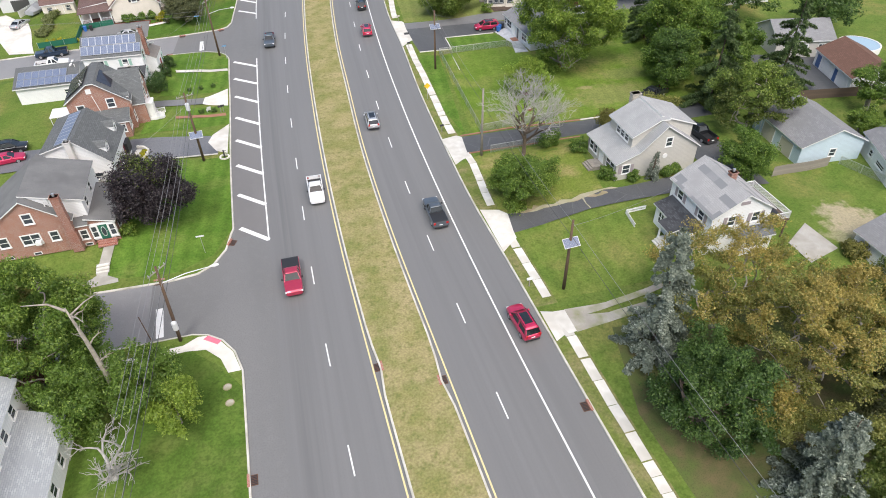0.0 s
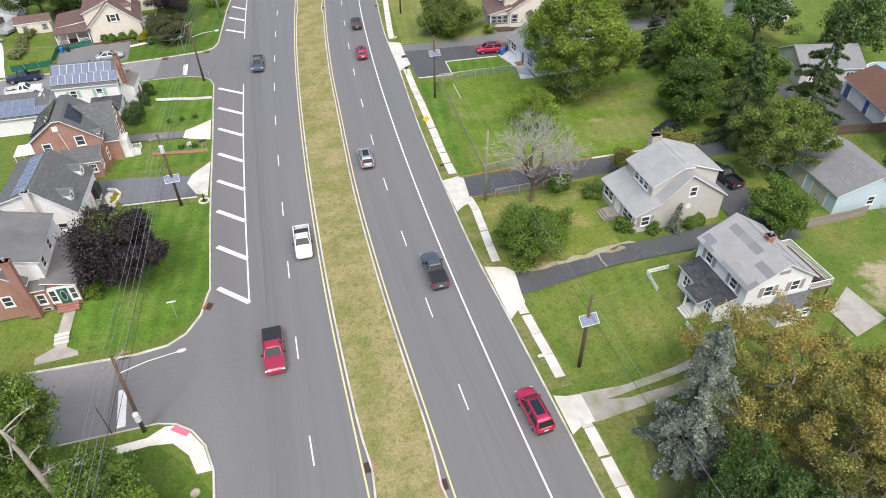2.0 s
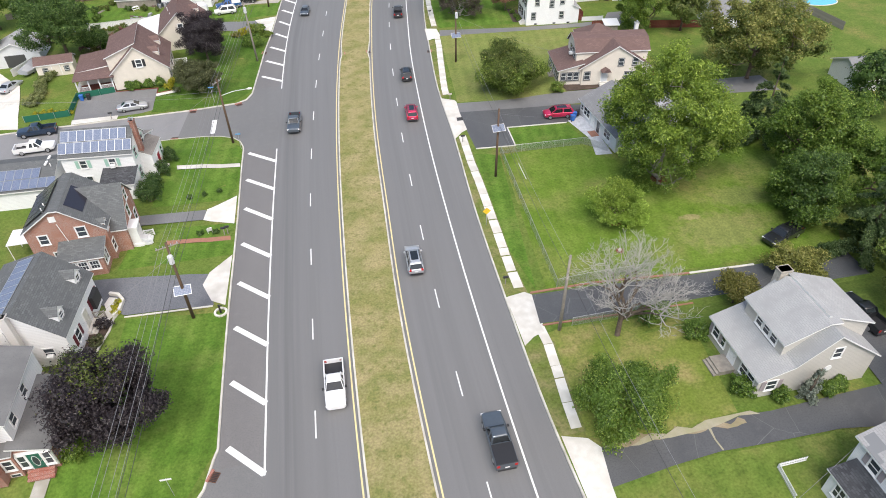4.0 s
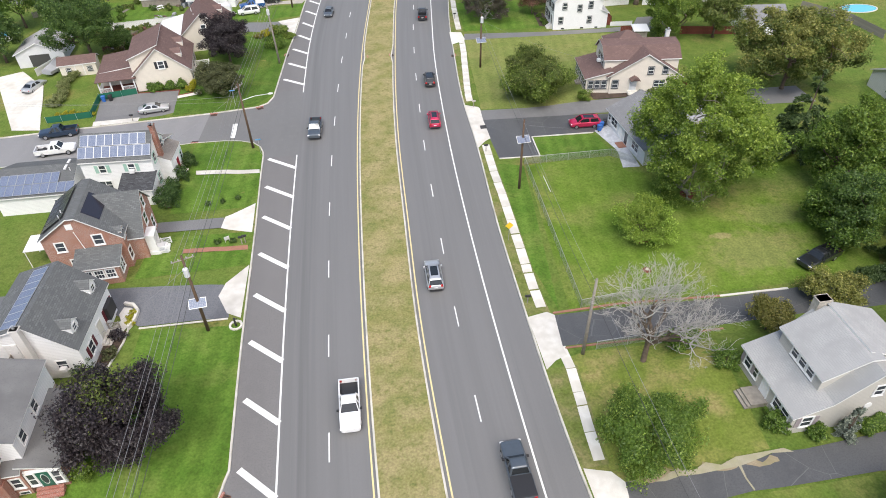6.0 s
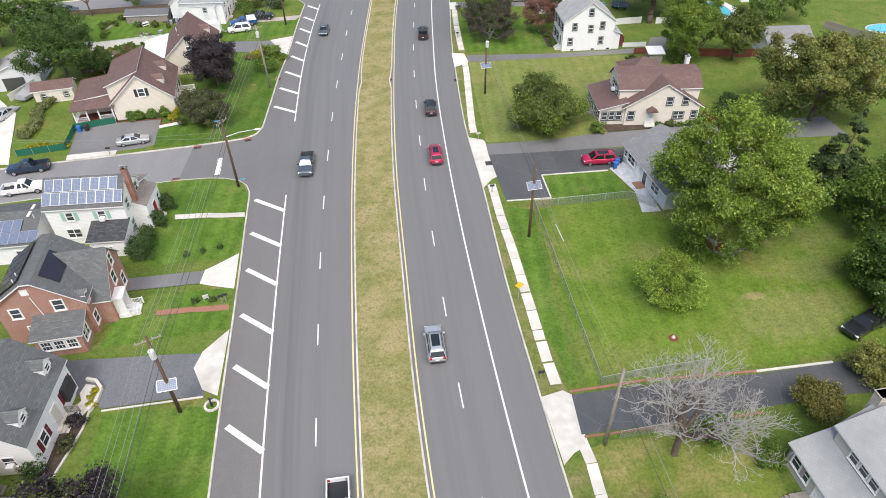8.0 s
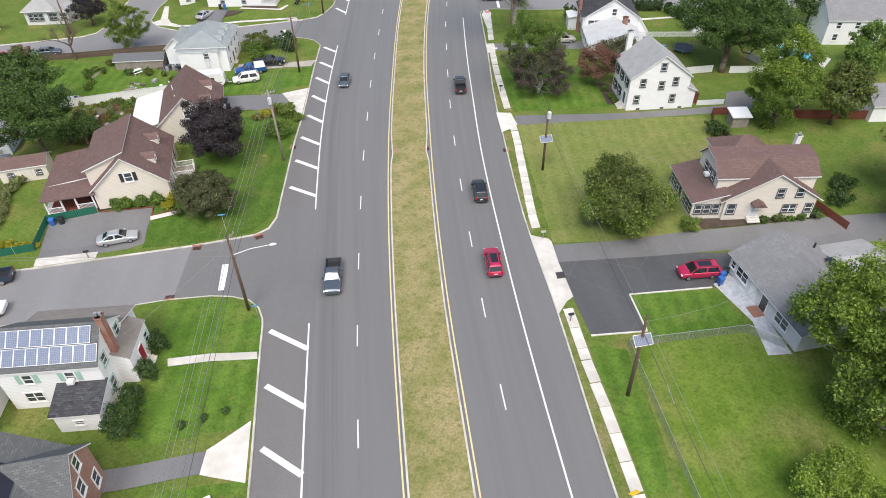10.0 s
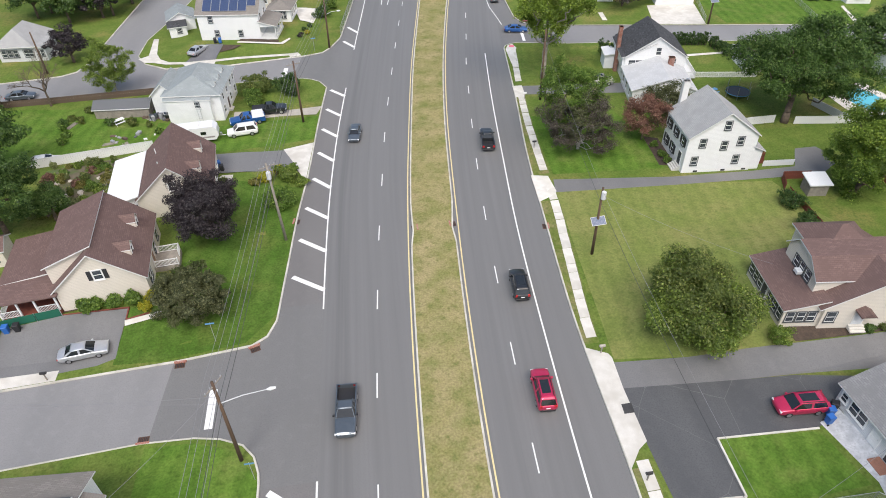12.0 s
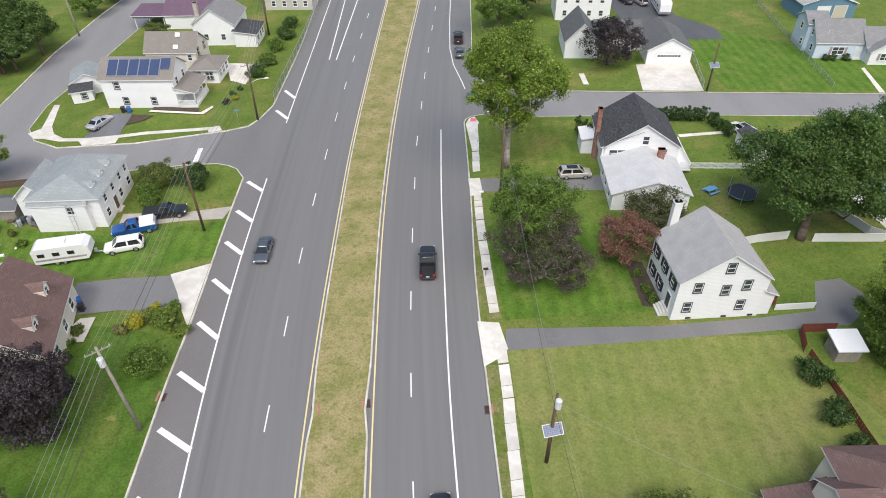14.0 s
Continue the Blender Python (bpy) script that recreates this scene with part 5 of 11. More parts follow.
for xx, yy in ((-4.2, -4.6), (-1.3, -4.6), (4.15, -4.5)):
    g = Geo(); g.box(xx - 0.42, xx + 0.42, yy - 0.05, yy + 0.02, 0.12, 0.5)
    a = g.build("cellar_window", TRIM, h)
    g = Geo(); g.box(xx - 0.34, xx + 0.34, yy - 0.06, yy - 0.04, 0.18, 0.44); g.build("pane", GLASS, a)
for yy in (-2.2, 0.8):
    window(h, 5.0, yy, 4.1, 0, 0.85, 1.15)
for yy in (-2.6, -0.4, 1.8):
    window(h, 7.5, yy, 0.9, 0, 1.0, 1.4, TRIM, None)
g = Geo(); g.box(4.8, 7.55, -4.35, -4.21, 0.55, 2.75); g.build("porch_front", TRIM, h)
door(h, 6.15, -4.37, 0.55, -90, 1.0, 2.0, DOOR_GREEN)
g = Geo()
for r0, r1 in ((0.0, 0.2), (0.24, 0.27)):
    ring = [(math.cos(k * math.pi / 10), math.sin(k * math.pi / 10)) for k in range(20)]
    for k in range(20):
        (a, b), (c, d) = ring[k], ring[(k + 1) % 20]
        g.face([(6.15 + a * r0, -4.44, 1.6 + b * r0 * 2.6), (6.15 + a * r1, -4.44, 1.6 + b * r1 * 2.6), (6.15 + c * r1, -4.44, 1.6 + d * r1 * 2.6), (6.15 + c * r0, -4.44, 1.6 + d * r0 * 2.6)], 0 if r0 == 0 else 1)
g.build("oval_door_light", [GLASS, TRIM], h)
for xx in (5.2, 7.1):
    window(h, xx, -4.37, 0.95, -90, 0.6, 1.5)
steps(h, 6.15, -4.4, -90, 2.1, 3, mat=siding("step_brick", (0.32, 0.1, 0.07), brick=(0.27, 0.09, 0.06)))
g = Geo()
for k in range(2):
    g.tube([(1.4 + k * 0.35, -3.9 + k * 0.2, 5.6), (1.4 + k * 0.35, -3.9 + k * 0.2, 6.7)], 0.06, 8)
g.build("vent_pipe", TRIM, h)
# --- white cape with dormers
h = house("white_cape_house", "white cape house with grey shingles, two dormers and maroon shutters", -28.6, 84.4, -3)
wing(h, -2.8, 4.65, -5.0, 3.8, [(0, 6.0), (0.52, 7.1), (1, 3.85)], 'y', WHITE, R_DARK, over=0.3)
for yy in (-3.0, 2.4):
    dormer(h, 4.1, yy, 4.15, 0, 1.45, 1.1, 2.6)
window(h, 4.65, -3.0, 1.2, 0, 0.95, 1.35, TRIM, SHUT_RED)
window(h, 4.65, 2.2, 1.2, 0, 1.5, 1.4, TRIM, SHUT_RED, True)
g = Geo(); g.box(4.66, 5.1, 1.3, 3.1, 1.15, 2.7); g.build("bay_window", SHUT_BLACK, h)
door(h, 4.65, -0.4, 0.6, 0, 1.0, 2.0, plain("cream_door", (0.6, 0.58, 0.5)))
steps(h, 4.65, -0.4, 0, 2.0, 3)
railing(h, [(4.8, 0.7), (5.9, 0.7)], 0.9, 0.4, WOOD_GREY)
window(h, 2.6, -5.0, 1.3, -90, 1.0, 1.1)
g = Geo(); g.bevel_box(2.3, 2.9, -5.5, -5.0, 1.25, 1.65, 0.03); g.build("window_air_conditioner", TRIM, h)
door(h, -0.9, -5.0, 3.0, -90, 1.0, 2.0, TRIM)
chimney(h, 0.6, -5.35, 0, 7.4, 0.7, 0.6, plain("rendered_chimney", (0.6, 0.58, 0.55), 0.9))
solar_array(h, (-1.15, 3.5, 6.44), (0, -1, 0), (0.962, 0, 0.273), 8, 1, 1.02, 1.7, SOLAR)
g = Geo(); g.box(-3.6, -1.2, -7.2, -5.05, 2.8, 2.95)
for xx in (-3.5, -1.3):
    g.box(xx - 0.06, xx + 0.06, -7.15, -7.03, 0, 3.8)
g.build("deck", WOOD_GREY, h)
railing(h, [(-3.55, -5.1), (-3.55, -7.1), (-1.25, -7.1), (-1.25, -5.1)], 0.9, 2.95, WOOD_GREY)
g = Geo()
for i in range(12):
    g.box(-1.15 + i * 0.28, -0.85 + i * 0.28, -7.1, -6.2, 2.7 - i * 0.22, 2.78 - i * 0.22)
g.build("deck_stair", WOOD_GREY, h)
# --- brick colonial with black solar panels
h = house("brick_colonial_house", "red brick house with grey roof, black solar panels, white entrance", -27.8, 98.6, 2)
wing(h, -4.1, 4.2, -3.1, 4.4, [(0, 5.2), (0.42, 7.55), (0.53, 7.55), (1, 4.5)], 'y', BRICK, R_DARK, over=0.3)
wing(h, 0.6, 5.8, -1.9, 4.4, [(0, 3.25), (0.58, 7.1), (1, 4.5)], 'x', BRICK, R_DARK, ends=0.25, over=0.3)
wing(h, -0.8, 3.6, -5.75, -3.12, [(0, 2.5), (1, 3.3)], 'x', BRICK, R_DARK, over=0.25)
window(h, 3.6, -4.5, 1.0, 0, 1.3, 1.35, TRIM, None, True, True)
for xx in (0.2, 1.4, 2.6):
    window(h, xx, -5.75, 1.0, -90, 0.95, 1.1, TRIM, None, False, True)
window(h, -2.4, -3.1, 3.4, -90, 0.95, 1.2)
window(h, 1.7, -3.1, 3.8, -90, 1.0, 1.3)
window(h, -1.6, -3.1, 0.9, -90, 0.9, 1.2)
g = Geo(); g.box(-1.0, -0.3, -3.18, -3.08, 6.2, 6.9); g.build("vent_panel", TRIM, h)
g = Geo(); g.tube([(-0.4, -3.18, 5.9), (0.0, -3.18, 3.3)], 0.05, 6); g.build("downpipe", TRIM, h)
window(h, 4.2, -2.5, 1.0, 0, 0.9, 1.4)
dormer(h, 4.15, -2.35, 3.5, 0, 0.95, 1.5, 1.8, BRICK, R_DARK)
window(h, 5.8, 2.2, 4.7, 0, 0.8, 1.3)
window(h, 5.8, 1.2, 2.9, 0, 0.95, 1.5)
window(h, 5.8, 3.2, 0.9, 0, 0.9, 1.5)
g = Geo(); g.box(5.82, 6.9, -1.5, 0.4, 2.6, 2.85); g.box(5.82, 6.8, -1.4, -1.25, 0.4, 2.6); g.box(5.82, 6.8, 0.15, 0.3, 0.4, 2.6); g.box(5.82, 7.0, -1.5, 0.4, 0, 0.45)
g.build("entrance_porch", TRIM, h)
door(h, 5.84, -0.55, 0.45, 0, 1.0, 2.0, TRIM)
steps(h, 7.0, -0.55, 0, 1.6, 3, mat=TRIM)
railing(h, [(6.9, -1.4), (8.0, -1.4)], 0.8, 0.2)
railing(h, [(6.9, 0.3), (8.0, 0.3)], 0.8, 0.2)
solar_array(h, (2.05, -1.9, 6.05), (0, 1, 0), (-0.788, 0, 0.616), 3, 1, 1.35, 2.0, SOLAR_BLACK, 0.0, SOLAR_BLACK)
solar_array(h, (-3.9, 4.0, 5.4), (0, -1, 0), (0.83, 0, 0.56), 5, 2, 1.3, 1.75, SOLAR_BLACK, 0.0, SOLAR_BLACK)
for yy in (-2.2, -1.2):
    g = Geo(); g.tube([(-1.6, yy, 6.6), (-1.6, yy, 7.6)], 0.06, 8); g.build("vent_pipe", TRIM, h)
g = Geo(); g.box(-7.6, -4.2, -0.9, 2.2, 2.35, 2.45)
for xx, yy in ((-7.5, -0.8), (-7.5, 2.1)):
    g.tube([(xx, yy, 0), (xx, yy, 2.4)], 0.05, 6)
g.build("awning", TRIM, h)
# --- white colonial with rows of solar panels
h = house("white_solar_house", "white two-storey house with mint shutters and two rows of solar panels", -26.9, 114.6, -4)
wing(h, -4.9, 4.15, -2.9, 3.0, [(0, 5.3), (0.5, 7.6), (1, 5.3)], 'x', WHITE, R_DARK, ends=0.15)
wing(h, 0.2, 4.1, -5.9, -2.92, [(0, 2.3), (1, 3.1)], 'x', WHITE, R_CHAR, over=0.2)
wing(h, 4.17, 5.7, -0.7, 4.2, [(0, 4.0), (1, 3.3)], 'y', WHITE, R_TAUPE, over=0.1, ends=0.1)
wing(h, -4.9, 4.1, 3.02, 6.0, [(0, 4.6), (1, 3.6)], 'x', WHITE, R_TAUPE)
sl = slope_uv((0, -2.9, 5.3), (0, 0.05, 7.6))
solar_array(h, Vector((-4.95, -2.9, 5.3)) + sl * 0.3, (1, 0, 0), sl, 9, 1, 1.0, 1.55)
solar_array(h, Vector((-4.7, -2.9, 5.3)) + sl * 1.95, (1, 0, 0), sl, 8, 1, 1.02, 1.55)
chimney(h, 4.45, 0.0, 0, 8.5, 0.55, 0.75, CHIMB, 2)
for xx in (-2.3, 1.4):
    window(h, xx, -2.9, 3.5, -90, 0.85, 1.1, TRIM, SHUT_GREEN)
g = Geo(); g.bevel_box(1.1, 1.7, -3.45, -2.9, 3.45, 3.85, 0.03); g.build("window_air_conditioner", TRIM, h)
window(h, -2.6, -2.9, 1.0, -90, 1.6, 1.2, TRIM, None, True)
for yy in (-1.7, 2.0):
    window(h, 4.15, yy, 4.1, 0, 0.85, 1.2, SHUT_GREEN)
window(h, 4.15, -2.0, 1.2, 0, 0.85, 1.3, SHUT_GREEN)
door(h, 5.7, 1.6, 0.5, 0, 1.0, 2.0, DOOR_RED)
window(h, 5.7, 3.4, 1.4, 0, 0.7, 1.1, SHUT_GREEN)
window(h, 2.2, -5.9, 1.0, -90, 0.8, 0.5)
steps(h, 5.7, 1.6, 0, 1.6, 3)
# --- its garage
h = house("white_garage", "white garage with dark shingles and rooftop solar panels", -37.9, 111.6, -1, "garages and sheds")
wing(h, -4.7, 4.4, -2.4, 6.0, [(0, 2.7), (0.55, 4.15), (1, 2.7)], 'x', WHITE, R_DARK)
sl = slope_uv((0, -2.4, 2.7), (0, 2.2, 4.15))
solar_array(h, Vector((-4.4, -2.55, 2.7)) + sl * 0.1, (1, 0, 0), sl, 9, 1, 1.02, 1.7)
solar_array(h, Vector((-4.4, -2.55, 2.7)) + sl * 1.85, (1, 0, 0), sl, 7, 1, 1.02, 1.7)
g = Geo(); g.tube([(4.0, 1.0, 3.4), (4.0, 1.0, 4.4)], 0.06, 8); g.build("vent_pipe", TRIM, h)
g = Geo(); g.box(3.2, 3.5, 1.0, 3.4, 4.1, 4.25); g.build("roof_board", TRIM, h)
window(h, 2.6, -2.4, 1.0, -90, 0.8, 0.8)
# --- beige cape with brown roof and corner porch
def brown_cape(x, y, rot, name, label):
    h = house(name, label, x, y, rot)
    wing(h, -4.6, 4.6, -5.6, 6.0, [(0, 3.0), (0.5, 7.0), (1, 3.0)], 'y', BEIGE, R_BROWN, over=0.4)
    dormer(h, 3.4, -2.4, 3.7, 0, 1.5, 1.35, 2.2, BEIGE, R_BROWN)
    dormer(h, 3.4, 2.8, 3.7, 0, 1.5, 1.35, 2.2, BEIGE, R_BROWN)
    return h
h = brown_cape(-28.3, 149.9, 6, "beige_cape_house", "beige cape house with brown roof, dormers and white-railed corner porch")
window(h, 0.2, -5.6, 3.6, -90, 0.95, 1.25, TRIM, SHUT_BLACK)
window(h, 4.6, -3.6, 0.9, 0, 1.4, 1.4, TRIM_D, None, True)
window(h, 4.6, 1.5, 0.9, 0, 1.0, 1.3, TRIM_D)
window(h, 4.6, 4.0, 0.9, 0, 1.0, 1.3, TRIM_D)
door(h, 4.6, -0.4, 0.5, 0, 1.0, 2.0, plain("oak_door", (0.25, 0.15, 0.08)))
wing(h, -4.9, 0.0, -4.3, 5.9, [(0, 5.3), (1, 7.1)], 'y', BEIGE, R_BROWN, over=0.3, base=2.6)
wing(h, -10.6, -4.62, -2.6, 5.2, [(0, 2.75), (1, 3.4)], 'y', BEIGE, R_BROWN, over=0.2)
g = Geo(); g.box(-10.6, -4.7, -5.8, -2.6, 0.0, 0.45); g.build("porch_floor", WOOD_RED, h)
g = Geo()
k = [(-10.85, -6.1, 2.72), (-4.3, -6.1, 2.72), (-4.3, -2.6, 3.35), (-10.85, -2.6, 2.9)]
g.face(k); g.face([(a, b, c - 0.15) for a, b, c in k][::-1]); g.face([k[0], (k[0][0], k[0][1], 2.57), (k[1][0], k[1][1], 2.57), k[1]][::-1])
g.build("porch_roof", [R_BROWN], h)
for xx in (-10.5, -8.6, -6.9, -4.85):
    g = Geo(); g.box(xx - 0.09, xx + 0.09, -5.75, -5.57, 0.45, 2.65); g.build("porch_post", TRIM, h)
railing(h, [(-10.5, -3.0), (-10.5, -5.66), (-8.6, -5.66)], 0.9, 0.45)
railing(h, [(-6.9, -5.66), (-4.85, -5.66)], 0.9, 0.45)
g = Geo(); g.box(4.62, 7.4, -1.6, 1.4, 0, 0.6); g.build("front_deck", WOOD_GREY, h)
railing(h, [(4.8, -1.5), (7.3, -1.5)], 0.95, 0.6); railing(h, [(7.3, 0.1), (7.3, 1.3), (4.8, 1.3)], 0.95, 0.6)
for i, (xx, yy) in enumerate(((-2.0, 1.0), (-2.6, 2.6))):
    g = Geo(); g.tube([(xx, yy, 4.6), (xx, yy, 5.6)], 0.07, 8); g.build("vent_pipe", TRIM, h)
# --- second brown-roofed cape with a white sunroom
h = brown_cape(-22.9, 166.2, 6, "beige_sunroom_house", "beige cape house with brown shingle roof and a white-roofed sunroom")
window(h, 0.0, -5.6, 3.7, -90, 0.9, 1.2)
for yy in (-3.6, 0.2, 3.6):
    window(h, 4.6, yy, 0.9, 0, 1.0, 1.3, TRIM)
wing(h, -8.4, -4.62, -5.2, 5.8, [(0, 2.5), (1, 3.3)], 'y', TRIM, METAL_W, over=0.3)
for yy in (-3.2, -1.4, 0.6, 2.6):
    window(h, -8.4, yy, 0.6, 180, 1.4, 1.6, TRIM, None, True)
for xx in (-7.5, -6.3, -5.2):
    window(h, xx, -5.2, 0.5, -90, 0.9, 1.7, TRIM, None, True)
for i, (xx, yy) in enumerate(((-1.6, -2.0), (-2.2, 1.6))):
    g = Geo(); g.tube([(xx, yy, 5.2), (xx, yy, 6.0)], 0.07, 8); g.build("vent_pipe", TRIM, h)
# --- white two-storey with grey-green roof
h = house("white_green_roof_house", "white two-storey house with grey-green hipped roof and small dormers", -22.8, 191.9, -6)
hip(h, -4.6, 4.2, -5.6, 4.6, 4.7, 6.9, WHITE, R_GREEN, 0.4, 3.0)
wing(h, -7.4, -3.4, -3.6, 2.6, [(0, 3.9), (0.5, 5.7), (1, 3.9)], 'y', WHITE, R_GREEN)
wing(h, -4.4, 2.6, -6.3, -5.62, [(0, 4.05), (1, 4.5)], 'x', WHITE, R_GREEN, over=0.15)
for yy in (-3.6, -0.9, 1.8):
    dormer(h, 3.3, yy, 4.95, 0, 1.25, 0.55, 1.9, WHITE, R_GREEN)
for yy in (-3.8, -1.2, 1.4, 3.6):
    window(h, 4.2, yy, 3.0, 0, 0.8, 1.0)
for yy in (-4.2, 0.4, 3.4):
    window(h, 4.2, yy, 0.9, 0, 0.9, 1.2)
door(h, 4.2, -1.6, 0.2, 0, 0.95, 2.05, WOOD_DARK)
steps(h, 4.2, -1.6, 0, 1.4, 2)
window(h, 0.6, -6.3, 2.7, -90, 0.95, 1.1)
g = Geo()
for s in (-0.25, 0.25):
    g.tube([(1.0 + s, -7.3, 0), (0.6 + s, -6.45, 4.3)], 0.035, 6)
for i in range(12):
    f = (i + 0.5) / 12
    g.tube([(1.0 - 0.4 * f - 0.25, -7.3 + 0.85 * f, 4.3 * f), (1.0 - 0.4 * f + 0.25, -7.3 + 0.85 * f, 4.3 * f)], 0.02, 5)
lad = g.build("ladder", STEEL)
lad.matrix_basis = pose(-22.8, 191.9, GZ, 0, 0, -6)
tagged(lad, "aluminium ladder leaning on a white wall", "ladder")
# --- white house with blue solar array
h = house("white_corner_house", "white two-storey house with taupe shingle roof and a blue solar array", -21.2, 224.4, -9)
wing(h, -6.0, 6.2, -3.4, 3.8, [(0, 5.2), (0.5, 7.6), (1, 5.2)], 'x', WHITE, R_TAUPE)
sl = slope_uv((0, -3.4, 5.2), (0, 0.2, 7.6))
solar_array(h, Vector((-4.8, -3.4, 5.2)) + sl * 0.55, (1, 0, 0), sl, 5, 1, 1.72, 3.2, SOLAR_BLUE, 0.06)
solar_array(h, Vector((4.1, -3.4, 5.2)) + sl * 1.75, (1, 0, 0), sl, 1, 1, 1.7, 2.2, SOLAR_BLUE)
for xx, zz in ((-3.4, 3.6), (-2.6, 0.8), (2.2, 0.8)):
    window(h, xx, -3.4, zz, -90, 0.85, 1.15, TRIM_D)
window(h, 6.2, -1.6, 3.6, 0, 0.9, 1.2); window(h, 6.2, 1.6, 3.6, 0, 0.9, 1.2)
wing(h, 6.22, 9.4, -3.4, 3.2, [(0, 3.5), (1, 2.7)], 'y', WHITE, R_TAUPE, base=2.5, over=0.3)
g = Geo(); g.box(6.25, 9.4, -3.4, 3.2, 0, 0.5); g.build("porch_floor", TRIM, h)
for yy in (-3.2, -1.1, 1.0, 3.0):
    g = Geo(); g.box(9.15, 9.3, yy - 0.08, yy + 0.08, 0.5, 2.6); g.build("porch_post", TRIM, h)
railing(h, [(6.3, -3.3), (9.25, -3.3), (9.25, 3.1)], 0.8, 0.5)
h = house("white_shed", "small white outbuilding with grey roof and a lean-to", -32.6, 229.4, 12, "garages and sheds")
wing(h, -2.6, 2.8, -1.6, 4.4, [(0, 2.6), (0.5, 4.0), (1, 2.6)], 'y', WHITE, R_GREEN)
wing(h, -2.6, 0.8, -4.4, -1.62, [(0, 2.0), (1, 2.4)], 'x', WHITE, R_CHAR, over=0.2)
window(h, -0.6, -4.4, 0.8, -90, 0.9, 0.9, TRIM_D)
# --- houses beyond it
h = house("taupe_roof_house", "white house with taupe shingle roof, roof windows and hipped porch", -18.0, 237.6, -10)
wing(h, -4.8, 4.6, -2.8, 4.2, [(0, 4.2), (0.42, 6.9), (1, 3.9)], 'x', CREAM, R_TAUPE)
hip(h, 4.62, 9.6, -7.0, -0.6, 2.6, 3.9, WHITE, R_TAUPE, 0.35)
for yy in (-5.6, -3.8, -2.0):
    window(h, 9.6, yy, 0.8, 0, 1.1, 1.4, TRIM, None, True)
for xx in (5.8, 8.0):
    window(h, xx, -7.0, 0.8, -90, 1.2, 1.4, TRIM_D, None, True)
window(h, 3.4, -2.8, 2.6, -90, 0.8, 1.1)
for yy in (-1.2, 2.2):
    window(h, 4.6, yy, 3.2, 0, 0.85, 1.2, TRIM_D)
sl = slope_uv((0, -2.8, 4.2), (0, 0.14, 6.9))
for xx, k in ((1.0, 0.5), (1.2, 2.9)):
    g = Geo()
    o = Vector((xx, -2.8, 4.2)) + sl * k
    nrm = Vector((1, 0, 0)).cross(sl)
    for z0, z1, w in ((0.05, 0.3, 0.45), (0.3, 0.36, 0.38)):
        pts = [o + Vector((1, 0, 0)) * a * w + sl * (b * 0.4 + 0.4) for a, b in ((-1, -1), (1, -1), (1, 1), (-1, 1))]
        g.solid([tuple(p + nrm * z0) for p in pts] + [tuple(p + nrm * z1) for p in pts], [(3, 2, 1, 0), (4, 5, 6, 7), (0, 1, 5, 4), (1, 2, 6, 5), (2, 3, 7, 6), (3, 0, 4, 7)])
    g.build("roof_window", TRIM, h)
h = house("white_gable_house", "white gabled house with grey roof and a dark-roofed side porch", -9.4, 252.5, -9)
wing(h, -6.5, 2.0, -5, 5, [(0, 4.4), (0.5, 7.4), (1, 4.4)], 'y', WHITE, R_GREY)
wing(h, 2.02, 6.5, -6, 1.0, [(0, 3.2), (1, 2.6)], 'y', WHITE, R_CHAR)
for xx in (-4, -0.5):
    window(h, xx, -5, 1.2, -90, 0.9, 1.2)
for yy in (-4.4, -2.2, -0.4):
    window(h, 6.5, yy, 0.9, 0, 1.0, 1.2)
chimney(h, -5.6, -3, 3, 8.2, 0.8, 0.7, STONE, 0)
h = house("plum_roof_house", "white house with plum coloured shingle roof and carport", -14.5, 261.5, -9)
wing(h, -9.5, 4.0, -3.5, 4.5, [(0, 3.0), (0.5, 5.0), (1, 3.0)], 'x', WHITE, R_PURPLE)
wing(h, -16.5, -9.52, -3.5, 3.0, [(0, 2.8), (1, 3.2)], 'x', DARK_OPENING, R_PURPLE, base=2.4)
for xx, yy in ((-16.2, -3.2), (-13, -3.2), (-9.9, -3.2), (-16.2, 2.7)):
    g = Geo(); g.box(xx - 0.08, xx + 0.08, yy - 0.08, yy + 0.08, 0, 2.5); g.build("carport_post", TRIM, h)
h = house("grey_far_house", "grey house with several white windows", 3.0, 271, -9)
wing(h, -6, 5, -4, 4, [(0, 5), (0.5, 7.4), (1, 5)], 'x', GREY_S, R_DARK)
for xx in (-4, -1.5, 1, 3.4):
    window(h, xx, -4, 3.4, -90, 0.9, 1.2); window(h, xx, -4, 0.9, -90, 0.9, 1.2)
h = house("grey_west_house", "pale grey bungalow with light hipped roof behind a garden tree", -61.2, 222.3, -5)
hip(h, -3.6, 3.4, -4.3, 4.2, 3.0, 5.8, LGREY, R_LIGHT, 0.45, 2.4)
wing(h, 3.42, 5.4, -4.2, 1.0, [(0, 3.0), (1, 2.5)], 'y', LGREY, R_LIGHT, over=0.25)
for xx in (-2.4, -1.3, -0.2, 1.8, 2.7):
    window(h, xx, -4.3, 0.95, -90, 0.85, 1.35, TRIM_D)
window(h, 4.4, -4.2, 0.9, -90, 1.3, 1.3, TRIM_D, None, True)
steps(h, 5.4, -1.5, 0, 2.0, 3)
h = house("cream_west_house", "cream house with grey roof at the far street", -76, 214, -12)
wing(h, -5, 5, -4, 4, [(0, 3.2), (0.5, 6.0), (1, 3.2)], 'x', CREAM, R_GREY)
window(h, 2, -4, 0.9, -90, 1.2, 1.3, TRIM_D)
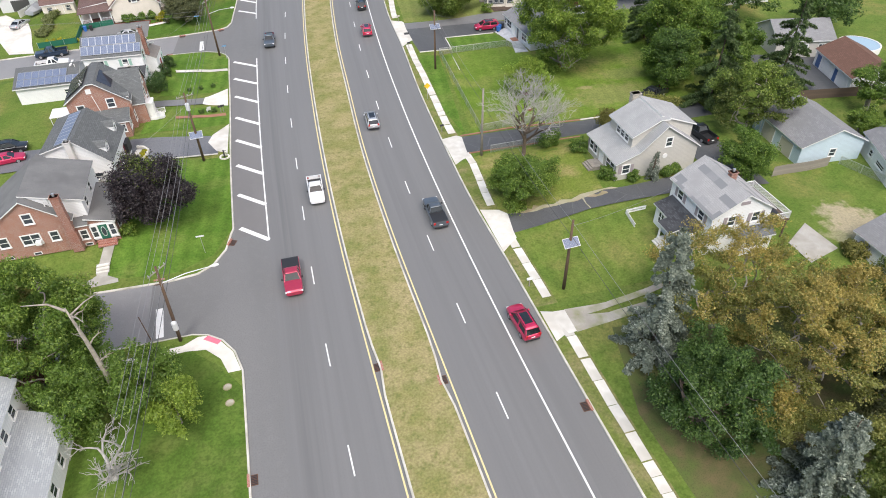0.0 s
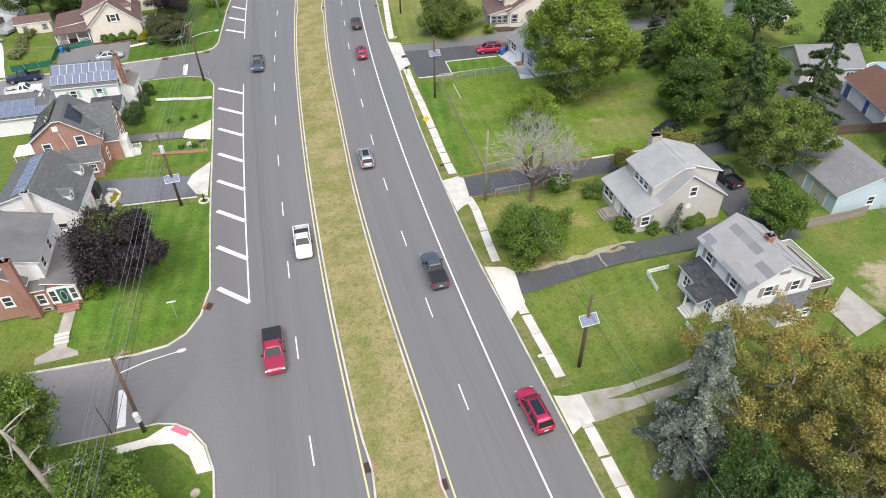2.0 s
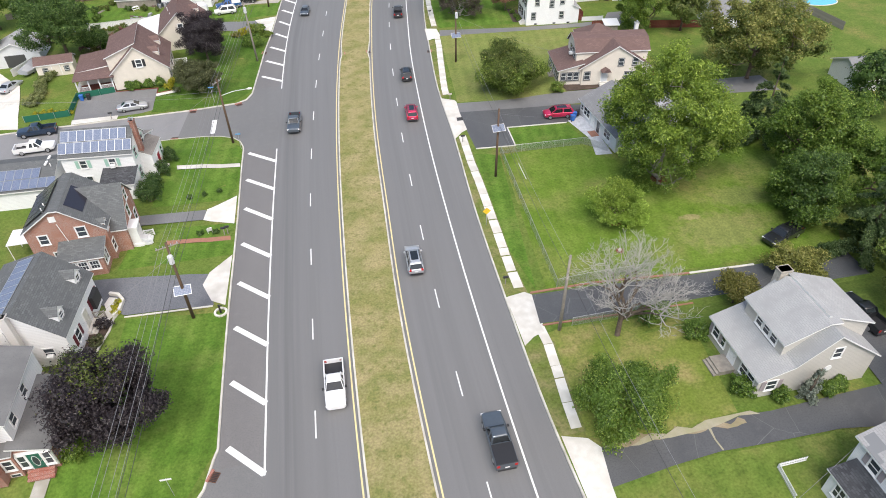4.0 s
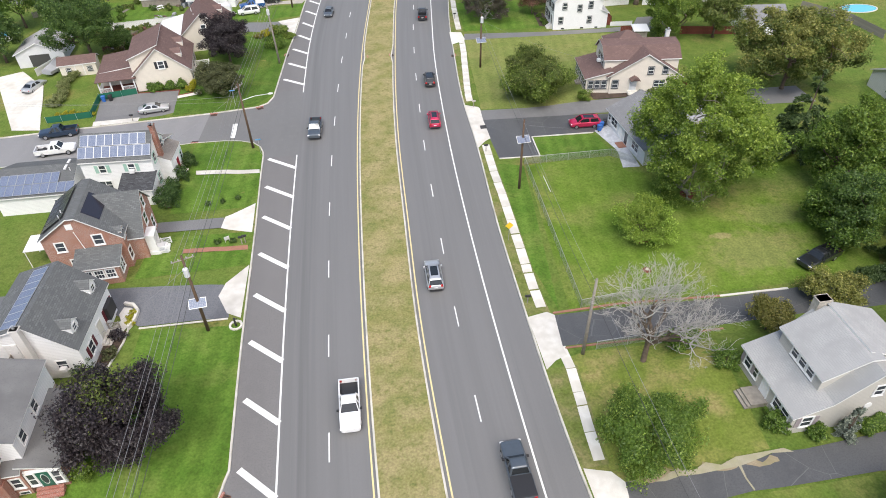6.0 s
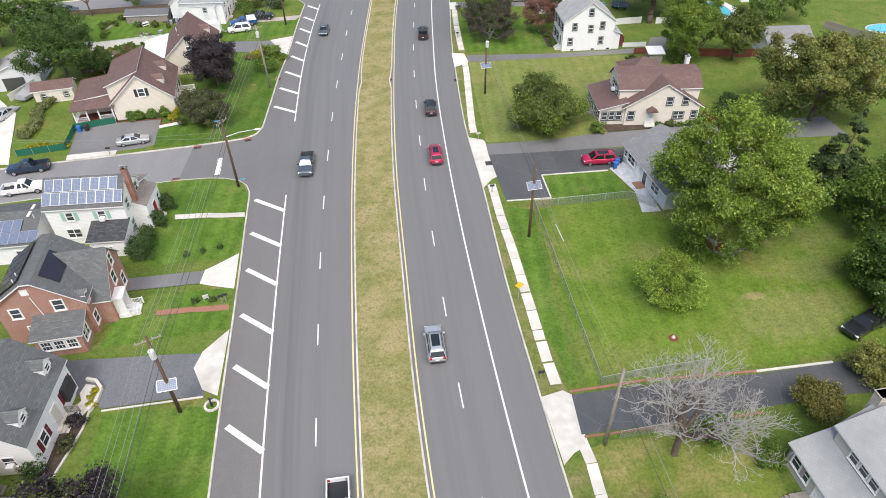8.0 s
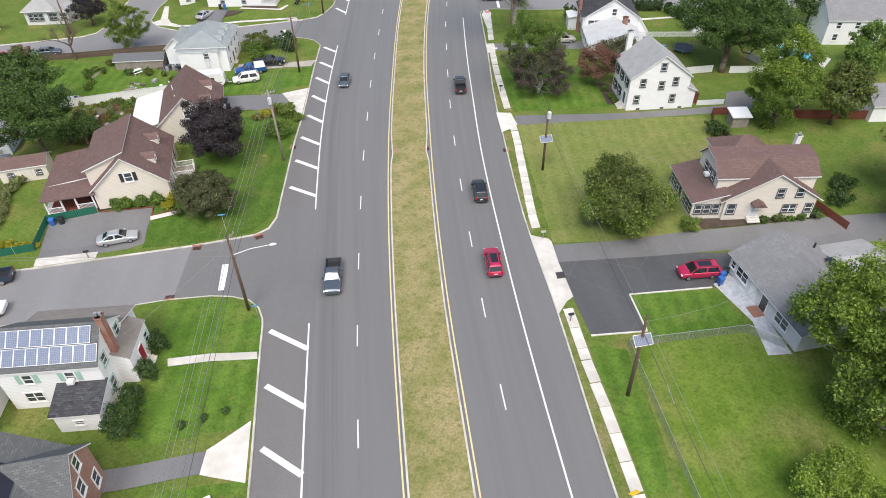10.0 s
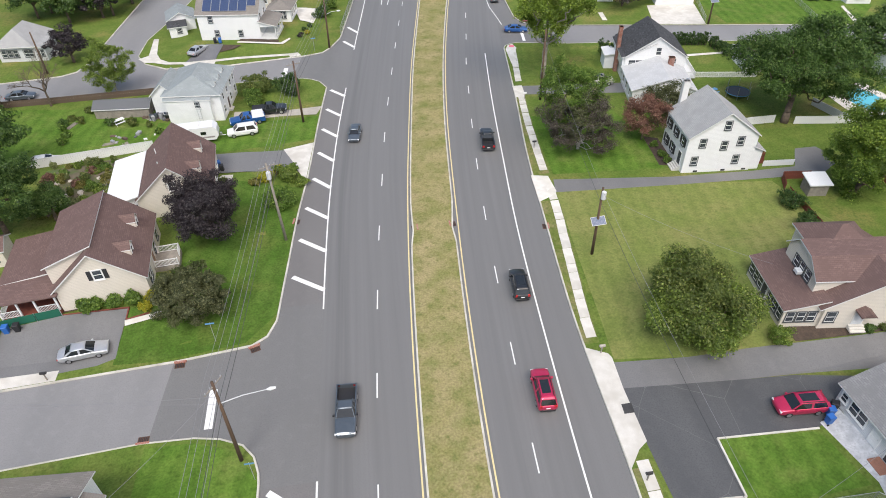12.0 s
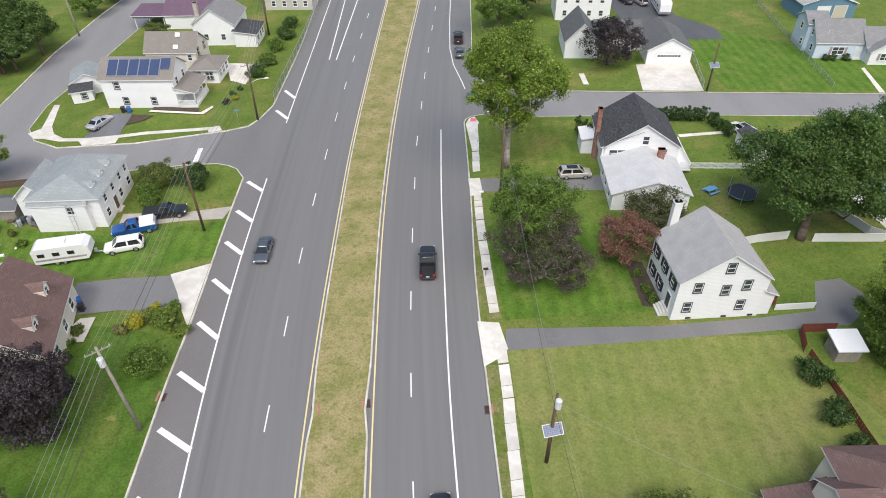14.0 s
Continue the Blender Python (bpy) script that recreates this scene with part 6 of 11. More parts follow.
# --- back yard buildings west
h = house("brown_roof_shed", "small cream garden shed with brown roof", -44.6, 154.3, 7, "garages and sheds")
wing(h, -3.0, 3.0, -1.5, 1.8, [(0, 2.2), (0.5, 3.1), (1, 2.2)], 'x', CREAM, R_BROWN, over=0.2)
for xx in (-1.6, 1.9):
    window(h, xx, -1.5, 0.9, -90, 0.7, 0.7, TRIM_D)
door(h, 0.2, -1.5, 0.1, -90, 1.3, 1.9, CREAM, "shed_door")
h = house("pale_garage", "pale grey gabled garage with an open front", -53.0, 163.6, 4, "garages and sheds")
wing(h, -4.2, 4.2, -3.8, 4.0, [(0, 2.6), (0.5, 4.4), (1, 2.6)], 'y', LGREY, R_LIGHT)
# flat dark panel on the closed wall paints the shade of an open front
g = Geo(); g.box(-1.9, 1.6, -3.86, -3.8, 0.05, 2.3); g.build("garage_opening", DARK_OPENING, h)
h = house("tarp_shed", "low weathered shed under a grey tarpaulin", -36.0, 191.7, -5, "garages and sheds")
wing(h, -4.4, 4.4, -1.8, 1.6, [(0, 1.6), (0.5, 2.4), (1, 1.7)], 'x', WOOD_GREY, DARK_TARP, over=0.2)
h = house("white_west_outhouse", "white outbuilding beside a garden fence", -64.5, 150, 8, "garages and sheds")
wing(h, -3, 3, -3, 3, [(0, 2.6), (0.5, 4.2), (1, 2.6)], 'y', WHITE, R_LIGHT)

# ================= east side =================
# --- white house with patched roof
h = house("white_patched_house", "white house with patched grey shingle roof, front porch and rear deck", 45.9, 48.3, 0.4)
wing(h, -4.2, 3.1, -3.3, 4.5, [(0, 5.25), (0.5, 7.4), (1, 5.1)], 'y', WHITE, R_PATCH)
wing(h, -6.2, -4.22, -2.2, 3.7, [(0, 2.6), (1, 3.2)], 'y', WHITE, R_CHAR, over=0.3)
wing(h, -0.4, 3.2, -4.5, -3.32, [(0, 2.3), (1, 2.9)], 'x', WHITE, R_DARK, over=0.2)
for yy in (-1.4, 2.6):
    window(h, -4.2, yy, 3.7, 180, 0.95, 1.1, TRIM, SHUT_GREY)
for yy in (-1.2, 0.8, 2.4):
    window(h, -6.2, yy, 0.9, 180, 1.0, 1.3, TRIM, None, True)
window(h, -5.2, 3.7, 0.9, 90, 0.9, 1.3, TRIM)
for xx in (-1.8, 1.2):
    window(h, xx, -3.3, 3.7, -90, 0.9, 1.2, TRIM, SHUT_GREY)
g = Geo(); g.box(-1.2, -0.1, -3.36, -3.28, 6.2, 6.6); g.build("gable_vent", SHUT_GREY, h)
for xx in (0.3, 1.4, 2.5):
    window(h, xx, -4.5, 1.1, -90, 0.8, 0.8, TRIM)
door(h, -6.2, -0.3, 0.5, 180, 1.0, 2.0, TRIM)
wing(h, -7.6, -6.22, -1.1, 0.7, [(0, 2.35), (1, 2.65)], 'y', WHITE, R_CHAR, base=2.2, over=0.1)
for yy in (-1.0, 0.6):
    g = Geo(); g.box(-7.5, -7.33, yy - 0.08, yy + 0.08, 0.3, 2.25); g.build("porch_post", TRIM, h)
g = Geo(); g.box(-7.6, -6.22, -1.1, 0.7, 0, 0.45); g.build("stoop", CONC, h)
steps(h, -7.6, -0.2, 180, 1.6, 2)
chimney(h, -0.2, 0.2, 5.5, 8.1, 0.75, 0.6, CHIMB)
g = Geo(); g.box(3.12, 6.2, -3.2, 3.4, 2.6, 2.8)
for yy in (-3.0, 0, 3.2):
    g.box(6.0, 6.15, yy - 0.07, yy + 0.07, 0, 2.6)
g.build("rear_deck", WOOD_DARK, h)
railing(h, [(3.2, 3.3), (6.1, 3.3), (6.1, -3.1), (3.2, -3.1)], 0.9, 2.8, TRIM)
g = Geo(); g.bevel_box(4.0, 5.2, -2.5, -1.5, 2.8, 3.3, 0.05); g.build("deck_table", BLACKP, h)
# --- greige house with long front dormer
h = house("greige_house", "greige house with pale grey roof, long front dormer and enclosed porch", 45.6, 65.2, 0)
wing(h, -6.3, 5.0, -3.6, 4.3, [(0, 2.55), (0.26, 3.7), (0.55, 6.9), (1, 3.4)], 'y', GREY_S, R_LIGHT)
wing(h, -3.8, 0.6, -2.2, 3.6, [(0, 5.3), (0.8, 7.05), (1, 7.0)], 'y', GREY_S, R_LIGHT, base=2.8, over=0.35)
wing(h, 0.4, 5.2, -1.4, 4.2, [(0, 7.05), (1, 5.3)], 'y', GREY_S, R_LIGHT, base=2.8, over=0.35)
for yy in (-0.8, 0.3, 1.4):
    window(h, -3.8, yy, 4.0, 180, 0.85, 1.1)
for yy in (-2.6, -1.5, 2.2, 3.3):
    window(h, -6.3, yy, 0.95, 180, 0.95, 1.3, TRIM, SHUT_GREY if yy > 3 else None)
door(h, -6.3, 0.4, 0.5, 180, 0.95, 2.0, TRIM)
window(h, -4.9, -3.6, 0.95, -90, 1.0, 1.2, TRIM, SHUT_GREY)
window(h, 0.6, -3.6, 4.0, -90, 0.85, 1.2)
g = Geo(); g.tube([(0.4, -3.66, 2.6), (0.4, -3.58, 2.6)], 0.34, 14); g.build("round_window", TRIM, h)
steps(h, -7.9, 0.4, 180, 2.0, 2, mat=WOOD_GREY)
g = Geo(); g.box(-7.9, -6.32, -0.6, 1.4, 0.0, 0.5); g.build("front_deck", WOOD_GREY, h)
chimney(h, -0.2, 4.6, 0, 7.6, 1.2, 0.8, STONE, 0)
# --- pale blue garage behind
h = house("pale_blue_garage", "long pale blue gabled outbuilding with grey roof", 69.2, 63.0, -5, "garages and sheds")
wing(h, -4.6, 4.6, -5.2, 5.6, [(0, 2.9), (0.54, 4.9), (1, 2.9)], 'y', BLUE_S, R_GREY)
door(h, -4.6, -2.2, 0.1, 180, 2.6, 2.2, CREAM_DOOR); door(h, -4.6, 2.0, 0.1, 180, 2.6, 2.2, CREAM_DOOR); door(h, -4.6, 4.4, 0.1, 180, 0.9, 2.0, BLUE_S)
window(h, 0.2, -5.2, 1.0, -90, 0.9, 1.1)
h = house("white_back_house", "white outbuilding with grey roof at the yard's edge", 76.5, 52.0, -22, "garages and sheds")
wing(h, -4.0, 4.0, -4.0, 6.0, [(0, 2.8), (0.5, 4.9), (1, 2.8)], 'y', WHITE, R_GREY)
window(h, -4.0, 0, 1.0, 180, 2.2, 0.6); window(h, -4.0, 3, 1.0, 180, 0.8, 0.8)
h = house("rust_roof_garage", "white garage with rust brown roof and blue doors", 90.6, 78.8, -14, "garages and sheds")
wing(h, -3.4, 4.6, -6.0, 5.6, [(0, 2.7), (0.5, 4.6), (1, 2.7)], 'y', WHITE, R_RUST)
door(h, -3.4, 4.2, 0.1, 180, 1.4, 2.1, DOOR_BLUE); door(h, -3.4, 1.2, 0.1, 180, 2.6, 2.1, TRIM)
door(h, -3.4, -1.4, 0.1, 180, 1.0, 2.1, DOOR_BLUE); door(h, -3.4, -4.0, 0.1, 180, 2.4, 2.1, TRIM)
h = house("grey_back_house", "grey house with grey roof and white windows behind spruces", 89.6, 91.6, -14)
wing(h, -5, 5, -3.6, 5, [(0, 3.0), (0.5, 5.2), (1, 3.0)], 'x', GREY_S, R_GREY)
for xx in (-3, 0, 3):
    window(h, xx, -3.6, 0.9, -90, 1.1, 1.4, TRIM, None, True)
h = house("grey_roof_bungalow", "low grey-roofed house behind autumn trees", 62.5, 36.5, 0)
wing(h, -4.5, 4.5, -6, 5, [(0, 2.8), (0.5, 5.0), (1, 2.8)], 'y', WHITE, R_GREY)
# --- ranch house with grey roof
h = house("grey_ranch_house", "long low white ranch house with grey shingle roof", 49.3, 112.0, 2.5)
wing(h, -5.3, 4.6, -6.4, 6.4, [(0, 2.6), (0.5, 4.9), (1, 2.6)], 'y', LGREY, R_GREY, over=0.45)
wing(h, 4.62, 10.5, -0.5, 5.4, [(0, 2.4), (0.5, 3.2), (1, 2.4)], 'x', WHITE, R_LIGHT, over=0.3)
for yy in (3.9, -3.4):
    window(h, -5.3, yy, 0.8, 180, 2.0, 1.3, TRIM, None, True)
window(h, -5.3, 5.7, 1.0, 180, 0.7, 0.9)
door(h, -5.3, -0.4, 0.15, 180, 1.0, 2.05, GLASS)
door(h, -5.3, 1.6, 0.15, 180, 0.9, 2.05, TRIM)
g = Geo(); g.box(-6.6, -5.4, -1.2, 0.4, 0.0, 0.12); g.build("door_step", BRICK_PAVE, h)
window(h, 2.2, -6.4, 1.0, -90, 0.9, 0.7, TRIM_D)
g = Geo(); g.box(2.6, 3.5, 1.0, 2.0, 3.95, 4.1); g.build("skylight", CARGLASS, h)
g = Geo(); g.tube([(3.4, 4.6, 3.2), (3.4, 4.6, 4.0)], 0.12, 8); g.build("vent_pipe", BLACKP, h)
# --- beige house with brown roof
h = house("beige_brown_roof_house", "beige house with brown shingle roof, black window trim, enclosed front porch", 52.6, 131.3, -7.5)
wing(h, -4.3, 7.0, -4.6, 4.2, [(0, 3.2), (0.5, 6.6), (1, 3.1)], 'y', CREAM, R_BROWN, over=0.8)
wing(h, -8.2, -4.32, -4.3, 3.9, [(0, 2.6), (1, 3.6)], 'y', CREAM, R_BROWN, over=0.35)
wing(h, -5.1, 7.2, -2.8, 3.4, [(0, 5.2), (0.3, 6.6), (0.72, 6.8), (1, 5.2)], 'x', CREAM, R_BROWN, base=2.8, over=0.35)
hip(h, -3.5, 2.6, 0.0, 5.6, 5.7, 7.9, CREAM, R_BROWN)
for yy in (-1.2, 0.0, 1.2):
    window(h, -5.1, yy, 3.8, 180, 0.9, 1.2, TRIM_D)
g = Geo(); g.bevel_box(-5.7, -5.1, -0.35, 0.35, 3.75, 4.15, 0.03); g.build("window_air_conditioner", TRIM, h)
for yy in (-3.6, -2.5, -1.4, 1.1, 2.2, 3.3):
    window(h, -8.2, yy, 0.9, 180, 0.85, 1.3, TRIM_D)
door(h, -8.2, 0.0, 0.5, 180, 0.95, 2.0, TRIM_D)
for xx in (-7.4, -6.3, -5.2):
    window(h, xx, -4.3, 0.9, -90, 0.85, 1.3, TRIM_D)
window(h, -3.4, -4.6, 1.0, -90, 1.0, 1.35, TRIM_D)
for xx in (2.2, 4.6):
    window(h, xx, -4.6, 3.3, -90, 0.9, 1.2, TRIM_D)
window(h, 3.9, -4.6, 1.0, -90, 1.7, 1.1, TRIM_D, None, True)
window(h, 6.3, -4.6, 1.0, -90, 0.9, 1.2, TRIM_D)
door(h, -0.4, -4.6, 0.5, -90, 1.0, 2.0, plain("glazed_white_door", (0.65, 0.68, 0.7), 0.3))
g = Geo()
k = [(-1.2, -5.9, 2.65), (-0.4, -5.9, 3.15), (0.4, -5.9, 2.65)]
for p, q in ((k[0], k[1]), (k[1], k[2])):
    g.face([(p[0], -4.6, p[2]), p, q, (q[0], -4.6, q[2])])
    g.face([(p[0], -4.6, p[2] - 0.1), (q[0], -4.6, q[2] - 0.1), (q[0], q[1], q[2] - 0.1), (p[0], p[1], p[2] - 0.1)])
g.face([k[0], k[2], k[1]])
g.build("door_hood", [R_BROWN], h)
steps(h, -0.4, -4.6, -90, 1.6, 3)
steps(h, -8.2, 0.0, 180, 1.6, 3, mat=WOOD_GREY)
chimney(h, 6.3, 2.4, 3, 7.9, 0.6, 0.6, plain("white_chimney", (0.7, 0.7, 0.68), 0.9), 1)
# --- white colonial with black trim
h = house("white_colonial_house", "white colonial house with pale grey roof and black window trim", 52.2, 162.2, -5)
wing(h, -5.0, 4.8, -5.0, 3.2, [(0, 5.6), (0.5, 9.1), (1, 5.6)], 'y', WHITE, R_LIGHT, over=0.25)
wing(h, 4.82, 6.2, -4.8, 2.6, [(0, 3.6), (1, 3.0)], 'y', WHITE, R_LIGHT, over=0.3)
chimney(h, -3.2, 3.55, 0, 10.0, 0.9, 0.7, plain("whitewashed_chimney", (0.7, 0.7, 0.68), 0.9), 1)
for xx, zz in ((-2.9, 4.1), (0.2, 3.6), (2.4, 4.2), (-3.5, 1.3), (2.4, 1.3), (0.0, 6.7)):
    window(h, xx, -5.0, zz, -90, 0.85, 1.25, TRIM_D)
for yy in (-3.4, -0.8, 1.8):
    window(h, -5.0, yy, 3.7, 180, 0.85, 1.25, TRIM_D, SHUT_BLACK)
for yy in (-0.6, 1.8):
    window(h, -5.0, yy, 1.0, 180, 0.9, 1.35, TRIM_D, SHUT_BLACK)
door(h, -5.0, -3.4, 0.6, 180, 1.0, 2.0, TRIM_D)
steps(h, -5.0, -3.4, 180, 1.8, 4)
for xx in (-3.0, 1.0, 4.0):
    g = Geo(); g.box(xx - 0.3, xx + 0.3, -5.04, -4.98, 0.08, 0.34); g.build("cellar_vent", BLACKP, h)
g = Geo(); g.box(6.3, 7.6, -3.6, -0.5, 0, 0.9); g.build("side_porch", WOOD_RED, h)
railing(h, [(6.3, -3.5), (7.5, -3.5), (7.5, -0.6)], 0.8, 0.9, WOOD_RED)
# --- white house with charcoal roof and low wing
h = house("white_charcoal_house", "white house with charcoal roof, brick chimney and low pale-roofed wing", 55.3, 189.9, -11)
wing(h, -5.2, 5.2, -3.4, 6.2, [(0, 4.6), (0.5, 8.0), (1, 4.6)], 'y', WHITE, R_CHAR)
wing(h, -5.6, -0.5, -3.2, 5.8, [(0, 4.4), (1, 6.6)], 'y', WHITE, R_CHAR, base=2.5)
wing(h, -5.4, 4.8, -12.6, -3.42, [(0, 2.7), (0.55, 4.6), (1, 2.7)], 'y', WHITE, R_PALE)
window(h, 0.3, -3.4, 4.9, -90, 0.9, 1.3)
window(h, -3.4, -3.4, 2.9, -90, 2.4, 1.1, TRIM, None, True); window(h, 2.9, -3.4, 3.1, -90, 1.4, 1.1, TRIM, None, True)
chimney(h, -5.7, 1.2, 0, 8.2, 0.6, 0.9, CHIMB, 0)
chimney(h, 2.2, -5.2, 3, 5.3, 0.9, 0.7, CHIMB, 0)
for yy in (-10.5, -7.8, -5.2):
    window(h, -5.4, yy, 0.9, 180, 0.9, 1.2)
wing(h, -7.6, -5.62, 2.2, 5.6, [(0, 2.5), (1, 2.8)], 'y', WHITE, METAL_W, over=0.2)
g = Geo(); g.box(5.22, 7.6, -3.4, 4.6, 0.6, 0.8); g.build("side_deck", TRIM, h)
railing(h, [(5.3, -3.3), (7.5, -3.3), (7.5, 4.5)], 0.9, 0.8)
# --- north of the cross street
shrub_spots = []
h = house("white_garage_house", "white bungalow and garage with grey roofs beside a wide concrete drive", 69.6, 230.5, -11)
wing(h, 3.0, 11.4, -6.5, 5.0, [(0, 2.8), (0.5, 5.0), (1, 2.8)], 'y', WHITE, R_DARK)
d = door(h, 7.2, -6.5, 0.1, -90, 5.2, 2.3, TRIM, "garage_door")
for k in range(8):
    g = Geo(); g.box(-2.2 + k * 0.56, -1.78 + k * 0.56, -0.075, -0.05, 1.4, 1.72); g.build("door_light", GLASS, d)
wing(h, -12.5, -6.0, -4.0, 6.0, [(0, 3.4), (0.5, 6.8), (1, 3.4)], 'y', WHITE, R_DARK)
wing(h, -5.98, 2.98, 0.0, 7.0, [(0, 3.0), (0.5, 5.0), (1, 3.0)], 'x', WHITE, R_DARK)
h = house("white_far_house", "white two-storey house behind a dark tree", 67.5, 252.5, -11)
wing(h, -6, 6, -4, 5, [(0, 6.0), (0.5, 8.6), (1, 6.0)], 'x', WHITE, R_LIGHT)
for xx in (-4, -1.4, 1.4, 4):
    window(h, xx, -4, 3.8, -90, 0.9, 1.2); window(h, xx, -4, 1.0, -90, 0.9, 1.2)
h = house("blue_grey_house", "blue-grey cape house with grey roof and white trim", 110.5, 222.5, -12)
wing(h, -5.6, 3.4, -3.2, 4.2, [(0, 3.2), (0.5, 6.4), (1, 3.2)], 'x', BLUEGREY, R_GREY)
wing(h, -6.4, -2.6, 0.6, 6.2, [(0, 5.4), (0.5, 6.9), (1, 5.4)], 'x', BLUEGREY, R_GREY)
wing(h, 3.42, 9.6, -4.4, 3.8, [(0, 2.9), (0.45, 5.4), (1, 2.9)], 'x', BLUEGREY, R_GREY)
wing(h, 3.6, 8.8, -6.0, -4.42, [(0, 2.6), (0.5, 4.4), (1, 2.6)], 'y', TRIM, R_GREY)
window(h, -1.2, -3.2, 0.9, -90, 2.2, 1.4, TRIM, SHUT_GREY, True)
window(h, 6.4, -6.0, 0.9, -90, 1.8, 1.3, TRIM, SHUT_GREY, True)
door(h, 2.6, -3.2, 0.3, -90, 1.0, 2.0, TRIM); steps(h, 2.6, -3.2, -90, 1.6, 2)
for yy in (-1.4, 1.8):
    window(h, -5.6 if yy < 0 else -6.4, yy, 1.0, 180, 0.9, 1.2)
window(h, -5.6, -0.2, 3.6, 180, 0.8, 1.1); window(h, -6.4, 3.4, 3.6, 180, 0.9, 1.2)
g = Geo(); g.tube([(-3.4, -1.8, 4.2), (-3.4, -1.8, 5.0)], 0.08, 8); g.build("vent_pipe", TRIM, h)
for xx in (-3.4, -2.2, 0.4):
    shrub_spots.append((110.5 + xx * 0.978 + -4.0 * 0.208, 222.5 - xx * 0.208 - 4.0 * 0.978))
apron([(110.7, 214.6), (111.5, 214.8), (108.1, 204.4), (107.1, 204.6)], "narrow tan concrete walk to a house door")
h = house("teal_garage", "deep blue gabled garage with white and glazed doors", 120.6, 243.9, -6, "garages and sheds")
wing(h, -6, 6, -4, 5, [(0, 3.2), (0.5, 5.2), (1, 3.2)], 'y', DEEPBLUE, R_LIGHT)
door(h, -1.2, -4, 0.1, -90, 2.8, 2.6, TRIM, "garage_door"); door(h, 2.6, -4, 0.1, -90, 2.8, 2.6, CREAM_DOOR, "garage_door")
# --- others to the east
h = house("white_east_house", "white two-storey house beyond the garden trees", 99.5, 179.5, -12)
wing(h, -4.5, 6, -4, 4, [(0, 4.8), (0.5, 7.2), (1, 4.8)], 'x', WHITE, R_GREY)
for xx in (-2.5, 1.0):
    window(h, xx, -4, 3.2, -90, 0.9, 1.2); window(h, xx, -4, 0.9, -90, 0.9, 1.2)
h = house("small_white_shed", "long white garden shed with a dark roof", 74.4, 189.6, -6, "garages and sheds")
wing(h, -1.5, 1.5, -3.0, 3.0, [(0, 1.9), (0.5, 2.6), (1, 1.9)], 'y', WHITE, R_CHAR, over=0.15)
h = house("white_back_garage", "white garage with pale roof behind a dark fence", 87.4, 150.0, -7, "garages and sheds")
wing(h, -4.2, 4.2, -3.5, 4, [(0, 2.8), (0.5, 4.6), (1, 2.8)], 'x', WHITE, R_GREY)
window(h, -0.5, -3.5, 1.1, -90, 1.5, 0.8, TRIM, None, True)
h = house("grey_back_shed", "grey low building behind conifers", 96.5, 118, -5, "garages and sheds")
wing(h, -5, 5, -3.5, 4, [(0, 2.8), (0.5, 4.4), (1, 2.8)], 'x', LGREY, R_GREY)
h = house("cluttered_shelter", "small white-roofed shelter beside a red fence", 62.2, 150.2, -8, "garages and sheds")
wing(h, -1.2, 1.3, -1.1, 1.1, [(0, 1.8), (1, 2.1)], 'x', WOOD_GREY, METAL_W, over=0.3)

# ---------- trees and shrubs ----------
def quads_mesh(name, centres, normals, size, mat, parent, rng, aspect=1.5):
    """Leaf sprays: two small three-cornered blades about each centre."""
    size = size * 0.8
    centres = np.concatenate([centres + rng.normal(size=centres.shape) * size * 0.45 for k in range(2)])
    normals = np.concatenate([normals, normals])
    normals = normals / np.maximum(np.linalg.norm(normals, axis=1, keepdims=True), 1e-6)
    nn = normals + rng.normal(size=normals.shape) * 0.32
    nn /= np.maximum(np.linalg.norm(nn, axis=1, keepdims=True), 1e-6)
    n = len(centres)
    a = np.cross(nn, rng.normal(size=(n, 3)))
    a /= np.maximum(np.linalg.norm(a, axis=1, keepdims=True), 1e-6)
    b = np.cross(nn, a)
    s = size * rng.uniform(0.6, 1.4, (n, 1))
    v = np.empty((n, 3, 3))
    v[:, 0] = centres - a * s * aspect * 0.5
    v[:, 1] = centres + a * s * aspect * rng.uniform(0.1, 0.5, (n, 1)) - b * s * 0.5
    v[:, 2] = centres + a * s * aspect * rng.uniform(0.1, 0.5, (n, 1)) + b * s * 0.5
    me = bpy.data.meshes.new(name)
    me.vertices.add(3 * n)
    me.vertices.foreach_set("co", v.reshape(-1))
    me.loops.add(3 * n)
    me.loops.foreach_set("vertex_index", np.arange(3 * n, dtype=np.int32))
    me.polygons.add(n)
    me.polygons.foreach_set("loop_start", np.arange(0, 3 * n, 3, dtype=np.int32))
    me.update(calc_edges=True)
    me.materials.append(mat)
    ob = new(name, me)
    ob.parent = parent
    return ob

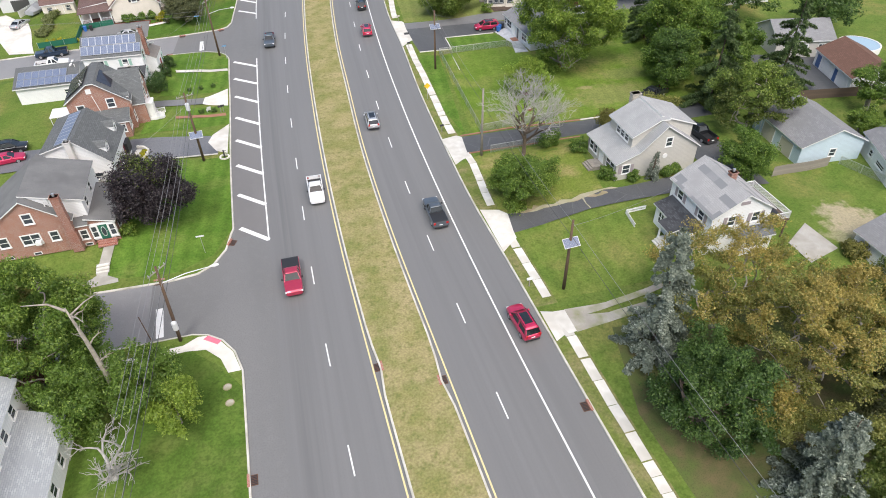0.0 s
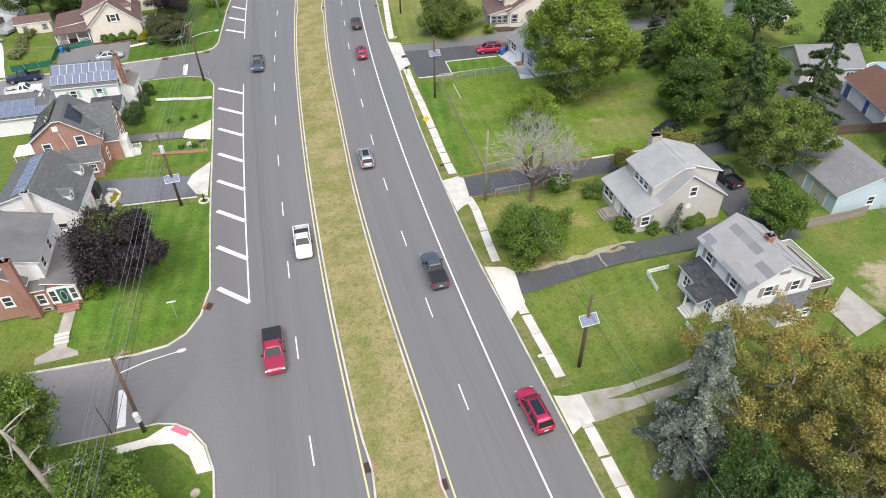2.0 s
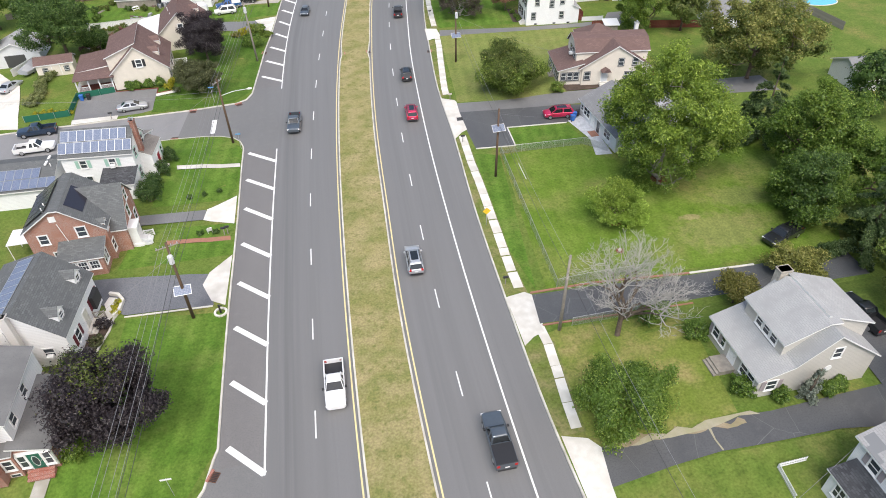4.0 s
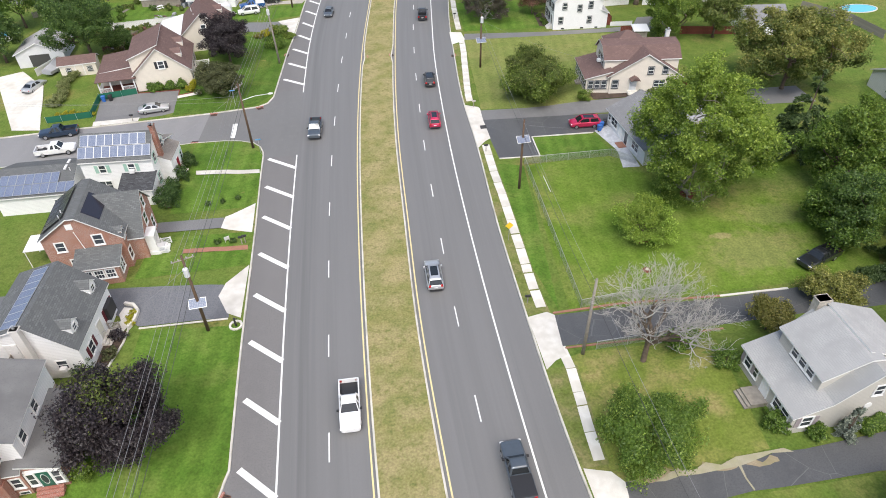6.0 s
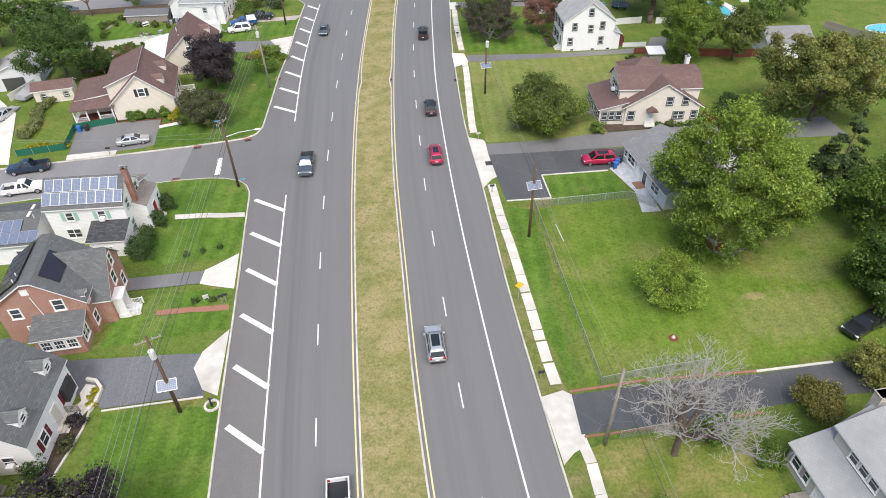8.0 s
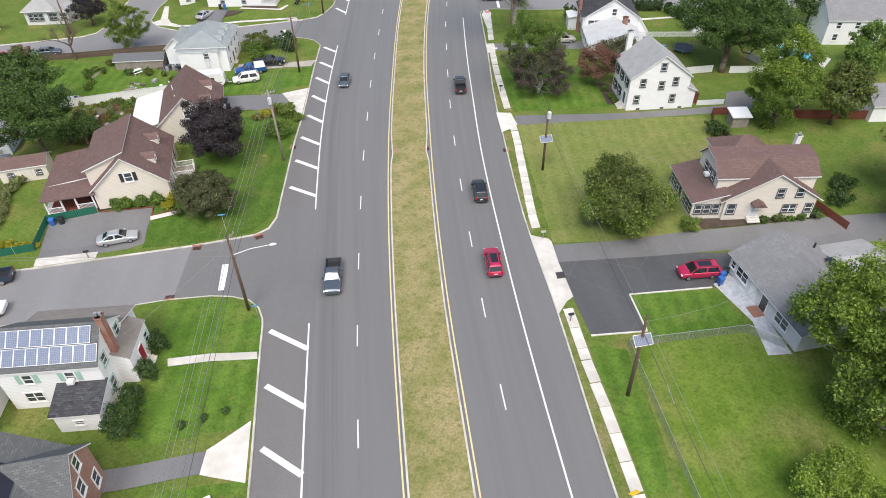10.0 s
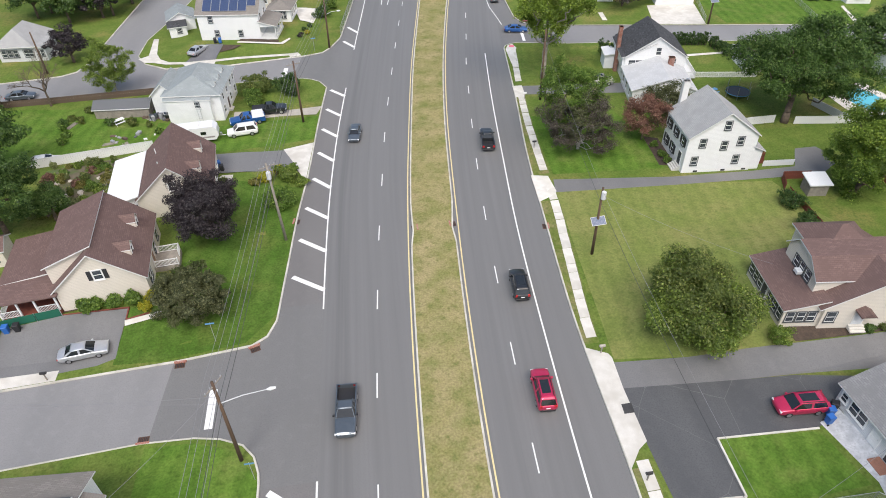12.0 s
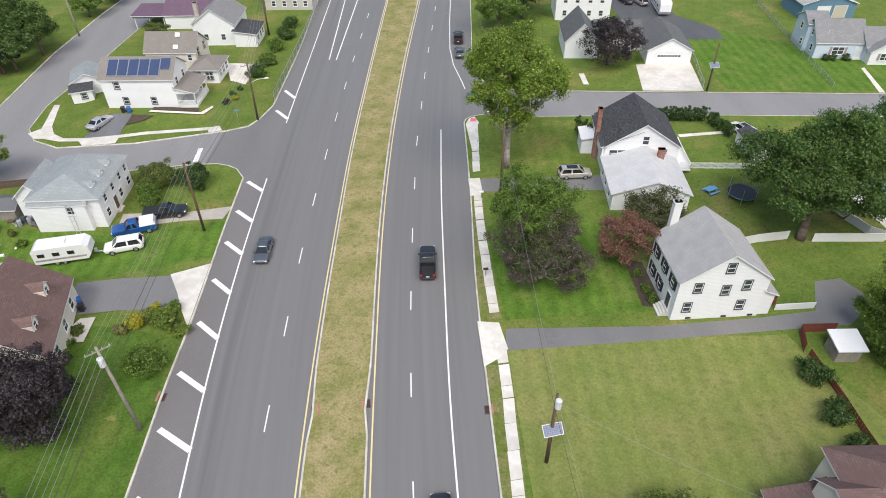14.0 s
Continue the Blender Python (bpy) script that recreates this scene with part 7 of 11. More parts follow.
def crown_points(rng, rx, ry, rz, zc, leaves, clumps, puff=0.3, hollow=0.45, bottom=-0.75, fill=0.3):
    """Leaf places in puffs, mostly near an uneven outline."""
    d = rng.normal(size=(clumps, 3))
    d /= np.linalg.norm(d, axis=1, keepdims=True)
    d[:, 2] = np.where(d[:, 2] < bottom, -d[:, 2], d[:, 2])
    wob = rng.uniform(0.86, 1.12, clumps) + 0.15 * np.sin(d[:, 0] * 5.1 + rng.uniform(0, 6)) + 0.14 * np.sin(d[:, 1] * 6.3 + d[:, 2] * 4 + rng.uniform(0, 6))
    rad = (hollow + (1 - hollow) * rng.uniform(0, 1, clumps) ** 0.5) * wob
    c = d * rad[:, None] * np.array([rx, ry, rz]) * 0.95
    pr = puff * min(rx, ry, rz) * rng.uniform(0.65, 1.35, clumps)
    k = rng.integers(0, clumps, leaves)
    e = rng.normal(size=(leaves, 3))
    e /= np.linalg.norm(e, axis=1, keepdims=True)
    rr = rng.uniform(0, 1, leaves) ** 0.4
    p = c[k] + e * (rr * pr[k])[:, None] * np.array([1.15, 1.15, 0.8])
    nrm = e * 1.0 + d[k] * 0.35 + np.array([0, 0, 0.45]) + rng.normal(size=(leaves, 3)) * 0.3
    # the rest of the leaves fill the crown between the puffs
    m = int(leaves * fill)
    f = rng.normal(size=(m, 3))
    f /= np.linalg.norm(f, axis=1, keepdims=True)
    f[:, 2] = np.where(f[:, 2] < bottom, -f[:, 2], f[:, 2])
    lump = 0.8 + 0.13 * np.sin(f[:, 0] * 9 + 1.3) * np.sin(f[:, 1] * 8) + 0.07 * np.sin(f[:, 2] * 11 + f[:, 0] * 6)
    p[:m] = f * (lump * rng.uniform(0.55, 1.0, m) ** 0.5)[:, None] * np.array([rx, ry, rz])
    nrm[:m] = f * 0.8 + np.array([0, 0, 0.5]) + rng.normal(size=(m, 3)) * 0.4
    p[:, 2] += zc
    return p, nrm, c + np.array([0, 0, zc])

def limbs(g, rng, base_r, h_fork, targets, lean=(0, 0), n=9, sides=7, trunk_pts=None):
    top = Vector((lean[0], lean[1], h_fork))
    g.tube([(0, 0, -0.1), (lean[0] * 0.35, lean[1] * 0.35, h_fork * 0.45), top], [base_r * 1.25, base_r, base_r * 0.8], sides)
    idx = rng.choice(len(targets), min(n, len(targets)), replace=False)
    for i in idx:
        t = Vector(targets[i])
        mid = top.lerp(t, 0.5) + Vector((0, 0, 0.12 * (t - top).length))
        g.tube([top - Vector((0, 0, 0.25)), mid, t], [base_r * 0.55, base_r * 0.3, base_r * 0.08], 5, caps=False)

TREES = 0
def tree(x, y, r, height, mat, label, name="tree", leaves=7000, size=0.3, trunk=0.25, clear=0.25, ry=None, lean=(0, 0), bark=None, rz=None, mulch=False, clumps=None, puff=0.3, hollow=0.5, category="tree", seed=None, fill=0.3):
    """A broad-leaved tree: clear trunk, forking limbs, crown of leaf sprays."""
    global TREES
    if 50 < y < 195 and -45 < x < 72 and fill < 0.39 and name == "tree" and not ry and not rz:
        return airy_tree(x, y, r, height, mat, label, int(leaves * 2.1), size * 0.66, trunk * 0.85, clear, int(80 + 3.6 * r * r), lean, bark or BARK, None, 0.5 + 0.1 * r, 0.65, TREES, 0.35, 0.5, mulch)
    TREES += 1
    rng = np.random.default_rng(seed or (100 + TREES))
    e = thing(name, label, category, x, y, GZ, float(rng.uniform(0, 360)) if ry is None else 0, "garden trees")
    zb = height * clear
    rz = rz or (height - zb) / 2
    zc = height - rz
    if y < 62:
        leaves, size = int(leaves * 3.2), size * 0.52
    elif y > 205 or x > 74 or x < -47:
        leaves, size = int(leaves * 1.2), size * 0.85
    else:
        leaves, size = int(leaves * 2.3), size * 0.64
    p, nrm, cl = crown_points(rng, r, ry or r, rz, zc, leaves, int((clumps or max(18, int(26 * (r / 3.5)))) * 1.5), puff * 0.88, hollow, fill=fill * 0.7)
    p[:, 0] += lean[0]
    p[:, 1] += lean[1]
    cl = cl + np.array([lean[0], lean[1], 0])
    g = Geo()
    limbs(g, rng, trunk, max(zb * 1.1, height * 0.22), cl, (lean[0] * 0.5, lean[1] * 0.5), 10)
    g.build("trunk", bark or BARK, e, smooth=True)
    quads_mesh("crown", p, nrm, size, mat, e, rng)
    if mulch:
        g = Geo()
        g.tube([(0, 0, 0), (0, 0, 0.05)], [1.1, 1.0], 20)
        g.build("mulch_ring", MULCH_R, e)
    return e

def airy_tree(x, y, r, height, mat, label, leaves=20000, size=0.16, trunk=0.35, clear=0.25, ends=200, lean=(0, 0), bark=None, tip=None, spray=0.55, flat=0.6, seed=1, rise=0.35, share=0.5, mulch=False):
    """A loose tree: limbs branch towards twig ends scattered through the crown, with leaf sprays along the outer twigs."""
    global TREES
    TREES += 1
    rng = np.random.default_rng(700 + seed)
    e = thing("tree", label, "tree", x, y, GZ, 0, "garden trees")
    zb = height * clear
    rz = (height - zb) / 2
    mid = np.array([lean[0], lean[1], zb + rz])
    d = rng.normal(size=(ends * 2, 3))
    d /= np.linalg.norm(d, axis=1, keepdims=True)
    wob = 0.86 + 0.16 * np.sin(d[:, 0] * 4.3 + seed) + 0.14 * np.sin(d[:, 1] * 5.1 + d[:, 2] * 3 + 2 * seed)
    p = d * (rng.uniform(0.1, 1, ends * 2) ** 0.42 * wob)[:, None] * np.array([r, r, rz]) * 1.05 + mid
    w = max(1.0, 8.5 / r)
    gap = np.sin(p[:, 0] * 1.05 * w + seed) * np.sin(p[:, 1] * 0.95 * w + 2.1 * seed) + 0.5 * np.sin(p[:, 2] * 1.4 * w)
    p = p[np.argsort(-gap)[:int(ends * 1.7)]]
    p = p[rng.permutation(len(p))[:ends]]
    fork = np.array([lean[0] * 0.4, lean[1] * 0.4, zb])
    p = p[np.argsort(np.linalg.norm(p - fork, axis=1))]
    nodes = [fork * np.array([0.3, 0.3, 0.5]), fork, fork * 0.5 + (mid + np.array([0, 0, rz * 0.2])) * 0.5]
    up = [-1, 0, 1]
    for q in p:
        have = np.array(nodes)
        v = q - have
        cost = np.linalg.norm(v, axis=1) + rise * np.maximum(0, -v[:, 2]) + 0.12 * np.linalg.norm(have - fork, axis=1)
        cost[0] = 1e9
        j = int(np.argmin(cost))
        k = q
        if np.linalg.norm(v[j]) > 1.6:
            nodes.append(nodes[j] + v[j] * 0.5 + rng.normal(size=3) * 0.16 + np.array([0, 0, 0.12]))
            up.append(j)
            j = len(nodes) - 1
        nodes.append(k)
        up.append(j)
    load = [1] * len(nodes)
    for i in range(len(nodes) - 1, 0, -1):
        load[up[i]] += load[i]
    rad = [max(0.016, trunk * (v / load[0]) ** 0.52) for v in load]
    g = Geo()
    g.tube([(0, 0, -0.1), tuple(nodes[0])], [trunk * 1.3, trunk], 8)
    for i in range(1, len(nodes)):
        a, b = nodes[up[i]], nodes[i]
        ra = min(rad[up[i]], rad[i] * 1.35)
        g.tube([tuple(a), tuple((a + b) / 2 + rng.normal(size=3) * 0.05), tuple(b)], [ra, rad[i] * 1.1, rad[i] * 0.8], 6 if rad[i] > 0.06 else 4, caps=False)
    g.build("trunk", bark or BARK_LIGHT, e, smooth=True)
    if mulch:
        g = Geo()
        g.tube([(0, 0, 0), (0, 0, 0.05)], [1.1, 1.0], 20)
        g.build("mulch_ring", MULCH_R, e)
    outer = np.array([i for i in range(3, len(nodes)) if load[i] < 7])
    k = outer[rng.integers(0, len(outer), leaves)]
    N = np.array(nodes)
    U = np.array(up)
    s = rng.uniform(0.25, 1.12, (leaves, 1))
    off = rng.normal(size=(leaves, 3))
    off /= np.maximum(np.linalg.norm(off, axis=1, keepdims=True), 1e-6)
    wide = spray * (0.6 + 0.8 * ((k * 7919) % 97) / 97.0)
    c = N[U[k]] * (1 - s) + N[k] * s + off * (wide * rng.uniform(0, 1, leaves) ** 0.5)[:, None] * np.array([1, 1, flat])
    nrm = off * 0.6 + np.array([0, 0, 0.6]) + rng.normal(size=(leaves, 3)) * 0.4
    if tip is None:
        quads_mesh("crown", c, nrm, size, mat, e, rng)
        return e
    # leaves higher in the crown, unevenly, take the tip material
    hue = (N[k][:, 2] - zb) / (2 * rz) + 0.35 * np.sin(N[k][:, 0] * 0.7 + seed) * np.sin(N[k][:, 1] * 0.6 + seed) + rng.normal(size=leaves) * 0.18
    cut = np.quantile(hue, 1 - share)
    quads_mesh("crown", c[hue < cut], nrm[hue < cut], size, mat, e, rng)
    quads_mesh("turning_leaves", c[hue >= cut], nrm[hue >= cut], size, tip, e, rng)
    return e

def conifer(x, y, r, height, mat, label, leaves=6000, size=0.34, clear=0.06, trunk=0.22, name="conifer", ragged=False):
    """A spruce or cedar: whorls of drooping boughs on one stem."""
    global TREES
    TREES += 1
    rng = np.random.default_rng(500 + TREES)
    e = thing(name, label, "tree", x, y, GZ, 0, "garden trees")
    g = Geo()
    g.tube([(0, 0, -0.1), (0, 0, height * 0.5), (0, 0, height * 0.97)], [trunk, trunk * 0.6, 0.03], 7)
    g.build("trunk", BARK, e, smooth=True)
    leaves, size = int(leaves * 1.6), size * 0.62
    boughs = max(40, int(height * (6 if r > 2 and not ragged else 7)))
    f = rng.uniform(0, 1, boughs) ** 1.25
    ang = rng.uniform(0, 2 * math.pi, boughs)
    ln = r * (1 - f) ** 0.85 * rng.uniform(0.75, 1.12, boughs) + 0.15
    if ragged:
        ln = r * (1 - f) ** 0.6 * rng.uniform(0.5, 1.15, boughs) + 0.3
    spread = 0.12
    if r > 2 and not ragged:
        tiers = int(height * 1.25)
        f = (np.floor(f * tiers) + rng.uniform(0.3, 0.7, boughs)) / tiers
        ln = r * (1 - f) ** 0.8 * rng.uniform(0.7, 1.15, boughs) + 0.2
        spread = 0.105
    k = rng.choice(boughs, leaves, p=(ln + 0.3) / (ln + 0.3).sum())
    s = rng.uniform(0.1, 1, leaves) ** 0.6
    w = rng.normal(size=leaves) * spread * (ln[k] * 0.6 + 0.4) * (1.15 - s * 0.7)
    z0 = height * (clear + (1 - clear) * f)
    px = np.cos(ang[k]) * ln[k] * s - np.sin(ang[k]) * w
    py = np.sin(ang[k]) * ln[k] * s + np.cos(ang[k]) * w
    pz = z0[k] - 0.28 * ln[k] * s ** 1.5 + rng.normal(size=leaves) * 0.12
    nrm = np.stack([np.cos(ang[k]) * 0.4, np.sin(ang[k]) * 0.4, np.ones(leaves)], 1) + rng.normal(size=(leaves, 3)) * 0.4
    quads_mesh("crown", np.stack([px, py, np.maximum(pz, 0.05)], 1), nrm, size, mat, e, rng, 1.9)
    return e

def shrub(x, y, r, height, mat, label, leaves=900, size=0.16, name="shrub", group="garden shrubs", puff=0.4):
    global TREES
    TREES += 1
    rng = np.random.default_rng(900 + TREES)
    e = thing(name, label, "shrub", x, y, GZ, 0, group)
    p, nrm, cl = crown_points(rng, r, r, height / 2, height / 2, leaves, max(10, int(14 * r)), puff, 0.5, -0.9)
    p[:, 2] = np.maximum(p[:, 2], 0.03)
    quads_mesh("foliage", p, nrm, size, mat, e, rng)
    g = Geo()
    for i in range(5):
        t = cl[i % len(cl)]
        g.tube([(0, 0, -0.02), (t[0] * 0.4, t[1] * 0.4, t[2] * 0.5), tuple(t)], [0.05, 0.035, 0.01], 5, caps=False)
    g.build("stem", BARK, e)
    return e

def bare_tree(x, y, height, spread, label, mat, seed=3, depth=6, trunk=0.28, fork=5, lean=(0.0, 0.0), stem=None):
    """A leafless tree: limbs fork again and again into fine twigs."""
    rng = random.Random(seed)
    e = thing("bare_tree", label, "tree", x, y, GZ, 0, "garden trees")
    g, tw = Geo(), Geo()
    def grow(p, d, ln, r, k):
        bend = Vector((rng.uniform(-1, 1), rng.uniform(-1, 1), rng.uniform(-0.5, 0.8))) * 0.16
        mid = p + d * ln * 0.5 + bend * ln
        q = p + d * ln
        (g if k > depth - 3 else tw).tube([p, mid, q], [r, r * 0.85, r * 0.68], 6 if k > 3 else 4 if k > 1 else 3, caps=False)
        if k == 0:
            return
        for i in range(fork if k == depth else rng.choice((2, 3, 3))):
            a = Vector((rng.uniform(-1, 1), rng.uniform(-1, 1), rng.uniform(-0.35, 0.75)))
            nd = (d * 0.75 + a * (0.75 if k < depth else 0.95) * spread).normalized()
            grow(q if rng.random() < 0.75 else mid, nd, ln * rng.uniform(0.62, 0.86), max(r * 0.6, 0.014), k - 1)
    grow(Vector((0, 0, -0.1)), Vector((lean[0], lean[1], 1)).normalized(), height * 0.27, trunk, depth)
    g.build("trunk", stem or mat, e, smooth=True)
    tw.build("twig_crown", mat, e, smooth=True)
    return e

# foreground, south-east
airy_tree(39.4, 26.6, 8.2, 13.0, L_ORANGE, "tall loose tree with pale limbs, turning orange", leaves=44000, size=0.145, trunk=0.34, ends=420, tip=L_RUST, seed=3, clear=0.12, share=0.28, spray=0.75, flat=0.45)
airy_tree(36.4, 35.4, 6.8, 12.8, L_ORANGE, "loose tree with pale limbs turning orange and brown", leaves=27000, size=0.14, trunk=0.26, ends=300, tip=L_RUST, seed=5, clear=0.16, share=0.32, spray=0.75, flat=0.45)
airy_tree(33.0, 23.4, 3.2, 6.4, L_ORANGE, "small tree with olive leaves turning orange", leaves=11000, size=0.155, trunk=0.13, ends=90, tip=L_RUST, seed=7, clear=0.15, share=0.3, spray=0.65)
airy_tree(46.4, 30.0, 5.2, 10.0, L_ORANGE, "loose orange tree behind a larger one", leaves=18000, size=0.15, trunk=0.22, ends=170, tip=L_RUST, seed=9, share=0.5, spray=0.8, flat=0.45)
airy_tree(45.0, 21.0, 5.6, 9.0, L_BRONZE, "tree with olive and bronze autumn leaves", leaves=20000, size=0.18, ends=140, seed=11, spray=0.8)
airy_tree(29.0, 25.8, 5.3, 9.4, L_HEDGE, "dense dark green leafy tree", leaves=44000, size=0.17, clear=0.03, ends=260, spray=0.75, bark=BARK, seed=13, tip=L_DARK, share=0.5)
conifer(29.0, 34.2, 3.6, 15.0, L_BLUE, "tall silvery blue spruce", 17000, 0.3, ragged=True)
conifer(33.4, 17.4, 3.4, 10.5, L_BLUE, "silvery blue spruce in grass", 11000, 0.3, ragged=True)
tree(39.5, 14.0, 5.0, 8.0, L_OLIVE, "olive green tree beside a lawn", leaves=6000, size=0.34)
tree(53.0, 28.0, 6.0, 9.0, L_OLIVE, "olive green tree beside a lawn", leaves=6000, size=0.34)
shrub(57.6, 40.2, 1.5, 1.9, L_YELLOW, "arching pale yellow-green ornamental grass clump", 1500, 0.2, "grass_clump")
airy_tree(84.5, 68.5, 3.6, 8.0, L_GREEN, "green tree beside a garage", leaves=9000, size=0.22, ends=60, spray=0.9, seed=31)
airy_tree(78.0, 61.0, 3.2, 4.6, L_BRIGHT, "bright green bushy tree by a fence", leaves=9000, size=0.2, clear=0.05, ends=60, spray=0.8, seed=33)
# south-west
airy_tree(-24.4, 44.2, 5.4, 14.5, L_GREEN, "tall green street tree with lumpy crown, brighter green higher up", leaves=50000, size=0.17, trunk=0.3, clear=0.06, lean=(0.0, 2.0), ends=230, spray=0.95, flat=0.75, tip=L_BRIGHT, share=0.4, seed=15)
def dead_stem(x, y, height, seed):
    """A standing dead trunk with a few broken side limbs."""
    rr = random.Random(seed)
    e = thing("dead_tree", "tall grey dead tree stem with broken limbs", "tree", x, y, GZ, 0, "garden trees")
    g = Geo()
    g.tube([(0, 0, -0.1), (0.1, 0.05, height * 0.4), (-0.1, 0.2, height * 0.75), (-0.35, 0.3, height)], [0.3, 0.24, 0.16, 0.07], 8)
    g.build("trunk", BARK_LIGHT, e, smooth=True)
    for i in range(11):
        z = height * rr.uniform(0.35, 0.98)
        a, ln = rr.uniform(0, 6.28), rr.uniform(0.8, 2.4)
        g = Geo()
        p, q = Vector((-0.1, 0.15, z)), Vector((math.cos(a) * ln, math.sin(a) * ln, z + rr.uniform(0.1, 1.0)))
        g.tube([p, p.lerp(q, 0.5) + Vector((0, 0, 0.15)), q], [0.09, 0.06, 0.02], 5, caps=False)
        for k in range(3):
            m = p.lerp(q, rr.uniform(0.4, 0.95))
            g.tube([m, m + Vector((rr.uniform(-0.7, 0.7), rr.uniform(-0.7, 0.7), rr.uniform(0, 0.6)))], [0.03, 0.01], 4, caps=False)
        g.build("bough", BARK_LIGHT, e, smooth=True)
    g = Geo()
    g.tube([(-0.35, 0.3, height - 0.3), (-1.6, 0.8, height + 0.3), (-3.4, 0.9, height + 0.5)], [0.13, 0.09, 0.03], 6, caps=False)
    g.build("bough", BARK_LIGHT, e, smooth=True)
dead_stem(-19.6, 41.2, 12.8, 4)
airy_tree(-22.4, 41.0, 3.6, 7.6, L_GREEN, "dense lower green tree beside a dead stem", leaves=20000, size=0.165, trunk=0.16, clear=0.03, ends=110, bark=BARK, spray=0.85, flat=0.75, seed=95)
airy_tree(-30.0, 52.0, 3.4, 10.0, L_YELLOW, "tree with green and yellowing leaves", leaves=15000, size=0.18, ends=70, spray=0.8, tip=L_ORANGE, seed=17)
airy_tree(-14.6, 38.4, 2.8, 5.2, L_LIME, "small bright green tree", leaves=14000, size=0.16, trunk=0.12, clear=0.12, ends=60, spray=0.75, seed=19)
airy_tree(-17.0, 41.2, 3.7, 6.6, L_GREEN, "small green tree beneath power lines", leaves=20000, size=0.17, trunk=0.15, clear=0.12, ends=80, spray=0.85, seed=21)
bare_tree(-19.6, 34.2, 7.0, 1.0, "grey leafless tree with broken branches", BARK_PALE, 8, 5, 0.3)
tree(-27.2, 46.4, 2.8, 5.0, L_WINE, "dark red japanese maple tree", leaves=3200, size=0.24, trunk=0.12)
airy_tree(-18.7, 69.6, 4.7, 9.0, L_MAROON, "dense dark copper beech tree with near-black leaves", leaves=36000, size=0.17, trunk=0.3, clear=0.04, ends=230, bark=BARK, spray=0.95, flat=0.85, seed=61, tip=L_OLIVE, share=0.04)
shrub(-21.9, 67.4, 1.0, 1.7, L_BRIGHT, "bright green rounded shrub", 700)
shrub(-24.7, 79.0, 1.1, 1.9, L_HEDGE, "clipped dark green shrub beside a house", 700)
shrub(-22.6, 83.6, 0.9, 1.2, L_MAROON, "low maroon shrub beside a walk", 500)
shrub(-22.8, 81.3, 0.9, 1.0, L_BRONZE, "low bronze shrub beside a walk", 500)
for yy in (85.6, 86.4, 87.2):
    shrub(-21.8, yy, 0.5, 0.6, FLOWER, "low yellow-green shrub in a walled bed", 350, 0.14)
# white solar house front hedges
for xx, yy, r, hh in ((-19.9, 117.6, 1.15, 2.2), (-20.2, 113.9, 1.1, 2.1), (-21.2, 111.2, 1.15, 2.2), (-21.6, 108.7, 1.75, 2.7), (-21.3, 107.2, 1.6, 2.4)):
    shrub(xx, yy, r, hh, L_HEDGE, "dark green clipped round bush by the house front", 1500, 0.14, "bush", "clipped bushes")
for xx, yy in ((-16.2, 106.8), (-14.2, 107.2), (-12.3, 107.6), (-12.0, 98.1), (-14.0, 98.2)):
    shrub(xx, yy, 0.45, 0.6, L_DARK, "small dark shrub in the lawn", 260, 0.12)
for i in range(5):
    shrub(-37.5 + i * 1.1, 120.6, 0.6, 0.8, L_GREEN, "low green shrub along the street", 350, 0.14)
patch("bare_ground", [(-43.6, 174.6), (-33, 176.6), (-32.4, 165.5), (-38.8, 162.4), (-42.8, 164.2)], surface("garden_soil", (0.16, 0.13, 0.09), (0.11, 0.1, 0.06), 0.95, scale=1.0, fine=6, bump=0.4, c=(0.08, 0.13, 0.03), cscale=0.6), "planted soil and stones of a crowded garden", "earth", GZ + 0.01)
rk = random.Random(31)
for i in range(26):
    e = thing("garden_rock", "weathered grey rock in a planted garden", "rock", rk.uniform(-42, -33), rk.uniform(163.5, 173), GZ, rk.uniform(0, 180), "garden rocks")
    r = rk.uniform(0.25, 0.6)
    g = Geo()
    ring = [(math.cos(k * 0.9) * r * rk.uniform(0.8, 1.2), math.sin(k * 0.9) * r * rk.uniform(0.8, 1.2)) for k in range(7)]
    g.solid([(a, b, -0.05) for a, b in ring] + [(a * 0.7, b * 0.7, r * 0.6) for a, b in ring], [tuple(range(6, -1, -1)), tuple(range(7, 14))] + [(k, (k + 1) % 7, 7 + (k + 1) % 7, 7 + k) for k in range(7)])
    g.build("rock", STONE, e)
# beige capes
tree(-17.9, 140.7, 3.9, 5.4, L_BRONZE, "dense round tree with bronze-green leaves", leaves=11000, size=0.26, trunk=0.16, clear=0.06, puff=0.26, fill=0.5, clumps=50)
tree(-17.6, 154.4, 4.2, 8.4, L_MAROON, "dark maroon leaved front garden tree", leaves=13000, size=0.27, trunk=0.2, clear=0.12, puff=0.28, fill=0.45, clumps=50)
for i, (xx, yy) in enumerate(((-29.9, 143.7), (-28.8, 143.8), (-26.9, 143.9), (-24.9, 144.0))):
    shrub(xx, yy, 0.95, 1.5, L_GREEN, "leafy green shrub under the house wall", 900, 0.24)
for xx, yy in ((-23.2, 142.3), (-23.1, 143.4), (-22.9, 144.6)):
    shrub(xx, yy, 0.65, 1.2, FLOWER, "upright yellow-green shrub by a walk", 500, 0.14)
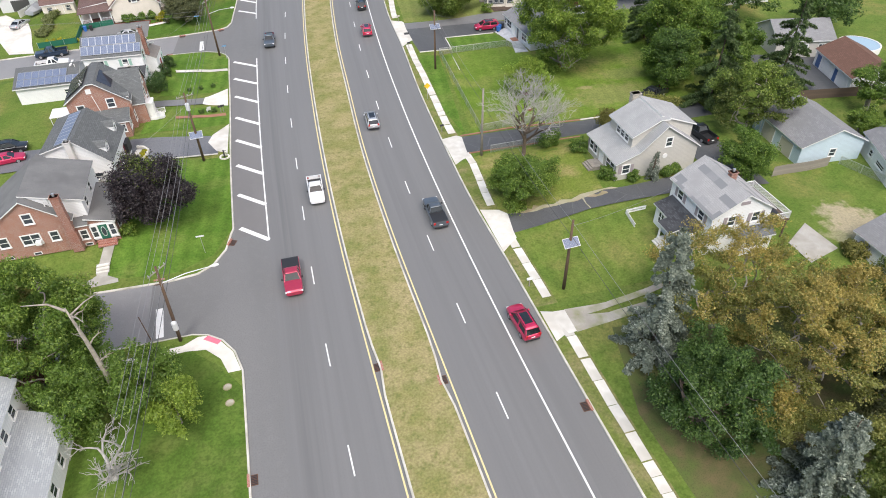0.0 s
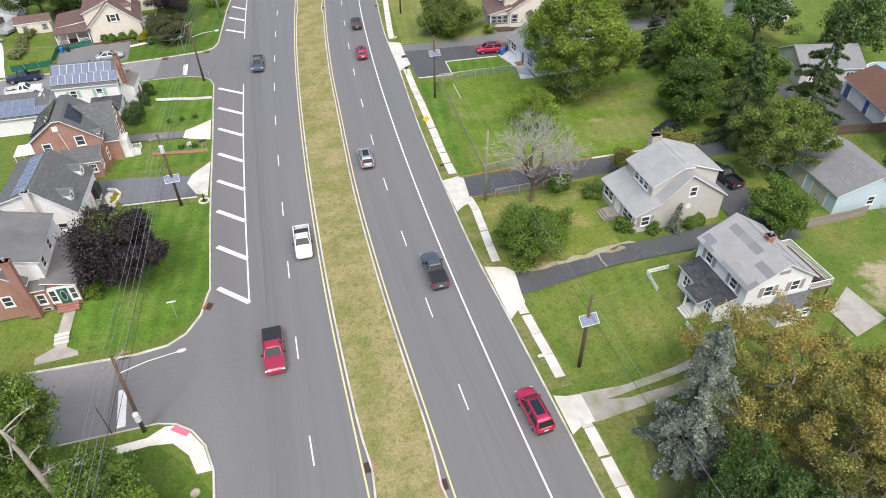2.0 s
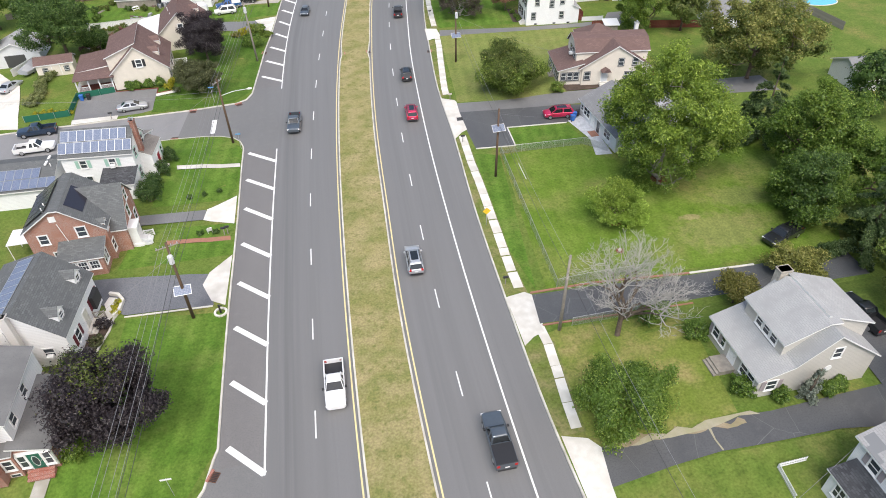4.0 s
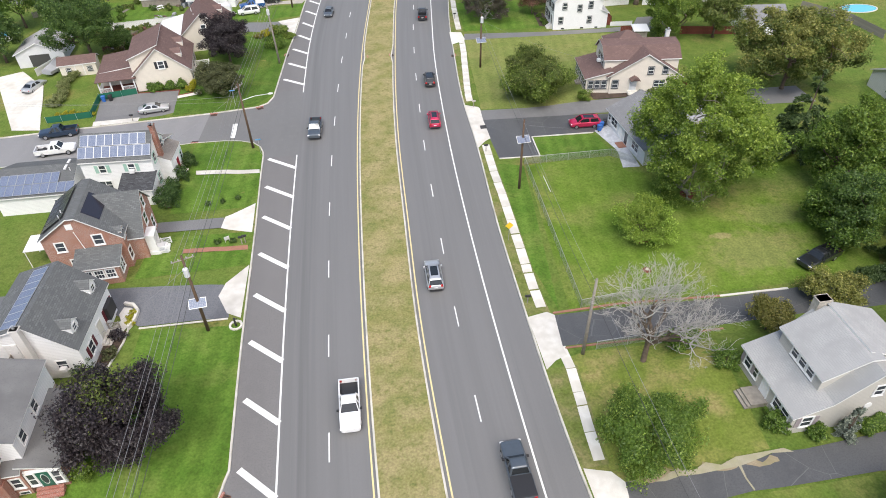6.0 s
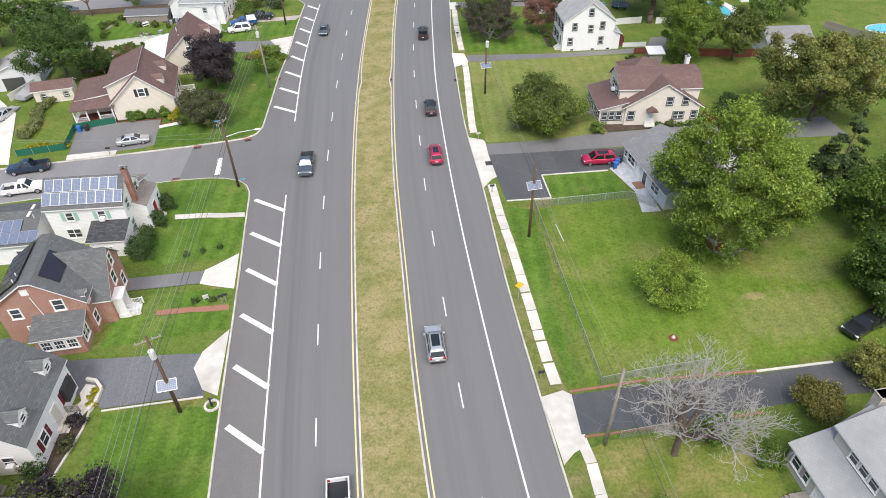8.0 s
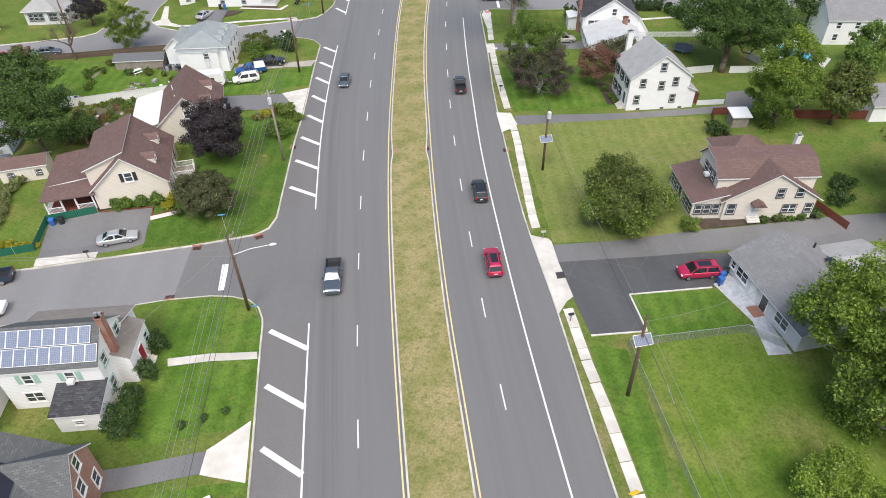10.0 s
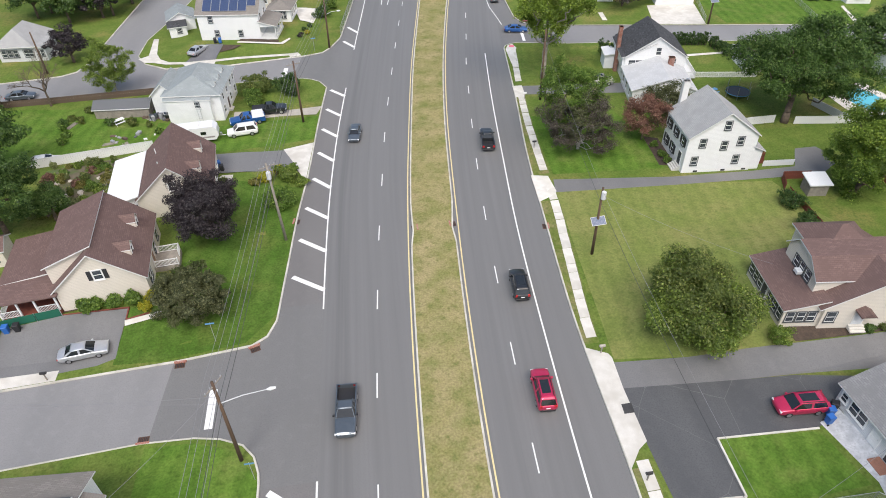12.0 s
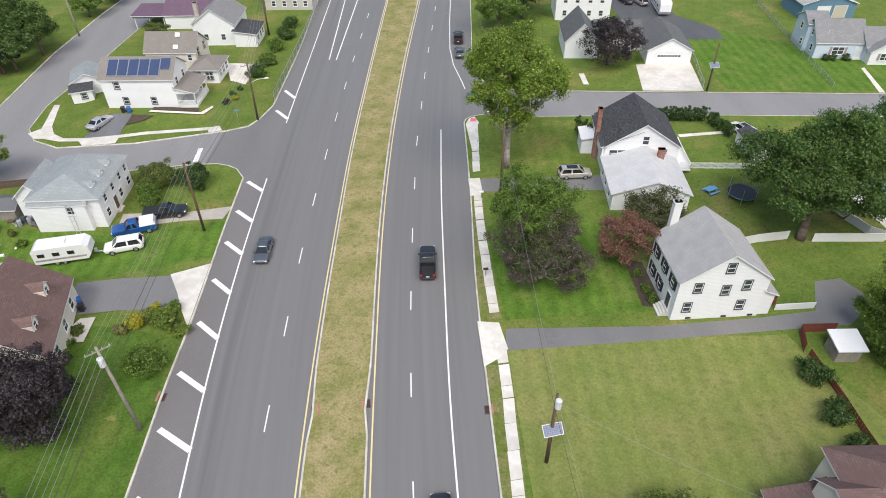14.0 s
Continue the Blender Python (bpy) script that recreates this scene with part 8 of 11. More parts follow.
for xx, yy, r, hh, m in ((-9.1, 159.8, 2.4, 2.5, L_GREEN), (-8.5, 165.8, 1.6, 2.4, L_MIX), (-11.6, 166.1, 1.05, 1.5, FLOWER), (-13.0, 165.6, 0.85, 1.0, L_YELLOW), (-6.4, 164.4, 0.9, 1.2, L_MIX), (-9.8, 168.0, 0.8, 1.3, FLOWER), (-7.8, 168.0, 0.8, 1.3, L_GREEN), (-18.2, 163.0, 1.0, 1.1, L_BRIGHT), (-18.6, 161.2, 0.8, 1.0, FLOWER), (-18.2, 164.8, 0.7, 0.9, L_GREEN), (-17.6, 166.6, 0.8, 0.9, L_OLIVE)):
    shrub(xx, yy, r, hh, m, "leafy green garden shrub in a front bed", int(700 * r + 300), 0.18)
# gardens behind
tree(-44.0, 160.0, 6.0, 11.0, L_DARK, "large dark green tree in a back garden", leaves=11000, size=0.34, trunk=0.35, clumps=60)
tree(-50.5, 173.5, 6.0, 11.0, L_DARK, "large dark green garden tree", leaves=8000, size=0.36, trunk=0.3)
tree(-38.5, 162.0, 2.4, 5.0, L_DARK, "dark green garden tree", leaves=4000, size=0.28)
tree(-60.5, 163.0, 5.0, 9.0, L_DARK, "dark green tree among others", leaves=6000, size=0.36)
tree(-63.0, 182.0, 6.0, 11.0, L_GREEN, "green tree at the garden's end", leaves=6000, size=0.38)
gr = random.Random(11)
for i in range(62):
    shrub(gr.uniform(-43, -32.2), gr.uniform(162.5, 176.0), gr.choice((0.4, 0.5, 0.7, 0.9, 1.3)), gr.uniform(0.4, 1.6), gr.choice((L_GREEN, L_BRIGHT, L_MIX, L_YELLOW, GRASSY, L_OLIVE, L_RED)), "mixed green plant in a crowded garden", 520, 0.2)
for i in range(16):
    shrub(gr.uniform(-56, -27), gr.uniform(182, 193), gr.uniform(0.4, 1.0), gr.uniform(0.5, 1.6), gr.choice((L_GREEN, L_DARK, L_OLIVE)), "leafy plant in a cluttered back yard", 420, 0.2)
for i in range(9):
    a = i / 8
    shrub(-45.5 + 0.5 * math.sin(i), 141.0 + a * 13, gr.uniform(0.8, 1.2), gr.uniform(1.0, 1.5), GRASSY, "tufted ornamental grass along a drive", 700, 0.2, "ornamental_grass")
for i in range(6):
    shrub(-43.8 + i * 1.1, 137.2 + gr.uniform(-0.4, 0.4), 0.6, 0.8, FLOWER, "yellow flowering plant in a garden bed", 380, 0.15)
# dogwood, sycamore, back garden east
airy_tree(26.2, 61.6, 4.5, 6.6, L_BRIGHT, "round leafy green lawn tree", leaves=30000, size=0.16, trunk=0.16, clear=0.05, ends=190, bark=BARK, spray=0.9, flat=0.8, seed=85, tip=L_GREEN, share=0.35)
bare_tree(30.1, 71.4, 13.5, 0.95, "dead grey leafless tree beside a driveway", DEAD_WOOD, 5, 7, 0.32, 6, (0.0, 0.0), BARK)
shrub(34.6, 72.6, 1.5, 2.6, L_GREEN, "green bush beneath a dead tree", 1500, 0.2)
airy_tree(37.6, 89.8, 4.0, 6.0, L_PALE, "small spreading light green lawn tree in a red mulch ring", leaves=19000, size=0.15, trunk=0.13, clear=0.08, ends=130, bark=BARK, spray=0.8, flat=0.7, seed=88, tip=L_LIME, share=0.4, mulch=True)
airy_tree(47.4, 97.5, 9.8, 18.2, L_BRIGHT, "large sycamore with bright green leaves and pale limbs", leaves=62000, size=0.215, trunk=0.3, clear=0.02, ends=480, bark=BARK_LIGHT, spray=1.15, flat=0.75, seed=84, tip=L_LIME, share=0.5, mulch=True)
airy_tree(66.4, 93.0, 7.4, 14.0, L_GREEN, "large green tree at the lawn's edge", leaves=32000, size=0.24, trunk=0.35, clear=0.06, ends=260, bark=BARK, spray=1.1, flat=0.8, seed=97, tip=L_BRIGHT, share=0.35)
conifer(67.0, 104.5, 4.6, 13.0, L_SPRUCE, "tall dark green drooping spruce", 11000, 0.34)
airy_tree(60.6, 85.6, 4.6, 10.0, L_GREEN, "leafy green tree at the lawn's edge", leaves=26000, size=0.2, trunk=0.26, clear=0.05, ends=200, bark=BARK, spray=1.0, flat=0.75, seed=91, tip=L_DARK, share=0.4)
conifer(63.4, 77.6, 4.8, 15.5, L_SPRUCE, "tall dark green spruce with drooping boughs", 15000, 0.3)
tree(70.5, 84.5, 4.2, 10.5, L_GREEN, "green tree among others", leaves=6000, size=0.34, clear=0.05)
conifer(77.0, 79.0, 4.8, 17.5, L_SPRUCE, "tall dark green spruce", 14000, 0.32)
airy_tree(62.8, 67.6, 5.6, 10.5, L_OLIVE, "olive green tree with pale limbs behind a house", leaves=20000, size=0.22, trunk=0.22, clear=0.12, ends=170, bark=BARK_LIGHT, spray=0.85, flat=0.6, seed=99, tip=L_MIX, share=0.4)
tree(55.4, 57.6, 3.8, 6.4, L_GREEN, "rounded green tree beside a drive", leaves=7500, size=0.28, clear=0.06)
tree(44.2, 73.2, 2.4, 3.8, L_YELLOW, "small yellowing tree beside a driveway", leaves=3000, size=0.24, trunk=0.1)
tree(53.0, 75.6, 3.2, 4.0, L_ORANGE, "orange autumn bush tree", leaves=4500, size=0.25, trunk=0.12, clear=0.05)
airy_tree(77.0, 124.0, 9.2, 14.0, L_OLIVE, "large tree turning golden yellow-green", leaves=34000, size=0.27, trunk=0.32, clear=0.08, ends=260, bark=BARK, spray=1.2, flat=0.8, seed=93, tip=L_ORANGE, share=0.35)
tree(88.0, 107.0, 6.0, 10.0, L_DARK, "dark green tree among others", leaves=5000, size=0.42)
tree(98.0, 96.0, 6.0, 11.0, L_DARK, "dark green tree among others", leaves=5000, size=0.42)
tree(100.0, 70.0, 6.0, 10.0, L_GREEN, "green tree beyond a garage", leaves=5000, size=0.42)
tree(83.0, 60.0, 4.0, 6.0, L_BRIGHT, "bright green garden tree", leaves=3500, size=0.34)
# greige and patched houses' beds
for xx, yy, r, hh in ((38.0, 70.0, 1.4, 1.8), (38.5, 62.4, 1.35, 1.7), (41.4, 60.9, 0.9, 1.4), (46.2, 60.6, 1.0, 1.5), (47.6, 60.9, 0.9, 1.3)):
    shrub(xx, yy, r, hh, L_GREEN, "rounded green foundation shrub", 1400, 0.15, "bush", "clipped bushes")
conifer(44.0, 60.4, 0.9, 4.4, L_BLUE, "slender blue-green juniper by a wall", 1400, 0.2)
# beige house
airy_tree(35.0, 129.6, 6.8, 7.2, L_MIX, "broad round olive-green lawn tree", leaves=40000, size=0.21, trunk=0.22, clear=0.05, ends=260, bark=BARK, spray=1.15, flat=0.8, seed=52, tip=L_OLIVE, share=0.45)
shrub(42.6, 126.2, 1.25, 1.9, L_BRIGHT, "clipped bright green round bush", 1800, 0.12, "bush", "clipped bushes")
for xx, r, m in ((52.6, 0.9, L_DARK), (54.6, 1.2, L_OLIVE), (56.2, 0.9, L_GREEN), (57.6, 1.2, L_GREEN), (59.6, 1.3, L_HEDGE)):
    shrub(xx, 125.9, r * 0.8, r * 1.1, m, "rounded foundation shrub in a mulched bed", 800, 0.14)
for xx, yy, r in ((57.2, 147.7, 1.7), (56.8, 143.2, 1.6), (56.6, 139.4, 1.6), (64.5, 128.0, 1.6), (67.0, 131.0, 1.8)):
    shrub(xx, yy, r, r * 1.3, L_HEDGE, "dark green rounded lawn shrub", 1500, 0.18)
# white colonial and beyond
airy_tree(34.3, 171.6, 5.2, 12.5, L_GREEN, "green garden tree beside the sidewalk", leaves=20000, size=0.19, trunk=0.2, clear=0.05, ends=170, bark=BARK, spray=0.95, flat=0.8, seed=73)
airy_tree(34.6, 166.8, 5.7, 9.5, L_TANGLE, "tangled tree with grey-brown withered leaves", leaves=24000, size=0.15, trunk=0.24, clear=0.04, ends=260, bark=BARK_PALE, spray=0.8, flat=0.7, seed=75, tip=L_BRONZE, share=0.3)
tree(45.0, 167.6, 3.4, 8.0, L_RED, "small tree with red autumn leaves", leaves=4500, size=0.24, trunk=0.12, clear=0.15)
tree(51.6, 173.4, 3.7, 6.0, L_BRONZE, "small tree with bronze and green leaves", leaves=4500, size=0.25, trunk=0.12, clear=0.1)
for yy in (160.8, 162.6, 165.4):
    shrub(46.0, yy, 0.7, 0.9, L_GREEN, "low green foundation shrub", 450, 0.15)
airy_tree(67.6, 149.0, 5.7, 15.0, L_BRIGHT, "large uneven green back garden tree", leaves=34000, size=0.21, trunk=0.3, clear=0.06, ends=190, bark=BARK, spray=1.05, flat=0.85, seed=97, tip=L_LIME, share=0.35)
tree(76.5, 147.5, 4.4, 9.5, L_OLIVE, "olive-green back garden tree", leaves=6000, size=0.34, clear=0.2)
tree(88.0, 158.0, 3.6, 7.0, L_GREEN, "green tree beside a pool", leaves=4000, size=0.34)
tree(69.2, 168.6, 9.8, 15.2, L_OAK, "huge spreading dark green oak", leaves=22000, size=0.36, trunk=0.6, clear=0.2, clumps=72, puff=0.38, lean=(2.4, 3.0), fill=0.2)
tree(97.0, 186.0, 6.0, 9.5, L_DARK, "large dark green oak crown", leaves=8000, size=0.36, trunk=0.35)
tree(96.5, 165.5, 5.0, 8.0, L_GREEN, "green garden tree by a fence", leaves=5000, size=0.36)
airy_tree(36.2, 191.6, 8.2, 21.8, L_LIME, "tall bright green street tree with bare forked trunk", leaves=36000, size=0.23, trunk=0.42, clear=0.3, ends=260, spray=1.1, flat=0.8, seed=71, tip=L_BRIGHT, share=0.3)
tree(63.8, 224.4, 5.6, 9.0, L_MAROON, "round dark maroon tree", leaves=7000, size=0.3, trunk=0.2, clear=0.15)
tree(47.0, 245.0, 5.5, 10.0, L_GREEN, "green street tree with open crown", leaves=6500, size=0.36, trunk=0.3)
tree(54.0, 252.0, 5.5, 10.5, L_DARK, "dark green tree among others", leaves=6500, size=0.36, trunk=0.3)
def arborvitae(x, y, hgt, r=0.55):
    shrub(x, y, r, hgt, L_HEDGE, "slim upright dark green arborvitae in a hedge row", 1100, 0.15, "arborvitae", "hedge row", 0.2)
for i, (xx, yy) in enumerate(((49.7, 199.0), (50.1, 197.6), (50.5, 196.2), (50.9, 195.0), (53.6, 199.4), (50.6, 188.9))):
    arborvitae(xx, yy, 3.4 + 0.3 * (i % 3) if i < 5 else 2.4, 0.75)
for i in range(17):
    arborvitae(64.6 + i * 0.62 - max(0, i - 12) * 0.35, 201.4 - i * 0.13 - max(0, i - 11) * 1.0, 2.5 + 0.25 * (i % 2), 0.66)
for xx, yy in shrub_spots:
    shrub(xx, yy, 0.8, 1.2, L_HEDGE, "dark green foundation shrub under a blue-grey wall", 700, 0.16)
# north-west
for xx, yy, r, hh, m, k in ((-14.4, 195.4, 3.2, 3.3, L_OLIVE, 6500), (-8.9, 194.0, 2.4, 3.6, L_HEDGE, 4200), (-14.9, 191.6, 1.9, 2.6, L_GREEN, 2600), (-14.7, 189.7, 1.4, 2.0, L_GREEN, 1700)):
    shrub(xx, yy, r, hh, m, "large rounded green hedge bush", k, 0.17, "bush", "clipped bushes", 0.25)
airy_tree(-39.6, 200.6, 4.3, 10.0, L_MIX, "slender olive green birch tree", leaves=17000, size=0.16, trunk=0.14, clear=0.08, ends=170, spray=0.7, seed=41)
bare_tree(-49.6, 196.8, 10.5, 0.8, "thin leafless tree by the street", BARK, 12, 6, 0.22, 4)
tree(-51.0, 215.7, 3.8, 6.6, L_MAROON, "dark purple-leaved street tree", leaves=4500, size=0.28)
tree(-58.8, 195.6, 2.6, 3.8, L_RED, "low reddish bush tree", leaves=2600, size=0.26)
tree(-51.5, 240.5, 4.2, 7.0, L_MAROON, "dark maroon tree by the road", leaves=5000, size=0.32)
for xx, yy in ((-53.0, 254.5), (-60.0, 246.5), (-49.5, 241.5), (-47.0, 249.0), (-58.0, 262.0), (-66.0, 254.0)):
    tree(xx, yy, 4.6, 10.0, L_DARK, "dark green tree in a roadside wood", leaves=4500, size=0.4)
tree(-56.0, 252.0, 6.0, 11.0, L_DARK, "dark green woodland tree", leaves=6500, size=0.4)
tree(-64.0, 246.0, 6.5, 12.0, L_DARK, "dark green woodland tree", leaves=6500, size=0.4)
tree(-43.5, 271.0, 4.2, 6.0, L_GREEN, "small green roadside tree", leaves=4000, size=0.36)
tree(-40.0, 280.0, 4.0, 6.0, L_DARK, "dark green roadside tree", leaves=4000, size=0.36)
tree(-24.5, 251.0, 2.2, 4.6, L_OLIVE, "small green street tree", leaves=2600, size=0.26)
for xx, yy, m in ((0.0, 243, L_GREEN), (1.8, 249, L_DARK), (-1.2, 236, L_GREEN), (2.6, 256, L_DARK), (-3.0, 231.0, L_DARK)):
    shrub(xx, yy, 1.7, 2.4, m, "dense green roadside bush", 1800, 0.22)
for xx, yy, m in ((-6.8, 223.4, L_HEDGE), (-6.2, 221.4, FLOWER), (-5.6, 225.2, L_HEDGE), (-7.6, 220.0, L_MAROON)):
    shrub(xx, yy, 0.65, 0.9, m, "small rounded garden shrub in a lawn", 450, 0.13)

# ---------- vehicles ----------
def loft(g, rings, mi=0, caps=True):
    k = len(rings[0])
    vs = [p for r in rings for p in r]
    fs = []
    for i in range(len(rings) - 1):
        for j in range(k):
            a, b = i * k + j, i * k + (j + 1) % k
            fs.append((a, b, b + k, a + k))
    if caps:
        fs += [tuple(range(k - 1, -1, -1)), tuple((len(rings) - 1) * k + j for j in range(k))]
    g.solid(vs, fs, mi)

def section(x, zb, zm, zt, wb, wm, wt):
    """A rounded cross-section of a car's body: sill, flank, shoulder, deck."""
    half = [(wb * 0.9, zb), (wb, zb + 0.04), (wm * 0.985, zb + (zm - zb) * 0.3), (wm, zb + (zm - zb) * 0.72), (wm * 0.985, zm), ((wm + wt) / 2 + 0.02, zm + (zt - zm) * 0.62), (wt * 0.93, zt - 0.012), (wt * 0.5, zt + 0.012)]
    return [(x, -w, z) for w, z in half[:1]] + [(x, w, z) for w, z in half] + [(x, -w, z) for w, z in half[:0:-1]]

CARS = {}
def wheels(e, xs, r, half):
    for x in xs:
        for s in (-1, 1):
            key = ("tyre", r)
            if key not in CARS:
                g = Geo()
                g.tube([(0, -0.11, 0), (0, -0.09, 0), (0, 0.09, 0), (0, 0.11, 0)], [r * 0.86, r, r, r * 0.86], 18)
                t = g.build("wheel", RUBBER, e)
                g = Geo()
                g.tube([(0, -0.125, 0), (0, 0.125, 0)], [r * 0.6, r * 0.6], 14)
                rm = g.build("rim", RIM, t)
                CARS[key] = (t, rm)
                t.matrix_basis = pose(x, s * half, r)
            else:
                t = shared(CARS[key][0], "wheel", e, pose(x, s * half, r))
                shared(CARS[key][1], "rim", t, Matrix())

def cabin(e, rows, col, zbelt, wbelt, wroof, glass=CARGLASS):
    """rows: x of windscreen foot, roof front, roof rear, rear foot, and the roof's height."""
    x0, x1, x2, x3, zr = rows
    b = [(x0, -wbelt, zbelt), (x0, wbelt, zbelt), (x3, wbelt, zbelt), (x3, -wbelt, zbelt)]
    t = [(x1, -wroof, zr - 0.06), (x1, wroof, zr - 0.06), (x2, wroof, zr - 0.06), (x2, -wroof, zr - 0.06)]
    g = Geo()
    o = 0.03
    sgn = 1 if x1 > x2 else -1
    def across(x, k):
        return [(x, -(wroof + o) * k, zr - 0.075), (x, -wroof * 0.92 * k, zr - 0.02), (x, -wroof * 0.5 * k, zr), (x, wroof * 0.5 * k, zr), (x, wroof * 0.92 * k, zr - 0.02), (x, (wroof + o) * k, zr - 0.075)]
    run = x1 - x2
    rows = [[(a, b, c - dz) for a, b, c in across(x, k)] for x, k, dz in ((x1 + sgn * 0.06, 0.97, 0.035), (x1 - run * 0.15, 1.0, 0.0), (x2 + run * 0.15, 1.0, 0.0), (x2 - sgn * 0.06, 0.96, 0.03))]
    loft(g, rows if sgn < 0 else rows[::-1])
    g.build("roof", col, e, smooth=True)
    xm = (x1 + x2) / 2 + sgn * 0.1
    for s in (-1, 1):
        for (xa, xb, wd) in ((x0, x1, 0.09), (xm, xm, 0.1), (x3, x2, 0.16)):
            p0, p1 = Vector((xa, s * (wbelt + 0.012), zbelt)), Vector((xb, s * (wroof + 0.02), zr - 0.06))
            q = Vector((wd, 0, 0))
            i = Vector((0, -s * 0.05, 0))
            g = Geo(); g.solid([p0 - q, p0 + q, p0 + q + i, p0 - q + i, p1 - q, p1 + q, p1 + q + i, p1 - q + i],
                    [(0, 1, 5, 4), (1, 2, 6, 5), (2, 3, 7, 6), (3, 0, 4, 7), (4, 5, 6, 7)])
            g.build("pillar", col, e)
    for nm, f in (("windscreen", (0, 1, 5, 4)), ("side_window", (1, 2, 6, 5)), ("rear_window", (2, 3, 7, 6)), ("side_window", (3, 0, 4, 7))):
        g = Geo(); g.face([(b + t)[i] for i in f]); g.build(nm, glass, e, "dark tinted glass")

def lights(e, xf, xr, half, zf, zr, tall=0.16):
    for s in (-1, 1):
        g = Geo(); g.bevel_box(xf - 0.12, xf + 0.03, s * half - 0.2, s * half + 0.2, zf - 0.08, zf + 0.08, 0.02); g.build("headlight", LAMP_W, e)
        g = Geo(); g.bevel_box(xr - 0.03, xr + 0.1, s * (half + 0.04) - 0.14, s * (half + 0.04) + 0.14, zr - tall, zr + tall, 0.02); g.build("tail_light", LAMP_R, e)
    g = Geo(); g.bevel_box(xf - 0.1, xf + 0.035, -half * 0.62, half * 0.62, zf - 0.22, zf + 0.02, 0.02); g.build("grille", BLACKP, e)
    g = Geo(); g.bevel_box(xr - 0.05, xr + 0.08, -half * 1.1, half * 1.1, 0.32, 0.52, 0.03); g.build("rear_bumper", BLACKP, e)
    g = Geo(); g.box(xr - 0.06, xr - 0.03, -0.2, 0.2, 0.72, 0.84); g.build("number_plate", TRIM, e)

def mirrors(e, x, w, z, col):
    for s in (-1, 1):
        g = Geo(); g.bevel_box(x - 0.09, x + 0.09, s * (w + 0.12) - 0.1, s * (w + 0.12) + 0.1, z - 0.08, z + 0.1, 0.03); g.build("wing_mirror", col, e)

